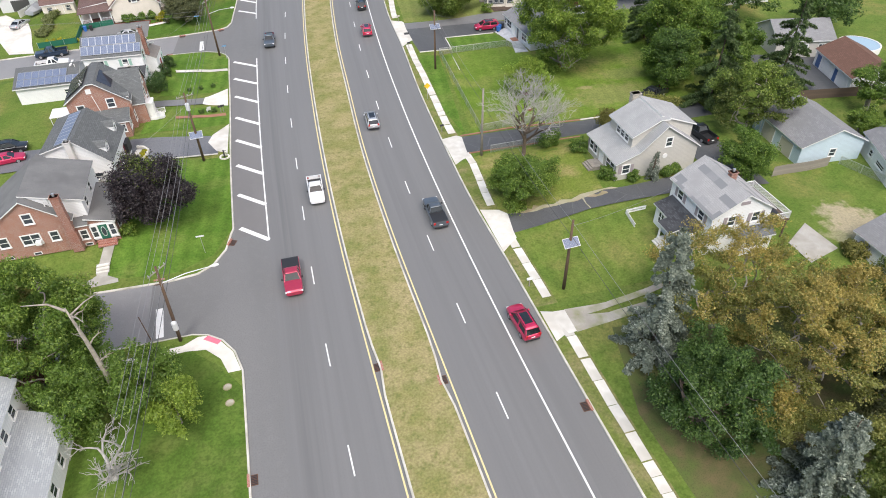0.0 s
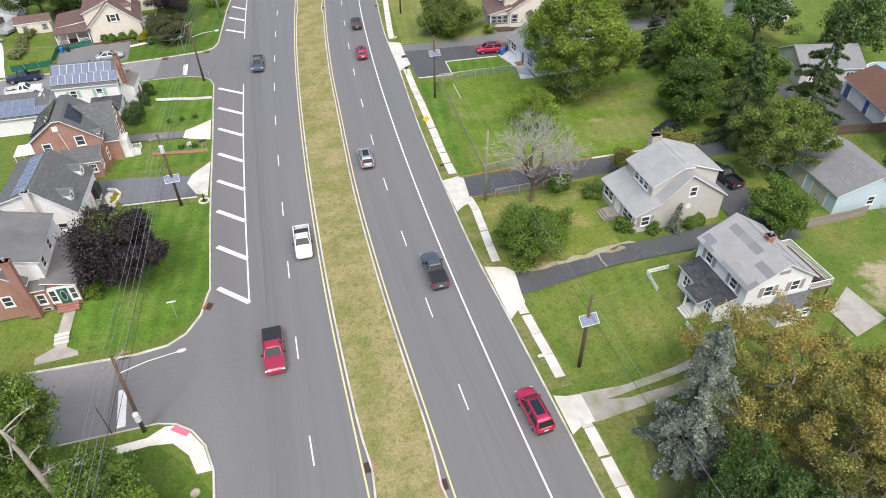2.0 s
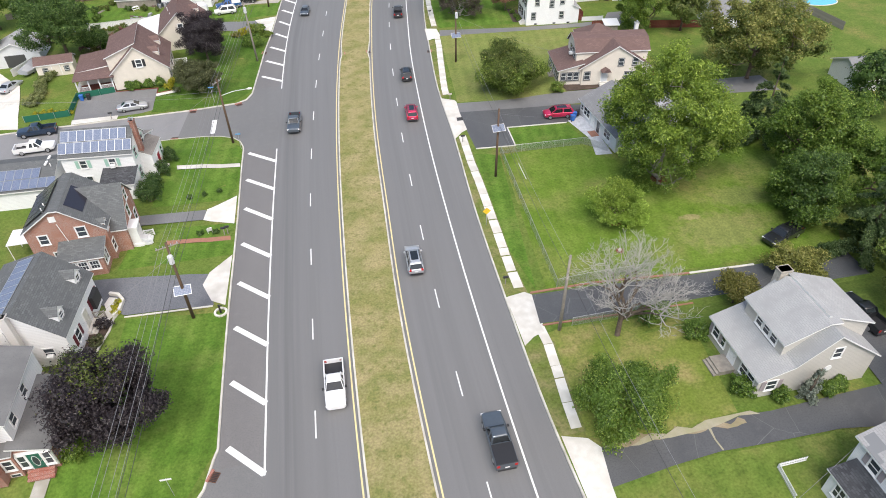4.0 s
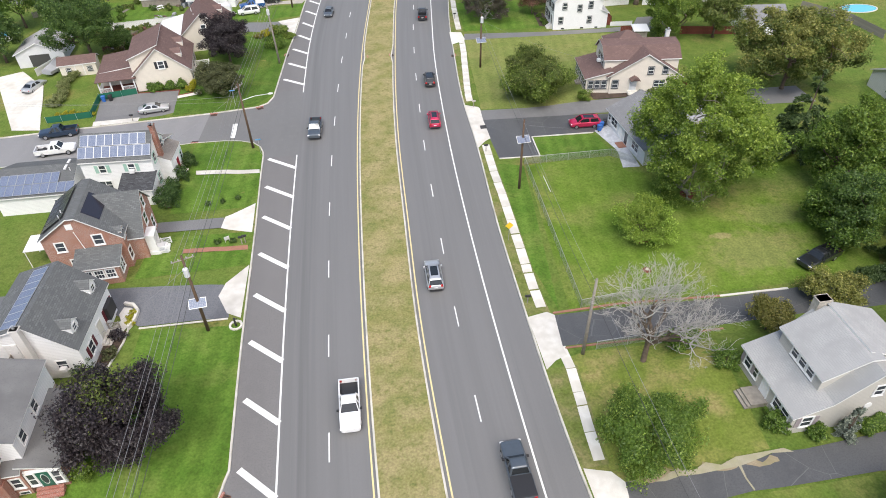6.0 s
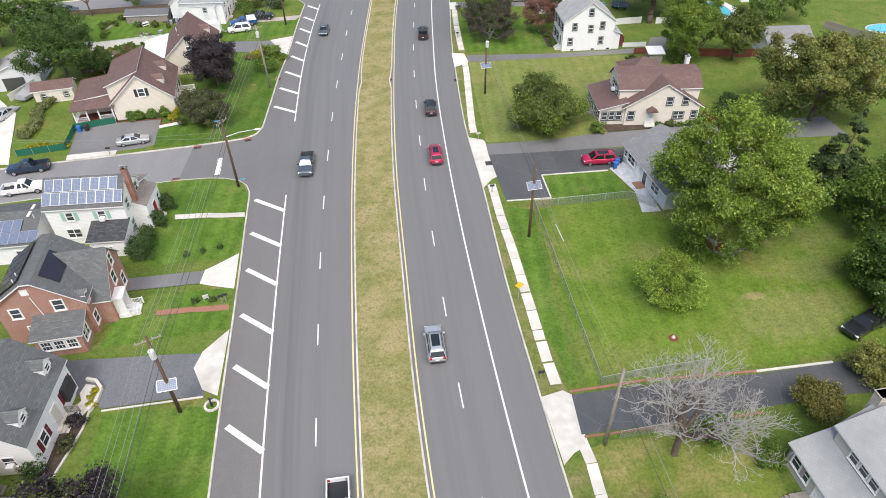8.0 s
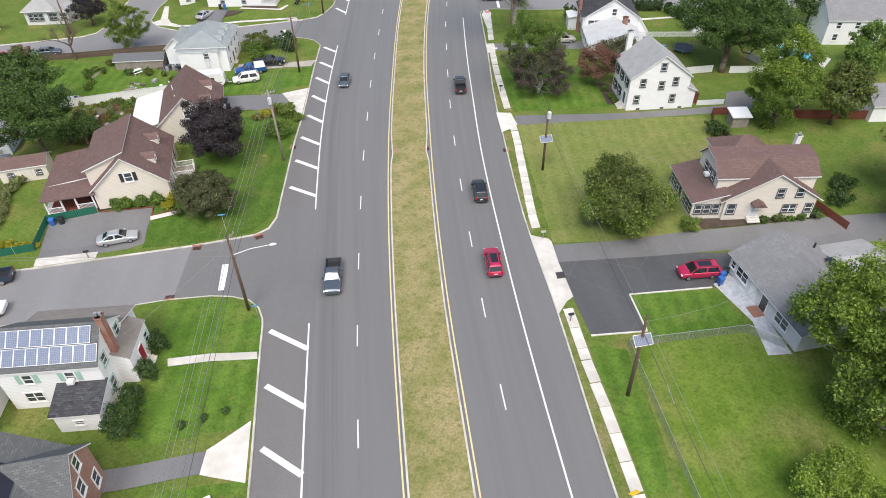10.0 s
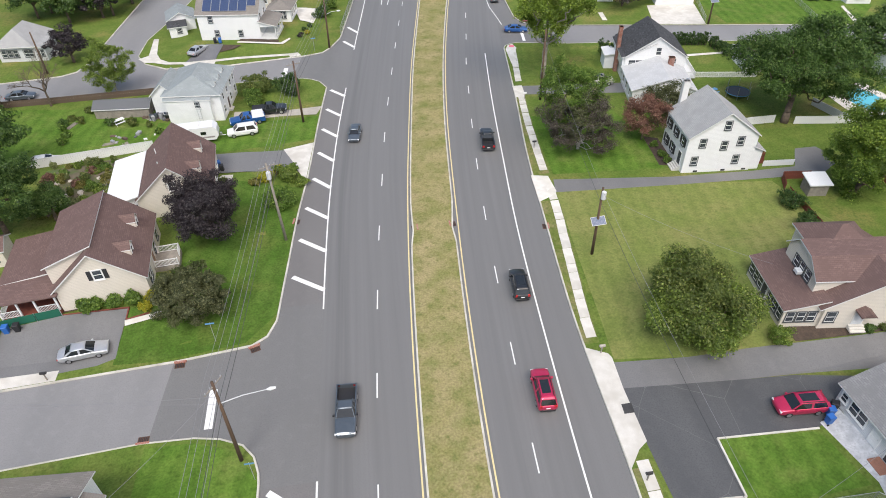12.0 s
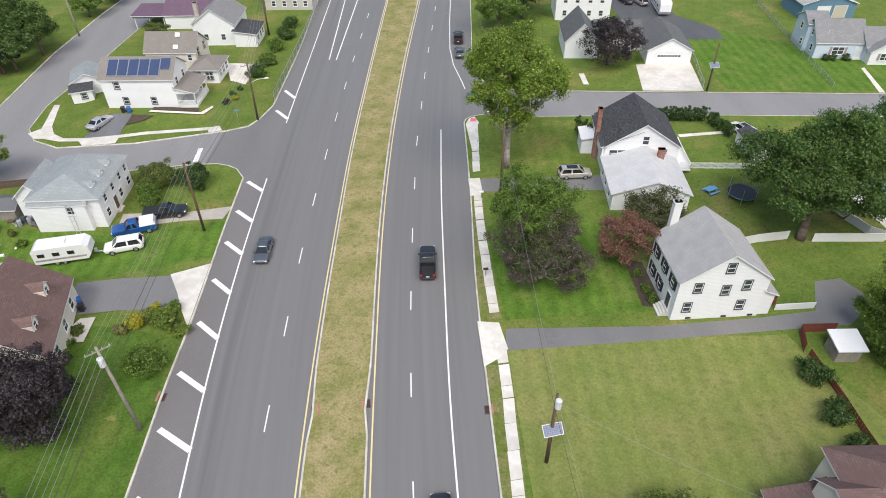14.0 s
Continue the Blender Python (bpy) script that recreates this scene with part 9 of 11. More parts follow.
def car(kind, col, x, y, rot, label, category="car", group="parked cars", z=0.0, bed=None):
    name = {"sedan": "sedan_car", "suv": "sport_utility_car", "van": "minivan", "pickup": "pickup_truck"}[kind]
    e = thing(name, label, category, x, y, z, rot, group)
    g = Geo()
    if kind == "sedan":
        L, W = 4.8, 0.9
        for args in ([(2.4, .4, .6, .68, .55, .62, .5), (2.28, .28, .64, .74, .78, .84, .7), (1.6, .24, .72, .86, .86, .9, .8), (0.9, .24, .8, .96, .86, .91, .82), (-1.2, .24, .82, .98, .86, .91, .82), (-2.0, .28, .82, .98, .84, .88, .78), (-2.3, .36, .74, .94, .76, .82, .7), (-2.4, .45, .7, .85, .6, .7, .6)],):
            loft(g, [section(*a) for a in args])
        g.build("body", col, e, smooth=True)
        cabin(e, (1.15, 0.35, -0.95, -1.75, 1.44), col, 0.93, 0.8, 0.6)
        wheels(e, (1.45, -1.4), 0.33, 0.79)
        lights(e, 2.33, -2.36, 0.62, 0.62, 0.76, 0.08); mirrors(e, 0.85, 0.84, 0.98, col)
    elif kind in ("suv", "van"):
        t = 1.7 if kind == "suv" else 1.76
        for args in ([(2.35, .45, .72, .84, .55, .66, .55), (2.2, .32, .8, .95, .8, .88, .74), (1.4, .28, .88, 1.04, .88, .93, .84), (0.95, .28, .95, 1.1, .89, .94, .86), (-1.9, .28, .95, 1.1, .89, .94, .86), (-2.25, .36, .9, 1.08, .84, .9, .82), (-2.35, .5, .85, 1.05, .7, .84, .76)],):
            loft(g, [section(*a) for a in args])
        g.build("body", col, e, smooth=True)
        cabin(e, (1.3, 0.55, -1.95, -2.28, t), col, 1.06, 0.85, 0.68)
        wheels(e, (1.42, -1.38), 0.36, 0.83)
        lights(e, 2.28, -2.34, 0.66, 0.8, 0.98, 0.14); mirrors(e, 0.95, 0.88, 1.1, col)
        if kind == "suv":
            for s in (-1, 1):
                g = Geo(); g.box(-1.7, 0.4, s * 0.62 - 0.025, s * 0.62 + 0.025, t, t + 0.06); g.build("roof_rail", BLACKP, e)
            g = Geo(); g.box(-1.3, 0.3, -0.42, 0.42, t, t + 0.012); g.build("sunroof", CARGLASS, e)
    else:
        for args in ([(2.8, .5, .8, .95, .7, .8, .7), (2.62, .4, .9, 1.08, .86, .93, .82), (1.7, .36, .98, 1.16, .92, .97, .88), (1.1, .36, 1.0, 1.18, .92, .98, .9), (-0.75, .36, 1.0, 1.18, .92, .98, .9)],):
            loft(g, [section(*a) for a in args])
        g.box(-2.75, -0.74, -0.97, -0.86, 0.45, 1.18); g.box(-2.75, -0.74, 0.86, 0.97, 0.45, 1.18)
        g.box(-2.82, -2.7, -0.97, 0.97, 0.5, 1.18)
        g.build("body", col, e)
        g = Geo(); g.box(-2.7, -0.76, -0.86, 0.86, 0.55, 0.68); g.build("cargo_bed", BLACKP, e)
        if bed == "cover":
            g = Geo(); g.bevel_box(-2.78, -0.76, -0.93, 0.93, 1.185, 1.24, 0.03); g.build("bed_cover", BLACKP, e)
        elif bed == "cap":
            g = Geo(); loft(g, [[(-2.75, -.92, 1.2), (-2.75, .92, 1.2), (-2.6, .74, 1.78), (-2.6, -.74, 1.78)], [(-0.78, -.92, 1.2), (-0.78, .92, 1.2), (-0.85, .74, 1.82), (-0.85, -.74, 1.82)]])
            g.build("bed_cap", P_WHITE, e)
        cabin(e, (1.15, 0.5, -0.4, -0.68, 1.82), col, 1.14, 0.88, 0.68)
        wheels(e, (1.85, -1.75), 0.4, 0.86)
        lights(e, 2.72, -2.8, 0.74, 0.92, 0.98, 0.16); mirrors(e, 0.85, 0.95, 1.25, BLACKP)
    return e

def heading(fn, y, back=False):
    a = math.degrees(math.atan2(2.0, fn(y + 1) - fn(y - 1)))
    return a + (180 if back else 0)
MV = "cars on the highway"
car("suv", P_RED, 18.5, 41.0, heading(KERB_E, 41) + 3, "crimson sport utility car stopped on the highway shoulder", group=MV)
car("pickup", P_WINE, -3.4, 54.4, heading(DASH_W, 54, True), "wine red pickup truck on the highway", "truck", MV, bed="cover")
car("pickup", P_GREY, 14.7, 61.5, heading(DASH_E, 61), "dark grey pickup truck with a covered bed", "truck", MV, bed="cover")
car("suv", P_SILVER, 11.4, 87.2, heading(DASH_E, 87), "silver sport utility car on the highway", group=MV)
car("pickup", P_WHITE, 1.0, 70.6, heading(DASH_W, 70, True), "white pickup truck on the highway's inner lane", "truck", MV)
car("suv", P_BLACK, 18.4, 138.6, heading(DASH_E, 138), "black sport utility car on the highway", group=MV)
car("pickup", P_GREY, -1.8, 124.4, heading(DASH_W, 124, True), "steel grey pickup truck on the highway", "truck", MV)
car("sedan", P_GREY, 1.6, 177.0, heading(DASH_W, 177, True), "grey sedan on the highway's outer lane", group=MV)
car("suv", P_RED, 17.0, 123.8, heading(DASH_E, 123), "crimson sport utility car on the highway", group=MV)
car("pickup", P_BLACK, 21.6, 171.2, heading(DASH_E, 171), "black pickup truck on the highway", "truck", MV)
car("sedan", P_SILVER, -28.3, 136.4, 8, "silver sedan parked on an asphalt driveway", z=GZ)
car("pickup", P_NAVY, -41.8, 131.0, 186, "dark blue pickup truck parked along a side street", "truck")
car("pickup", P_WHITE, -40.6, 125.4, 4, "white pickup truck parked along a side street", "truck")
car("suv", P_RED, 39.9, 118.0, 176, "red sport utility car parked before a ranch house", z=GZ)
car("pickup", P_BLACK, 55.9, 82.0, 200, "black pickup truck parked under trees", "truck", z=GZ)
car("suv", P_BEIGE, 45.4, 187.4, -6, "champagne sport utility car parked in a driveway", z=GZ)
car("sedan", P_BLUE, 36.9, 214.6, -10, "blue car waiting at the side street's mouth", z=0)
car("pickup", P_BLACK, -12.0, 187.2, 2, "black pickup truck parked in a driveway", "truck", z=GZ, bed="cover")
car("pickup", P_BLUE, -15.4, 184.2, 190, "blue pickup truck with a white bed cap", "truck", z=GZ, bed="cap")
car("van", P_WHITE, -15.9, 180.6, 188, "white minivan parked on grass", z=GZ)
car("sedan", P_SILVER, -27.6, 215.6, 62, "silver sedan parked at the edge of a driveway", z=GZ)
car("pickup", P_BLACK, 37.7, 242.4, 80, "black pickup truck parked at the kerb", "truck")
car("sedan", P_GREY, 36.6, 234.6, 82, "dark grey sedan parked at the kerb")
car("pickup", P_BLACK, 56.2, 68.6, 95, "black pickup truck behind a house", "truck", z=GZ)
car("suv", P_BLACK, -40.8, 93.3, 5, "black off-road car in a back yard", z=GZ)
car("sedan", P_RED, -40.6, 90.2, 10, "red car parked in a back yard", z=GZ)
car("sedan", P_SILVER, -51.2, 149.5, 70, "silver car parked beside a garage", z=GZ)
car("sedan", P_WHITE, -44.5, 176.8, 10, "white car behind a garden fence", z=GZ)
car("sedan", P_RED, -66.0, 201.2, 5, "red car parked on the street")
car("sedan", P_GREY, -55.8, 201.0, 3, "grey car parked on the street")
car("suv", P_WHITE, 75.7, 195.2, 105, "white car beside a shed", z=GZ)
car("suv", P_SILVER, 83.6, 256.6, 98, "silver car in a paved yard", z=GZ)
car("sedan", P_BLACK, 80.6, 258.2, 98, "dark car in a paved yard", z=GZ)
# travel trailer and motor home
def box_vehicle(name, label, x, y, rot, L, W, H, z):
    e = thing(name, label, "caravan", x, y, z, rot)
    g = Geo()
    prof = [(-L / 2, 0.5), (L / 2 - 0.5, 0.5), (L / 2, 1.2), (L / 2 - 0.15, H - 0.5), (L / 2 - 0.7, H), (-L / 2 + 0.4, H), (-L / 2, H - 0.3)]
    vs = [(a, -W / 2, b) for a, b in prof] + [(a, W / 2, b) for a, b in prof]
    n = len(prof)
    g.solid(vs, [tuple(range(n)), tuple(range(2 * n - 1, n - 1, -1))] + [(i, n + i, n + (i + 1) % n, (i + 1) % n) for i in range(n)])
    g.build("body", P_WHITE, e)
    for s in (-1, 1):
        for xx in np.arange(-L / 2 + 1.0, L / 2 - 1.2, 1.7):
            g = Geo(); g.box(xx - 0.4, xx + 0.4, s * (W / 2 + 0.01) - 0.015, s * (W / 2 + 0.01) + 0.015, 1.5, 2.0); g.build("window", CARGLASS, e)
        g = Geo(); g.box(-L / 2 + 0.2, L / 2 - 0.6, s * (W / 2 + 0.006) - 0.01, s * (W / 2 + 0.006) + 0.01, 0.9, 1.15); g.build("stripe", SHUT_GREY, e)
    g = Geo(); g.bevel_box(-0.5, 0.6, -0.5, 0.5, H, H + 0.25, 0.06); g.build("roof_unit", TRIM, e)
    wheels(e, (-0.9, 0.0), 0.34, W / 2 - 0.12)
    return e
t = box_vehicle("travel_trailer", "white travel trailer parked on grass", -22.6, 179.8, 4, 6.6, 2.3, 2.7, GZ)
g = Geo(); g.tube([(3.2, 0, 0.55), (4.2, 0, 0.5)], 0.06, 6); g.tube([(3.5, 0, 0.55), (3.5, 0, 1.0)], 0.2, 10); g.build("drawbar", STEEL, t)
box_vehicle("motor_home", "large pale motor home with a dark windscreen", 86.4, 251.4, 258, 9.0, 2.5, 3.3, GZ)

# ---------- utility poles, lamps, wires ----------
def pole(x, y, h, label, lean=(0, 0), panel=None, can=None, arm=None, cross=True, grey=False, rot=90, name="utility_pole", guy=None):
    e = thing(name, label, "pole", x, y, GZ, 0, "utility poles")
    g = Geo()
    top = (lean[0], lean[1], h)
    g.tube([(0, 0, -0.3), (lean[0] / 2, lean[1] / 2, h / 2), top], [0.19, 0.16, 0.12] if h > 4 else [0.06, 0.05, 0.05], 10)
    g.build("shaft", WOOD_GREY if grey else WOOD_POLE, e, smooth=True)
    def at(z):
        return Vector((lean[0] * z / h, lean[1] * z / h, z))
    if cross:
        g = Geo()
        c = at(h - 0.5)
        d = Vector((math.cos(radians(rot)), math.sin(radians(rot)), 0)) * 1.1
        g.tube([c - d, c + d], 0.065, 6)
        g.build("crossarm", WOOD_GREY, e)
        for f in (-0.9, -0.35, 0.35, 0.9):
            g = Geo(); p = c + d * f; g.tube([p, p + Vector((0, 0, 0.16)), p + Vector((0, 0, 0.26))], [0.03, 0.06, 0.03], 8); g.build("insulator", GREY_TARP, e)
    if can:
        c = at(can) + Vector((0.05, -0.38, 0))
        g = Geo(); g.tube([c - Vector((0, 0, 0.5)), c + Vector((0, 0, 0.42)), c + Vector((0, 0, 0.5))], [0.27, 0.27, 0.18], 14); g.build("transformer", plain("pole_can", (0.6, 0.61, 0.62), 0.4), e)
    if panel:
        z, w, hh = panel
        c = at(z)
        m = Matrix.Translation(c + Vector((0, -0.25, 0))) @ Euler((radians(38), 0, radians(4))).to_matrix().to_4x4()
        g = Geo(); g.box(-w / 2 + 0.04, w / 2 - 0.04, -hh / 2 + 0.04, hh / 2 - 0.04, -0.02, 0.02, 1)
        for a, b, c2, d2 in ((-w / 2, w / 2, -hh / 2, -hh / 2 + 0.04), (-w / 2, w / 2, hh / 2 - 0.04, hh / 2), (-w / 2, -w / 2 + 0.04, -hh / 2 + 0.04, hh / 2 - 0.04), (w / 2 - 0.04, w / 2, -hh / 2 + 0.04, hh / 2 - 0.04)):
            g.box(a, b, c2, d2, -0.03, 0.035)
        p = g.build("solar_panel", [STEEL, SOLAR], e, "tilted solar panel in a pale rim")
        p.matrix_basis = m
        g = Geo(); g.tube([c, c + Vector((0, -0.25, -0.1))], 0.05, 6); g.build("bracket", STEEL, e)
    if arm:
        z, dx, dy = arm
        c = at(z)
        q = c + Vector((dx, dy, 0.5))
        g = Geo(); g.tube([c, c.lerp(q, 0.5) + Vector((0, 0, 0.18)), q], [0.05, 0.045, 0.035], 8)
        a = g.build("lamp_arm", STEEL, e)
        g = Geo(); d = Vector((dx, dy, 0)).normalized(); g.tube([q, q + d * 0.3, q + d * 0.75], [0.06, 0.17, 0.1], 10); g.build("lamp_head", plain("lamp_housing", (0.7, 0.7, 0.7), 0.4), a)
    return e
pole(24.6, 44.8, 9.0, "brown wooden pole with a tilted solar panel", (0.2, 0.3), (6.4, 1.75, 1.05), cross=False)
pole(24.5, 73.3, 10.0, "grey leaning wooden utility pole", (0.15, 0.2), cross=False, grey=True)
pole(25.6, 103.1, 10.0, "brown wooden pole with a tilted solar panel", (0.3, 0.8), (7.4, 1.75, 1.05), cross=False)
pole(28.5, 142.8, 9.7, "wooden pole with a transformer can and solar panel", (0, 0), (5.2, 1.75, 1.05), can=8.9, cross=False)
pole(33.4, 183.4, 12.0, "tall wooden utility pole among leaves", (0.1, 0.3), cross=False)
pole(77.4, 210.4, 8.8, "wooden pole with a small solar panel", (0, 0), (5.0, 1.75, 1.05), cross=False)
pole(-15.1, 48.6, 9.4, "dark wooden utility pole with a street lamp arm", (0.3, 0.5), can=2.4, arm=(7.4, 4.6, 0.6), rot=50)
pole(-13.4, 83.3, 10.4, "wooden pole with a transformer can and solar panel", (0, 0), (4.3, 1.75, 1.05), can=8.6, rot=20)
pole(-11.2, 121.1, 10.2, "dark wooden utility pole with a long street lamp arm", (-0.2, 0.6), arm=(7.6, 3.8, 0.4), rot=60)
pole(-8.3, 152.1, 11.0, "grey wooden utility pole with a transformer can", (-0.5, 0.6), can=9.6, grey=True, rot=30)
pole(-6.5, 182.9, 10.4, "dark brown wooden utility pole", (0, 0), rot=20)
pole(-1.7, 213.2, 9.9, "wooden utility pole with a street lamp", (0.1, 0.4), arm=(6.5, 2.2, 0.2), rot=20)
pole(-2.0, 252.0, 10.0, "wooden pole with a solar panel", (0, 0), (8.5, 1.75, 1.05), cross=False)
pole(-54.5, 211.0, 8.0, "plain brown wooden street pole", (0, 0), cross=False)
pole(-42.8, 259.0, 8.5, "thin grey wooden street pole", (0, 0), cross=False, grey=True)
pole(-17.8, 56.0 - 6.9, 3.0, "thin dark sign post at a street corner", (-0.5, 0.8), cross=False, name="sign_post")
def wires(pts, sag, label, r=0.014, mat=WIRE):
    """One cable for each span between two poles."""
    for a, b in zip(pts, pts[1:]):
        g = Geo()
        a, b = Vector(a), Vector(b)
        k = 9
        g.tube([a.lerp(b, i / k) - Vector((0, 0, 4 * sag * (i / k) * (1 - i / k))) for i in range(k + 1)], r, 4, caps=False)
        tagged(g.build("overhead_wire", mat), label, "wire", "overhead wires")
WL = [(-17.5, 8, 9.2), (-14.9, 49.1, 9.2), (-13.4, 83.3, 9.9), (-11.4, 121.7, 9.9), (-8.8, 152.7, 10.6), (-6.5, 182.9, 10.0), (-1.6, 213.6, 9.6), (-2.0, 252, 9.6), (6, 300, 9.6)]
for dx, dz, m in ((-1.0, 0, WIRE), (-0.4, 0, WIRE), (0.4, 0, WIRE), (1.0, 0, WIRE), (0.0, -2.0, WIRE_D), (0.1, -3.0, WIRE_D)):
    wires([(x + dx * 0.8, y - dx * 0.4, z + dz) for x, y, z in WL], 0.5, "thin sagging overhead cable between poles", 0.016 if dz == 0 else 0.024, m)
ER = [(26, 5, 8.8), (24.8, 45.1, 8.8), (24.6, 73.5, 9.7), (25.9, 103.9, 9.7), (28.5, 142.8, 9.4), (33.5, 183.7, 10.5), (40, 235, 10)]
for dz, m, r in ((0, WIRE, 0.016), (-1.6, WIRE_D, 0.024)):
    wires([(x, y, z + dz) for x, y, z in ER], 0.6, "thin sagging overhead cable between poles", r, m)
wires([(24.8, 45.1, 8.4), (42.6, 53, 5.0)], 0.5, "service cable from pole to house")
wires([(25.9, 103.9, 9.4), (44.5, 112, 3.2)], 0.6, "service cable from pole to house")
wires([(28.5, 142.8, 8.8), (45.8, 133, 4.0)], 0.6, "service cable from pole to house")
wires([(-13.4, 83.3, 9.0), (-23.5, 80, 4.0)], 0.5, "service cable from pole to house")
wires([(-11.4, 121.7, 9.2), (-22.5, 112, 6.0)], 0.5, "service cable from pole to house")
wires([(-11.4, 121.7, 8.4), (-60, 128, 8.4)], 0.7, "cable along the side street")
wires([(-11.2, 121.5, 7.6), (-60, 131, 8.0)], 0.7, "cable along the side street")
wires([(-1.6, 213.6, 9.2), (40, 235, 10)], 0.8, "thin cable crossing over the highway")
wires([(25.7, 103.0, 8.6), (29.55, 101.4, 0.3)], 0.0, "guy wire with a pale guard", 0.014)
g = Geo(); g.tube([(28.45, 101.87, 2.6), (29.55, 101.4, 0.2)], 0.05, 6); tagged(g.build("guy_guard", TRIM), "white plastic guy wire guard in a lawn", "guard")

# ---------- fences ----------
def fence_mesh():
    m, n, l = tree_of("chain_link")
    bs, out = n["Principled BSDF"], n["Material Output"]
    bs.inputs["Base Color"].default_value = (0.4, 0.42, 0.41, 1)
    bs.inputs["Metallic"].default_value, bs.inputs["Roughness"].default_value = 0.5, 0.5
    tr, mix = n.new("ShaderNodeBsdfTransparent"), n.new("ShaderNodeMixShader")
    uv, br = n.new("ShaderNodeUVMap"), n.new("ShaderNodeTexBrick")
    mp = n.new("ShaderNodeMapping")
    mp.inputs["Rotation"].default_value = (0, 0, radians(45))
    l.new(uv.outputs[0], mp.inputs[0]); l.new(mp.outputs[0], br.inputs["Vector"])
    br.offset = 0.0
    br.inputs["Scale"].default_value = 1.0
    br.inputs["Brick Width"].default_value, br.inputs["Row Height"].default_value, br.inputs["Mortar Size"].default_value = 0.06, 0.06, 0.006
    l.new(br.outputs["Fac"], mix.inputs[0])
    l.new(tr.outputs[0], mix.inputs[1]); l.new(bs.outputs[0], mix.inputs[2]); l.new(mix.outputs[0], out.inputs[0])
    return m
LINK = fence_mesh()
def chain_fence(pts, label, h=1.2):
    e = thing("chain_link_fence", label, "fence", pts[0][0], pts[0][1], GZ, 0, "fences")
    o = Vector((*pts[0], 0))
    post = None
    for a, b in zip(pts, pts[1:]):
        a, b = Vector((*a, 0)) - o, Vector((*b, 0)) - o
        k = max(1, round((b - a).length / 3.0))
        for i in range(k + 1):
            p = a.lerp(b, i / k)
            if post is None:
                g = Geo(); g.tube([(0, 0, -0.1), (0, 0, h + 0.06)], 0.035, 7); post = g.build("post", STEEL, e); post.matrix_basis = Matrix.Translation(p)
            else:
                shared(post, "post", e, Matrix.Translation(p))
        g = Geo(); g.tube([a + Vector((0, 0, h)), b + Vector((0, 0, h))], 0.025, 6); g.build("rail", STEEL, e)
        g = Geo(); g.face([a + Vector((0, 0, 0.03)), b + Vector((0, 0, 0.03)), b + Vector((0, 0, h)), a + Vector((0, 0, h))]); g.build("mesh", LINK, e)
    return e
chain_fence([(27.9, 108.9), (26.4, 79.6)], "galvanised chain-link fence along a lawn")
chain_fence([(27.9, 108.9), (40.8, 108.7), (43.5, 106.0)], "galvanised chain-link fence along a lawn")
chain_fence([(26.4, 79.6), (30, 79.9), (38, 80.0)], "galvanised chain-link fence beside a driveway")
chain_fence([(26.0, 73.6), (36, 73.8)], "galvanised chain-link fence beside a driveway")
chain_fence([(77.4, 211.8), (81.0, 223.0), (83.0, 232)], "chain-link fence beside a lawn")
chain_fence([(100.1, 207.7), (105.4, 231), (111, 254)], "chain-link fence beside a lawn")
chain_fence([(0.8, 219.5), (5.2, 246), (8.5, 268)], "tall chain-link fence along the roadside", 1.8)
chain_fence([(53.5, 61), (52.5, 55.5)], "chain-link gate across a driveway")
chain_fence([(70, 57), (74, 46), (68, 44)], "chain-link dog run in a back yard")
def board_fence(pts, label, mat, h=1.5, w=0.14, gap=0.015, name="board_fence", cap=False):
    """Upright boards on two rails, each board a piece of its own."""
    e = thing(name, label, "fence", pts[0][0], pts[0][1], GZ, 0, "fences")
    o = Vector((*pts[0], 0))
    g = Geo(); g.box(-w / 2, w / 2, -0.012, 0.012, 0.04, h); 
    first = None
    for a, b in zip(pts, pts[1:]):
        a, b = Vector((*a, 0)) - o, Vector((*b, 0)) - o
        d = (b - a)
        ang = math.atan2(d.y, d.x)
        k = max(1, int(d.length / (w + gap)))
        for i in range(k):
            m = Matrix.Translation(a.lerp(b, (i + 0.5) / k)) @ Matrix.Rotation(ang, 4, 'Z')
            if first is None:
                first = g.build("board", mat, e); first.matrix_basis = m
            else:
                shared(first, "board", e, m)
        r = Geo()
        tm = Matrix.Translation(a) @ Matrix.Rotation(ang, 4, 'Z')
        for z in (0.3, h - 0.25):
            r.box(0, d.length, 0.012, 0.06, z, z + 0.08, tm=tm)
        r.build("rail", mat, e)
        if cap:
            r = Geo(); r.box(0, d.length, -0.04, 0.04, h, h + 0.05, tm=tm); r.build("cap_rail", mat, e)
    return e
board_fence([(59.3, 56.4), (63.8, 56.7), (68.2, 57.0)], "grey weathered wooden board fence", WOOD_GREY, 1.5)
board_fence([(76, 74.6), (88, 72.6)], "dark stained board fence behind a garage", WOOD_DARK, 1.6, 0.28)
board_fence([(60.0, 168.4), (63.4, 168.8), (67.6, 168.8)], "white vinyl panel garden fence", TRIM, 1.3, 0.3, 0.005, "vinyl_fence", True)
board_fence([(70.3, 167.8), (79.3, 166.3)], "white vinyl panel garden fence", TRIM, 1.3, 0.3, 0.005, "vinyl_fence", True)
board_fence([(76.8, 173.2), (78.2, 168.0), (80.0, 166.2)], "white vinyl panel garden fence", TRIM, 1.3, 0.3, 0.005, "vinyl_fence", True)
board_fence([(58.9, 157.2), (63.5, 156.8)], "low white vinyl fence by a driveway", TRIM, 0.9, 0.3, 0.005, "vinyl_fence", True)
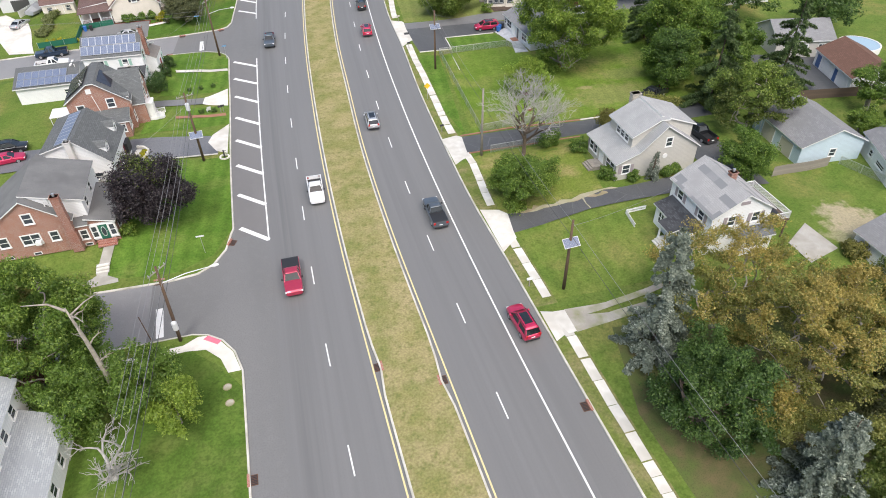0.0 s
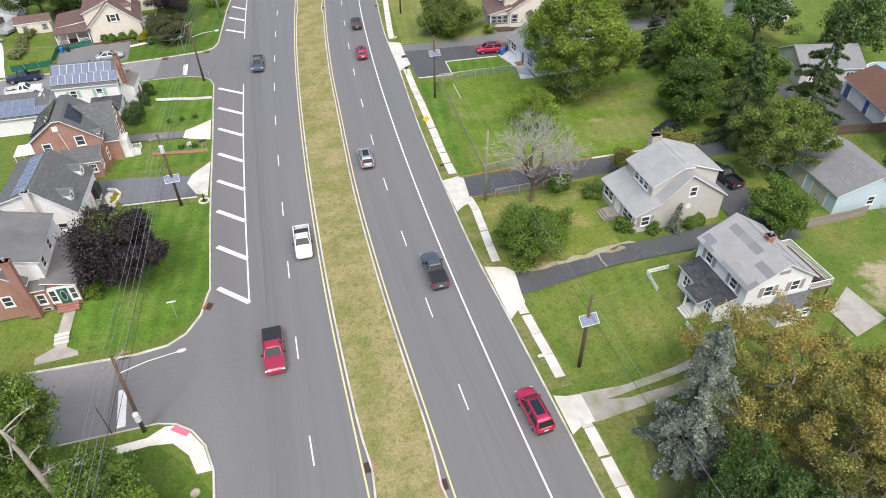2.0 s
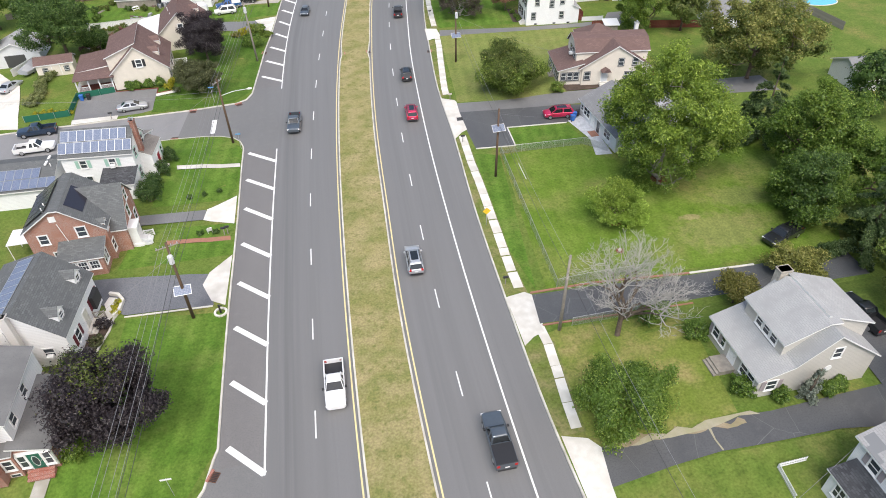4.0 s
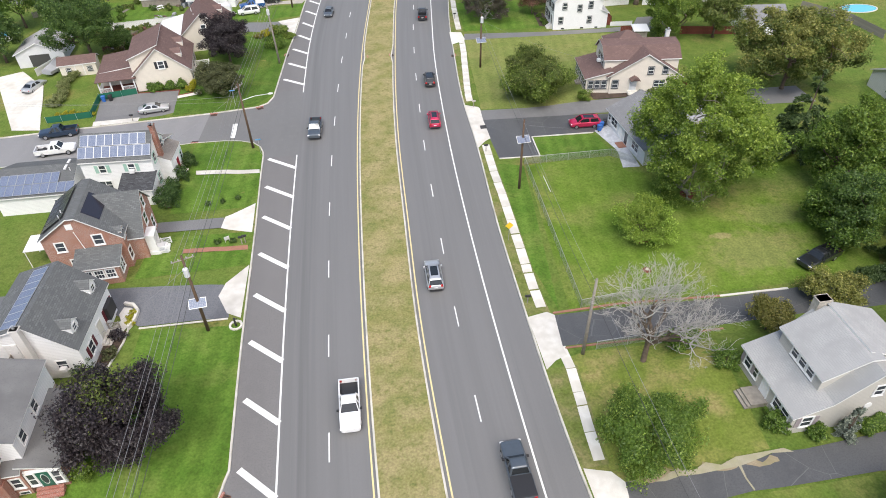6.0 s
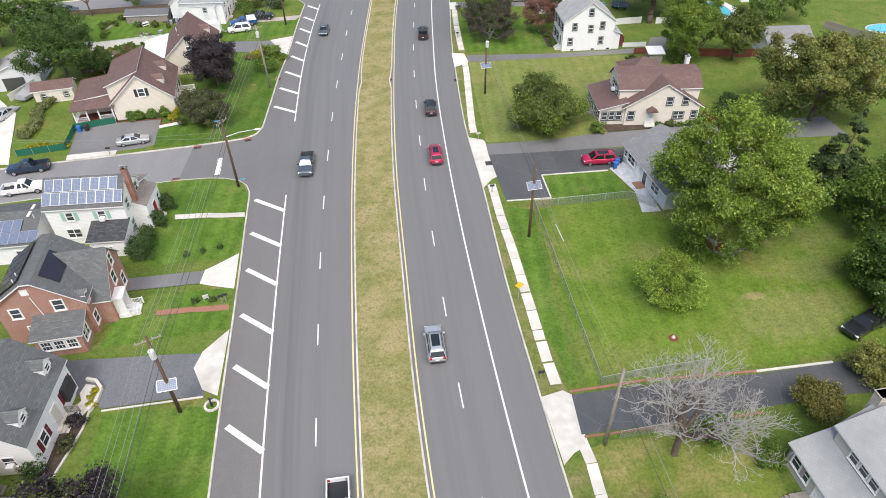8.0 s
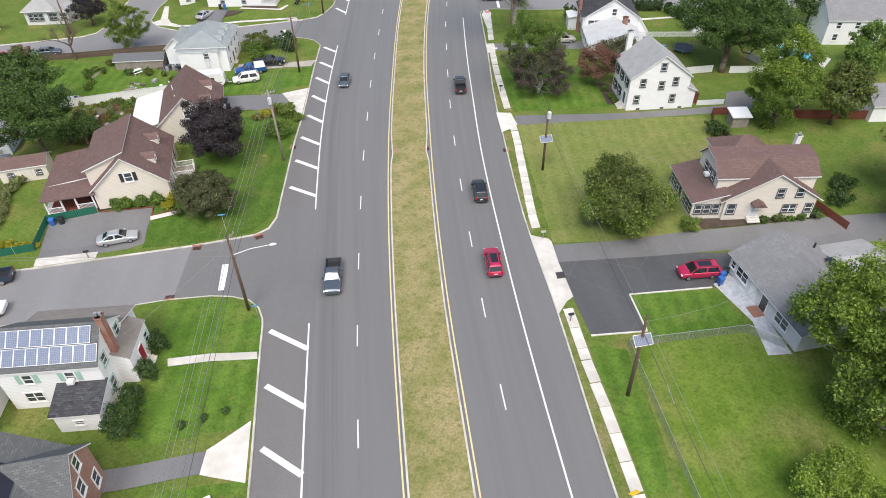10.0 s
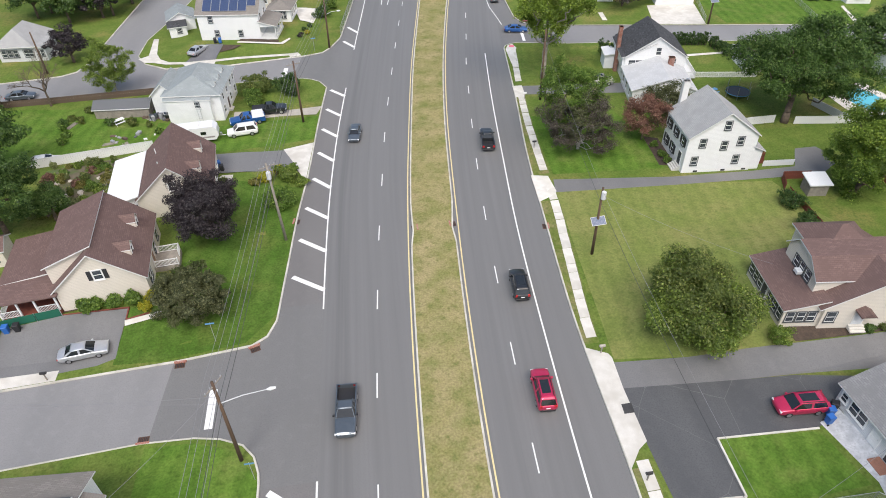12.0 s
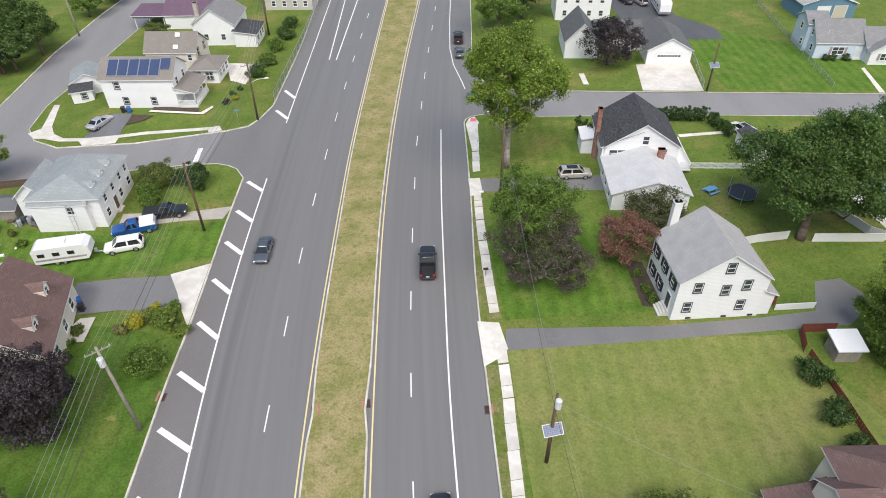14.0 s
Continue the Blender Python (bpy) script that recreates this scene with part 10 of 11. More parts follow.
board_fence([(-45.5, 175.8), (-38, 176.9), (-29.0, 178.3)], "white vinyl panel garden fence", TRIM, 1.5, 0.3, 0.005, "vinyl_fence", True)
board_fence([(-52.5, 155.0), (-50, 160.5)], "white vinyl panel garden fence", TRIM, 1.4, 0.3, 0.005, "vinyl_fence", True)
board_fence([(102.4, 158.6), (107.6, 149.1), (108.1, 139.9)], "grey board fence round a pool", WOOD_GREY, 1.7, 0.3)
board_fence([(71, 150.4), (80, 148.4), (92, 146.4)], "red-brown board fence along a back garden", WOOD_RED, 1.6, 0.3)
board_fence([(58.6, 151.0), (59.8, 153.7), (63.6, 153.2)], "red-brown wooden board fence", WOOD_RED, 1.3, 0.3)
board_fence([(58.9, 150.6), (58.6, 144.6), (58.2, 138.6)], "red-brown low board fence behind lawn shrubs", WOOD_RED, 1.0, 0.3)
board_fence([(61.0, 127.6), (62.0, 122.6)], "red-brown board gate beside a drive", WOOD_RED, 1.2, 0.3)
board_fence([(-65, 197.4), (-50, 197.5), (-31, 198.2)], "dark wooden fence along a street", WOOD_DARK, 1.2, 0.3)
board_fence([(-63.5, 188), (-56, 190.5)], "grey weathered garden fence boards", WOOD_GREY, 1.3, 0.3)
def low_fence(pts, label, mat, h, name):
    """A low solid garden edging or canvas fence with posts."""
    e = thing(name, label, "fence", pts[0][0], pts[0][1], GZ, 0, "fences")
    o = Vector((*pts[0], 0))
    for a, b in zip(pts, pts[1:]):
        a, b = Vector((*a, 0)) - o, Vector((*b, 0)) - o
        ang = math.atan2((b - a).y, (b - a).x)
        tm = Matrix.Translation(a) @ Matrix.Rotation(ang, 4, 'Z')
        g = Geo(); g.box(0, (b - a).length, -0.02, 0.02, 0.03, h, tm=tm); g.build("panel", mat, e)
        k = max(1, int((b - a).length / 2))
        for i in range(k + 1):
            p = a.lerp(b, i / k)
            g = Geo(); g.tube([p, p + Vector((0, 0, h + 0.1))], 0.04, 6); g.build("post", STEEL, e)
    return e
low_fence([(-32.4, 143.0), (-34.9, 142.6), (-38.4, 142.0), (-38.2, 136.2), (-45.0, 135.4)], "green canvas garden fence round a drive", GREEN_F, 1.1, "canvas_fence")
def picket(pts, label, h=0.9):
    e = thing("picket_fence", label, "fence", pts[0][0], pts[0][1], GZ, 0, "fences")
    o = Vector((*pts[0], 0))
    stake = None
    for a, b in zip(pts, pts[1:]):
        a, b = Vector((*a, 0)) - o, Vector((*b, 0)) - o
        ln = (b - a).length
        turn = Matrix.Rotation(math.atan2((b - a).y, (b - a).x), 4, 'Z')
        tm = Matrix.Translation(a) @ turn
        for z in (0.15, h - 0.2):
            g = Geo(); g.box(0, ln, -0.03, 0.03, z, z + 0.08, tm=tm); g.build("rail", TRIM, e)
        for k in range(int(ln / 0.16) + 1):
            m = Matrix.Translation(a.lerp(b, min(k * 0.16 / ln, 1.0))) @ turn
            if stake is None:
                g = Geo(); g.box(-0.045, 0.045, -0.05, -0.03, 0.03, h - 0.06); g.solid([(-0.045, -0.05, h - 0.06), (0.045, -0.05, h - 0.06), (0.045, -0.03, h - 0.06), (-0.045, -0.03, h - 0.06), (0, -0.05, h), (0, -0.03, h)], [(0, 1, 4), (1, 2, 5, 4), (2, 3, 5), (3, 0, 4, 5)])
                stake = g.build("picket", TRIM, e); stake.matrix_basis = m
            else:
                shared(stake, "picket", e, m)
    return e
picket([(39.9, 54.6), (37.2, 54.5), (36.9, 51.7)], "short white corner picket fence on a lawn", 0.7)
picket([(37.2, 46.5), (37.2, 44.0), (39.9, 43.9)], "short white corner picket fence on a lawn", 0.7)
picket([(61.4, 187.0), (67, 185.9), (73.6, 184.7)], "white picket fence across a lawn", 1.1)
picket([(76.0, 196.4), (74.6, 193.2), (73.8, 185.0)], "white picket fence beside a lawn", 1.1)
picket([(50.6, 186.0), (53.2, 185.6)], "white picket gate beside a house", 1.1)
# brick edging of drives and beds
def edging(pts, label, mat, w=0.12, h=0.12):
    e = thing("edging", label, "edging", pts[0][0], pts[0][1], GZ, 0, "garden edging")
    o = Vector((*pts[0], 0))
    for a, b in zip(pts, pts[1:]):
        a, b = Vector((*a, 0)) - o, Vector((*b, 0)) - o
        tm = Matrix.Translation(a) @ Matrix.Rotation(math.atan2((b - a).y, (b - a).x), 4, 'Z')
        g = Geo(); g.bevel_box(0, (b - a).length, -w / 2, w / 2, 0, h, 0.02, tm=tm); g.build("edge_stone", mat, e)
    return e
edging([(23.2, 79.3), (31, 79.4), (42, 78.6)], "red brick edging along a driveway", BRICK_PAVE, 0.25)
edging([(42, 78.6), (50, 78.4)], "pale kerb edging along a driveway", CONC, 0.25)
edging([(23.0, 74.3), (31, 74.1), (40, 74.0)], "red brick edging along a driveway", BRICK_PAVE, 0.2)
edging([(24.7, 111.0), (30.7, 110.6), (31.0, 116.2), (40.6, 115.7)], "pale concrete edging of a parking pad", CONC, 0.18)
edging([(-23.0, 88.8), (-22.0, 88.4), (-21.3, 87.4), (-21.4, 86.0), (-21.9, 84.9)], "pale stone wall of a front bed", CONC, 0.3, 0.5)
edging([(-20.8, 84.8), (-11.5, 84.7)], "pale stone edging along a driveway", CONC, 0.18)
edging([(-23.2, 78.4), (-22.6, 80.6), (-22.0, 83.0), (-21.9, 84.9)], "pale stone edging of a front bed", CONC, 0.2)
edging([(-32.3, 143.0), (-25.3, 143.0), (-25.2, 141.0), (-22.8, 141.7)], "red-brown timber edging of a bed", WOOD_RED, 0.15, 0.2)
patch("mulch_bed", [(44.4, 125.7), (51.6, 125.5), (51.6, 127.6), (44.4, 128.0)], MULCH, "dark mulch bed under a house wall", "bed", D + 0.012)
patch("mulch_bed", [(53.2, 125.5), (60.0, 125.4), (60.2, 127.2), (53.2, 127.4)], MULCH, "dark mulch bed under a house wall", "bed", D + 0.012)
patch("mulch_bed", [(-24.4, 78.2), (-23.3, 78.4), (-22.7, 80.6), (-22.1, 83.0), (-22.0, 84.6), (-24.2, 84.2)], MULCH, "dark mulch bed before a house", "bed", D + 0.012)
patch("mulch_bed", [(-32.6, 143.3), (-26.0, 144.2), (-26.0, 145.2), (-32.8, 144.4)], MULCH, "dark mulch bed under a house wall", "bed", D + 0.012)
patch("mulch_bed", [(-20, 219.3), (-12, 217.2), (-12, 218.8), (-20, 221)], MULCH, "dark mulch bed under a house wall", "bed", D + 0.012)
apron([(-20.5, 218.9), (-11.0, 216.4), (-9.6, 218.8), (-9.9, 219.4), (-11.6, 217.2), (-20.3, 219.6)], "pale concrete walk along a house")
patch("mulch_bed", [(44.7, 160.2), (47.2, 159.6), (47.6, 167.5), (45.6, 168.5)], MULCH, "dark mulch bed before a house", "bed", D + 0.012)

# ---------- drains, boxes, signs, bins ----------
def drain(x, y, rot):
    e = thing("storm_drain", "rusty iron storm drain grate in the gutter", "drain", x, y, 0.012, rot, "storm drains")
    g = Geo(); g.box(-0.32, 0.32, -0.5, 0.5, 0, 0.03); g.build("grate_plate", IRON, e)
    for i in range(6):
        g = Geo(); g.box(-0.26, 0.26, -0.42 + i * 0.15, -0.34 + i * 0.15, 0.03, 0.045); g.build("bar", BLACKP, e)
    g = Geo(); g.box(-0.55, -0.33, -0.6, 0.6, 0, 0.17); g.build("kerb_inlet", siding("inlet_brick", (0.35, 0.12, 0.08), brick=(0.3, 0.1, 0.07)), e)
    return e
drain(-8.6, 31.0, 0); drain(3.3, 39.8, 180); drain(20.35, 30.2, 180); drain(9.0, 36.6, 0)
drain(-17.8, 58.35, -90); drain(-10.9, 134.2, -70); drain(-18.4, 133.3, -90); drain(-7.0, 155.8, -10); drain(7.9, 151.8, 180); drain(13.0, 151.8, 0); drain(24.5, 149.2, 172); drain(-9.75, 63.3, -24); drain(-20.3, 124.8, 90)
def manhole(x, y, z):
    e = thing("manhole_cover", "round grey manhole cover set in grass", "manhole", x, y, z)
    g = Geo(); g.tube([(0, 0, 0), (0, 0, 0.03)], [0.34, 0.33], 20); g.build("cover", GRAVEL, e)
    g = Geo(); g.tube([(0, 0, 0), (0, 0, 0.02)], [0.42, 0.42], 20); g.build("ring", DIRT, e)
manhole(-10.6, 41.3, GZ); manhole(-10.4, 39.4, GZ)
def mailbox(x, y, rot, col, label):
    e = thing("mailbox", label, "mailbox", x, y, GZ, rot, "mailboxes")
    g = Geo(); g.box(-0.05, 0.05, -0.05, 0.05, 0, 1.0); g.build("post", WOOD_GREY, e)
    g = Geo()
    pr = [(-0.12, 1.0), (0.12, 1.0), (0.12, 1.14), (0.08, 1.22), (0, 1.25), (-0.08, 1.22), (-0.12, 1.14)]
    vs = [(-0.3, a, b) for a, b in pr] + [(0.3, a, b) for a, b in pr]
    g.solid(vs, [tuple(range(6, -1, -1)), tuple(range(7, 14))] + [(i, (i + 1) % 7, 7 + (i + 1) % 7, 7 + i) for i in range(7)])
    g.build("box", col, e)
for x, y, c in ((23.2, 113.4, BLACKP), (20.9, 81.3, BLACKP), (21.2, 46.2, TRIM), (28.2, 168.2, BLACKP), (-11.0, 97.6, BLACKP), (-10.6, 100.8 - 3, BLACKP), (30.9, 184.2, TRIM), (-31.2, 133.5, BLACKP), (24.2, 127.6, STONE)):
    mailbox(x, y, 0, c, "small post-mounted roadside mailbox")
def birdbath(x, y):
    e = thing("garden_pump", "black iron garden pump in a stone ring", "ornament", x, y, GZ)
    g = Geo(); g.tube([(0, 0, 0), (0, 0, 1.0), (0, 0, 1.1)], [0.12, 0.09, 0.14], 10); g.tube([(0, 0, 0.9), (0.35, 0, 1.1)], 0.04, 6); g.build("pump", BLACKP, e)
    g = Geo()
    for i in range(14):
        a = i * 2 * math.pi / 14
        g.bevel_box(0.5, 0.72, -0.13, 0.13, 0, 0.2, 0.03, tm=Matrix.Rotation(a, 4, 'Z'))
    g.build("stone_ring", CONC, e)
birdbath(-10.55, 83.5)
def sign(x, y, z, w, h, mat, label, rot=0, diamond=False):
    e = thing("road_sign", label, "sign", x, y, GZ, rot, "road signs")
    g = Geo(); g.tube([(0, 0, -0.1), (0, 0, z + h)], 0.03, 6); g.build("post", STEEL, e)
    g = Geo(); g.box(-w / 2, w / 2, -0.045, -0.03, -h / 2, h / 2, tm=Matrix.Translation((0, 0, z + h / 2)) @ (Matrix.Rotation(radians(45), 4, 'Y') if diamond else Matrix()))
    g.build("plate", mat, e)
sign(21.5, 92.4, 1.9, 0.75, 0.75, YELLOW, "yellow diamond warning sign on a steel post", 0, True)
sign(-9.9, 119.0, 2.4, 0.8, 0.2, SIGN_B, "small blue street name sign")
sign(-15.1, 136.0, 2.6, 0.9, 0.2, SIGN_B, "small blue street name sign")
sign(-12.9, 62.2, 2.4, 0.9, 0.2, TRIM, "small pale street name sign")
sign(-4.6, 211.8, 2.6, 0.9, 0.2, SIGN_B, "small blue street name sign")
def wheelie(x, y, rot, mat, label):
    e = thing("wheeled_bin", label, "bin", x, y, GZ, rot, "wheeled bins")
    g = Geo(); loft(g, [[(-.24, -.24, .08), (.24, -.24, .08), (.24, .24, .08), (-.24, .24, .08)], [(-.3, -.32, 1.0), (.3, -.32, 1.0), (.3, .3, 1.0), (-.3, .3, 1.0)]]); g.build("body", mat, e)
    g = Geo(); g.bevel_box(-.32, .32, -.34, .34, 1.0, 1.08, 0.04); g.build("lid", mat, e)
    for s in (-1, 1):
        g = Geo(); g.tube([(s * .28, .26, .12), (s * .34, .26, .12)], 0.12, 10); g.build("wheel", RUBBER, e)
wheelie(-37.5, 141.2, 5, BIN_BLUE, "blue wheeled recycling bin by a fence"); wheelie(-36.4, 141.3, 5, BLACKP, "black wheeled bin by a fence")
wheelie(42.3, 116.9, 80, BIN_BLUE, "blue wheeled bin beside a house"); wheelie(43.0, 117.4, 60, BLACKP, "black wheeled bin beside a house"); wheelie(41.7, 116.1, 95, BIN_BLUE, "blue wheeled bin beside a house")
wheelie(-18.6, 171.4, 20, BIN_BLUE, "blue wheeled bin by a house"); wheelie(-18.0, 170.2, 10, BLACKP, "dark wheeled bin by a house")
wheelie(-23.8, 219.6, 0, BIN_BLUE, "blue wheeled bin by a house"); wheelie(-24.8, 219.8, 0, BLACKP, "dark wheeled bin by a house")
def pool(x, y, rx, ry, label, above=False, mat=WATER):
    e = thing("swimming_pool", label, "pool", x, y, GZ, 0, "pools")
    h = 1.1 if above else 0.12
    def ring(r, z):
        return [(math.cos(a) * (rx + r), math.sin(a) * (ry + r), z) for a in np.linspace(0, 2 * math.pi, 40, endpoint=False)]
    g = Geo(); loft(g, [ring(0.15, 0), ring(0.15, h), ring(-0.1, h)], caps=False); g.build("pool_wall", TRIM if above else CONC, e)
    g = Geo(); g.face(ring(-0.08, h - 0.05)); g.build("water", mat, e)
pool(114.5, 156.0, 4.0, 2.4, "kidney-shaped blue swimming pool"); pool(86.6, 173.2, 2.9, 4.6, "blue in-ground swimming pool behind trees")
pool(100.5, 88.0, 3.4, 3.4, "round above-ground pool under a pale cover", True, POOLCOVER); pool(-66.5, 176.0, 2.6, 2.6, "round blue above-ground garden pool", True)
def trampoline(x, y):
    e = thing("trampoline", "round black garden trampoline with a net", "trampoline", x, y, GZ)
    g = Geo(); g.tube([(0, 0, 0.75), (0, 0, 0.8)], 1.9, 28); g.build("bed", BLACKP, e)
    for i in range(6):
        a = i * math.pi / 3
        g = Geo(); g.tube([(2 * math.cos(a), 2 * math.sin(a), 0), (2 * math.cos(a), 2 * math.sin(a), 2.3)], 0.04, 6); g.build("net_post", STEEL, e)
    g = Geo(); loft(g, [[(2.0 * math.cos(a), 2.0 * math.sin(a), z) for a in np.linspace(0, 2 * math.pi, 28, endpoint=False)] for z in (0.72, 0.86)], caps=False); g.build("pad", SIGN_B, e)
trampoline(66.6, 178.6)
def picnic(x, y, rot, mat, label):
    e = thing("garden_table", label, "table", x, y, GZ, rot)
    g = Geo(); g.bevel_box(-0.9, 0.9, -0.4, 0.4, 0.68, 0.74, 0.02); g.build("tabletop", mat, e)
    for s in (-1, 1):
        g = Geo(); g.bevel_box(-0.9, 0.9, s * 0.75 - 0.14, s * 0.75 + 0.14, 0.4, 0.45, 0.01); g.build("bench", mat, e)
        for xx in (-0.7, 0.7):
            g = Geo(); g.tube([(xx, s * 0.75, 0), (xx, s * 0.1, 0.7)], 0.04, 6); g.build("leg", mat, e)
picnic(62.9, 180.2, 20, SIGN_B, "small blue garden table with benches")
picnic(-36.4, 188.0, 40, TRIM, "white garden table with benches")
def lounge(x, y, rot, mat, label):
    e = thing("garden_chair", label, "chair", x, y, GZ, rot, "garden chairs")
    g = Geo(); g.bevel_box(-0.3, 0.3, -0.3, 0.3, 0.36, 0.42, 0.02); g.build("seat", mat, e)
    g = Geo(); g.box(-0.3, 0.3, -0.03, 0.03, 0, 0.6, tm=Matrix.Translation((0, 0.3, 0.4)) @ Matrix.Rotation(radians(-15), 4, 'X')); g.build("backrest", mat, e)
    for a in (-0.26, 0.26):
        for b in (-0.26, 0.26):
            g = Geo(); g.tube([(a, b, 0), (a, b, 0.38)], 0.03, 5); g.build("leg", mat, e)
lounge(-12.9, 98.6, 200, TRIM, "white garden chair on a lawn")
cl = random.Random(4)
for i in range(30):
    x, y = (cl.uniform(-32.6, -27.8), cl.uniform(187.6, 193.0)) if i < 20 else (cl.uniform(-37, -29), cl.uniform(179.6, 183.8))
    e = thing("crate", "weathered yard clutter crate", "crate", x, y, GZ, cl.uniform(0, 180), "yard clutter")
    s = cl.uniform(0.2, 0.5)
    g = Geo(); g.bevel_box(-s, s, -s * 0.6, s * 0.6, 0.0, s * cl.uniform(0.5, 1.1), 0.04); g.build("box", cl.choice((WOOD_GREY, TRIM, DARK_TARP, GREY_TARP, WOOD_DARK, GREY_TARP)), e)
    g = Geo(); g.box(-s * 0.8, s * 0.8, -s * 0.62, s * 0.62, s * 0.2, s * 0.28); g.build("slat", WOOD_DARK, e)
e = thing("covered_boat", "boat under a grey fitted cover beside a garage", "boat", -49.6, 156.6, GZ, 70)
g = Geo(); loft(g, [[(x, -w, 0.45), (x, w, 0.45), (x, w * 1.1, 1.0), (x, 0.05, 1.0 + zt), (x, -0.05, 1.0 + zt), (x, -w * 1.1, 1.0)] for x, w, zt in ((-2.6, 0.9, 0.4), (-1, 1.15, 0.9), (0.6, 1.1, 1.1), (2.0, 0.7, 0.6), (3.0, 0.1, 0.1))]); g.build("cover", GREY_TARP, e)
g = Geo(); g.box(-2.4, 2.4, -0.5, 0.5, 0.3, 0.45); g.build("trailer", STEEL, e)
wheels(e, (-0.8,), 0.34, 0.95)
e = thing("flower_ring", "small round red-mulched flower bed in a lawn", "flower bed", 35.9, 84.1, GZ)
g = Geo(); g.tube([(0, 0, 0), (0, 0, 0.12)], [0.5, 0.42], 16); g.build("mulch", MULCH_R, e)
g = Geo(); g.tube([(0, 0, 0.12), (0, 0, 0.3)], [0.2, 0.12], 12); g.build("stone", CONC, e)

# ---------- front planting by the brown-roofed house ----------
for xx, yy, r, hh, m, words in ((-8.3, 167.4, 0.9, 1.2, GRASSY, "variegated ornamental grass"), (-7.6, 166.0, 0.8, 1.0, L_OLIVE, "olive green low bush"), 
                               (-9.6, 167.2, 0.7, 0.9, L_WINE, "low dark red bush"), (-19.6, 162.2, 1.0, 1.1, L_BRIGHT, "bright green foundation bush"),
                               (-19.2, 164.2, 0.8, 0.9, L_BRONZE, "bronze foundation bush"), (-18.8, 160.4, 0.8, 0.9, L_LIME, "lime green foundation bush"), (-18.7, 163.2, 0.6, 0.7, L_WINE, "low dark red foundation bush")):
    shrub(xx, yy, r, hh, m, words + " in a front bed", 700, 0.17)
tree(-66.0, 243.0, 6.0, 11.0, L_HEDGE, "dark green tree beyond a street", leaves=6000, size=0.38)
tree(-58.0, 238.5, 4.6, 9.0, L_DARK, "dark green tree beyond a street", leaves=5000, size=0.38)

# ---------- loose things in the cluttered back yard ----------
def yard_box(x, y, w, d, hh, rot, mat, label):
    e = thing("storage_box", label, "box", x, y, GZ, rot, "yard clutter")
    g = Geo(); g.bevel_box(-w / 2, w / 2, -d / 2, d / 2, 0, hh * 0.86, 0.04); g.build("body", mat, e)
    g = Geo(); g.bevel_box(-w / 2 - 0.03, w / 2 + 0.03, -d / 2 - 0.03, d / 2 + 0.03, hh * 0.86, hh, 0.02); g.build("lid", mat, e)
def barrel(x, y, r, hh, mat, label):
    e = thing("barrel", label, "barrel", x, y, GZ, 0, "yard clutter")
    g = Geo(); g.tube([(0, 0, 0), (0, 0, hh * 0.5), (0, 0, hh)], [r * 0.92, r, r * 0.92], 14); g.build("body", mat, e)
    g = Geo(); g.tube([(0, 0, hh * 0.3), (0, 0, hh * 0.3 + 0.04)], [r * 1.02, r * 1.02], 14); g.build("hoop", P_GREY, e)
def plank_pile(x, y, rot, rng):
    e = thing("plank_pile", "loose stack of weathered grey boards in the grass", "boards", x, y, GZ, rot, "yard clutter")
    for i in range(6):
        g = Geo(); g.box(-1.1, 1.1, -0.08, 0.08, 0, 0.05)
        ob = g.build("plank", WOOD_GREY, e)
        ob.matrix_basis = pose(rng.uniform(-0.2, 0.2), -0.35 + (i % 4) * 0.22, 0.055 * (i // 4), 0, 0, rng.uniform(-9, 9))
yr = random.Random(61)
for mat, words in ((P_NAVY, "dark blue plastic storage box"), (P_GREY, "grey plastic storage box"), (GREY_TARP, "pale grey plastic storage box"), (P_BLACK, "black plastic storage box")):
    for i in range(3):
        yard_box(yr.uniform(-33, -28), yr.uniform(187.4, 193.0), yr.uniform(0.5, 1.3), yr.uniform(0.4, 0.9), yr.uniform(0.4, 1.0), yr.uniform(0, 180), mat, words + " standing in a cluttered yard")
for mat, words in ((P_NAVY, "dark blue"), (P_GREY, "grey"), (GREY_TARP, "pale grey")):
    for i in range(3):
        barrel(yr.uniform(-32.4, -28), yr.uniform(188.0, 193.0), 0.32, 0.9, mat, words + " plastic barrel in a cluttered yard")
for x, y in ((-44.0, 188.6), (-36.2, 181.4), (-31.5, 188.6), (-33.5, 180.2)):
    plank_pile(x, y, yr.uniform(0, 180), yr)

# ---------- the yards rise a little from the road to the houses ----------
# plateau (x0, x1, y0, y1), width of the slope on each side, height, and a point high over the road towards which plans were drawn
YARDS = [
    ((-46, -21.5, 67, 117), (6, 9, 6, 5), 1.15, (5, 37, 49.7)),
    ((-46, -21.5, 144, 170), (6, 9, 8, 8), 1.05, (1.8, 75, 50)),
    ((-29, -11, 219, 240), (6, 6, 7, 8), 0.6, (15, 112, 51)),
    ((37, 58, 42, 70), (10, 8, 6, 4), 1.15, (3.7, 20, 48)),
    ((45, 62, 128, 139), (9, 6, 6, 7), 0.85, (1.8, 75, 50)),
]
def ease(t):
    t = min(max(t, 0.0), 1.0)
    return t * t * (3 - 2 * t)
def rise(x, y):
    """Height of the ground over the flat lawn level, and the yard's point."""
    best, eye = 0.0, None
    for (x0, x1, y0, y1), (a, b, c, d), h, e in YARDS:
        v = h * ease((x - x0 + a) / a) * ease((x1 + b - x) / b) * ease((y - y0 + c) / c) * ease((y1 + d - y) / d)
        if v > best:
            best, eye = v, e
    return best, eye
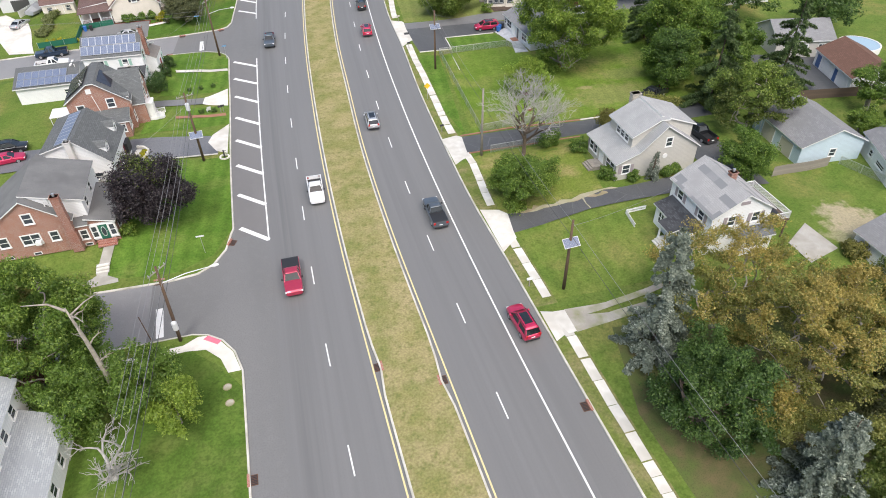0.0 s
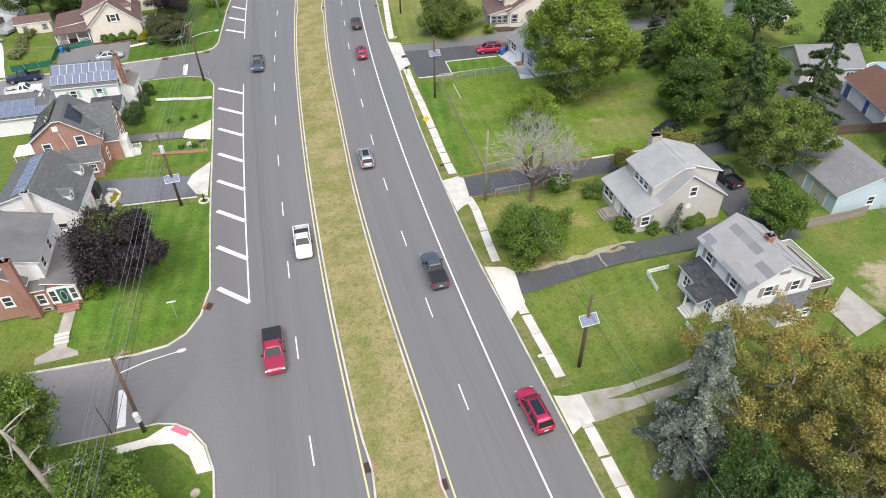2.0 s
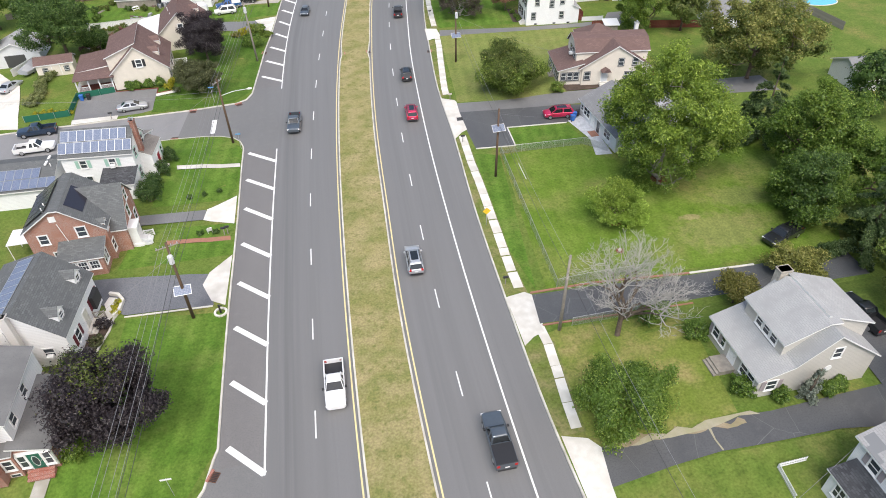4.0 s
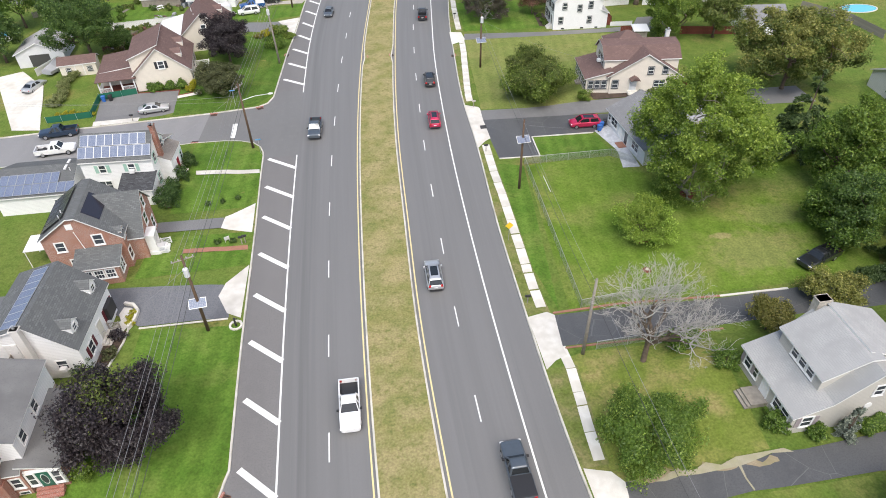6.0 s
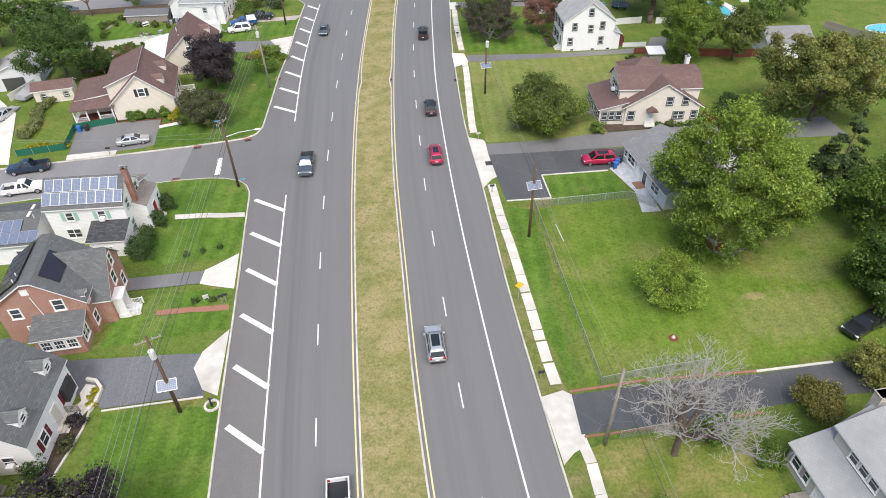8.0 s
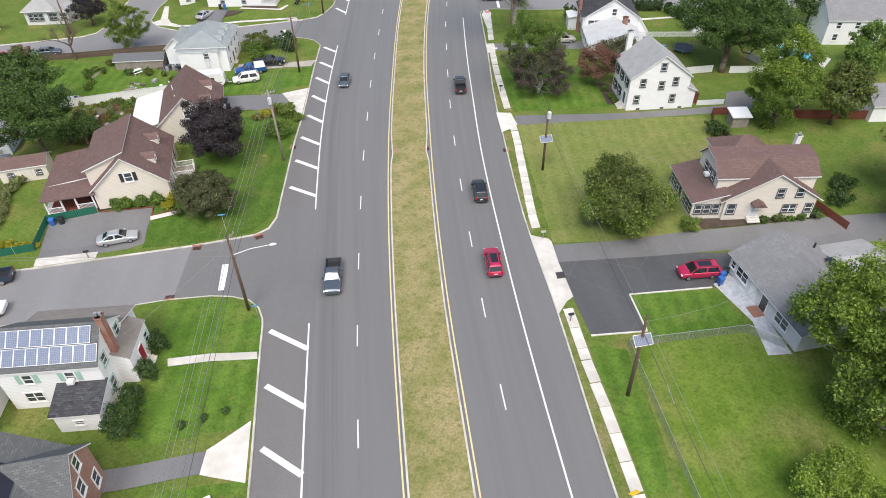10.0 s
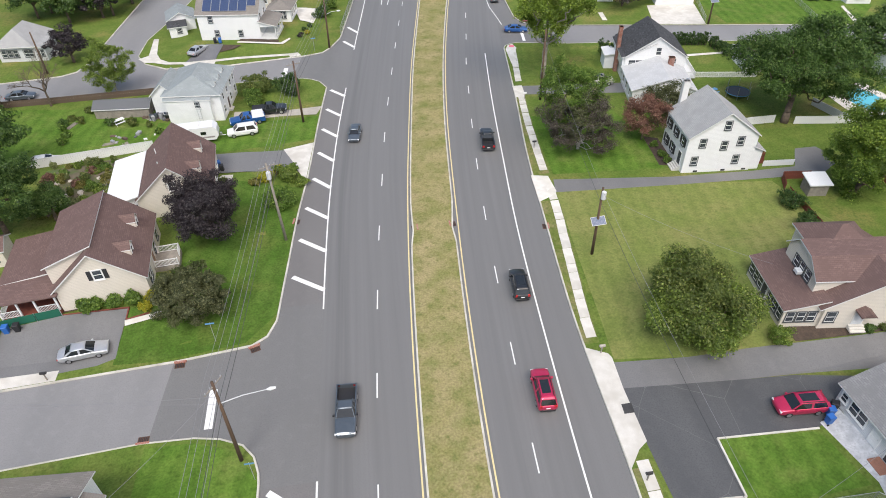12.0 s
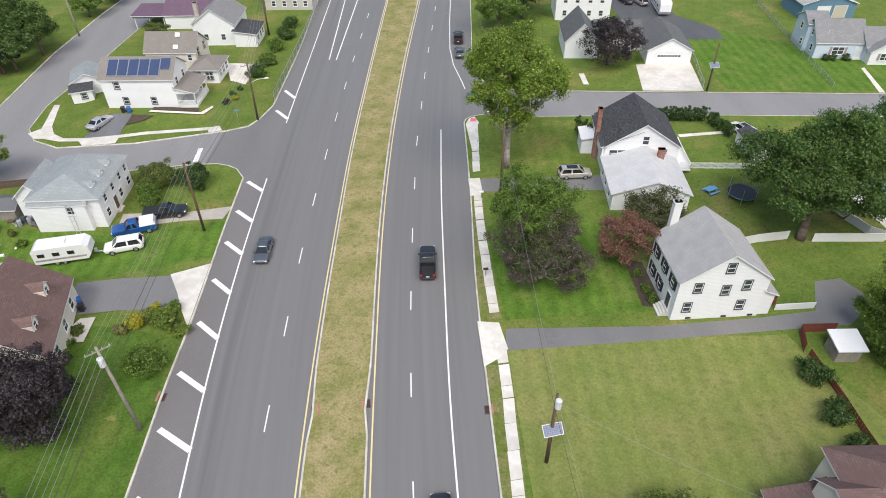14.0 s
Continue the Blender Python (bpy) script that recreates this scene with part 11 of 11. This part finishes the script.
def settle(x, y):
    """Where a plan point of the flat lawn comes to lie on the slope."""
    px, py, h = x, y, 0.0
    for i in range(4):
        h, e = rise(px, py)
        if not e:
            return x, y, 0.0
        k = h / e[2]
        px, py = x + (e[0] - x) * k, y + (e[1] - y) * k
    return px, py, h
def slice_up(bm, step):
    for (x0, x1, y0, y1), (a, b, c, d), h, e in YARDS:
        bx, by = (x0 - a, x1 + b + 0.1), (y0 - c - 3, y1 + d + 3)
        for axis, (lo, hi) in ((0, bx), (1, by)):
            for v in np.arange(lo, hi, step):
                fs = [f for f in bm.faces if max(q.co.x for q in f.verts) > bx[0] and min(q.co.x for q in f.verts) < bx[1]
                      and max(q.co.y for q in f.verts) > by[0] and min(q.co.y for q in f.verts) < by[1]
                      and max(q.co[axis] for q in f.verts) > v > min(q.co[axis] for q in f.verts)]
                if fs:
                    geom = fs + list({ed for f in fs for ed in f.edges}) + list({q for f in fs for q in f.verts})
                    co, no = [0, 0, 0], [0, 0, 0]
                    co[axis], no[axis] = float(v), 1
                    bmesh.ops.bisect_plane(bm, geom=geom, plane_co=co, plane_no=no)
LIFT = {"lawn": 0.05, "driveway": 0.12, "driveway_apron": 0.15, "garden_walk": 0.15, "mulch_bed": 0.14, "bare_ground": 0.13, "patio": 0.15, "sand_edge": 0.14}
SOFT = ("ground", "lawn", "driveway", "driveway_apron", "garden_walk", "mulch_bed", "bare_ground", "patio", "sand_edge")
for ob in [o for o in scene.objects if o.parent is None]:
    kind = ob.name.split(".")[0]
    if kind in SOFT:
        me = ob.data
        if kind != "ground" and not any(rise(v.co.x, v.co.y)[0] > 0.003 for v in me.vertices):
            continue
        bm = bmesh.new()
        bm.from_mesh(me)
        bmesh.ops.remove_doubles(bm, verts=bm.verts, dist=0.001)
        slice_up(bm, 1.5)
        for v in bm.verts:
            if kind == "ground":
                v.co.z += rise(v.co.x, v.co.y)[0]
            else:
                x, y, h = settle(v.co.x, v.co.y)
                v.co.x, v.co.y, v.co.z = x, y, v.co.z + h + LIFT[kind] * min(1.0, h / 0.06)
        bm.to_mesh(me)
        bm.free()
    elif ob.get("category") in ("fence", "edging"):
        o = ob.matrix_basis.translation
        for ch in ob.children:
            if ch.data.users > 1:
                q = ch.matrix_basis.translation
                x, y, h = settle(o.x + q.x, o.y + q.y)
                ch.matrix_basis = Matrix.Translation((x - o.x - q.x, y - o.y - q.y, h)) @ ch.matrix_basis
            else:
                for v in ch.data.vertices:
                    q = ch.matrix_basis @ v.co
                    x, y, h = settle(o.x + q.x, o.y + q.y)
                    v.co += Vector((x - o.x - q.x, y - o.y - q.y, h))
    elif ob.type in ("EMPTY", "MESH") and ob.get("kind") != "structure" and ob.get("category") not in ("wire", "guard", "drain"):
        m = ob.matrix_basis.copy()
        x, y, h = settle(m.translation.x, m.translation.y)
        m.translation = (x, y, m.translation.z + h)
        ob.matrix_basis = m
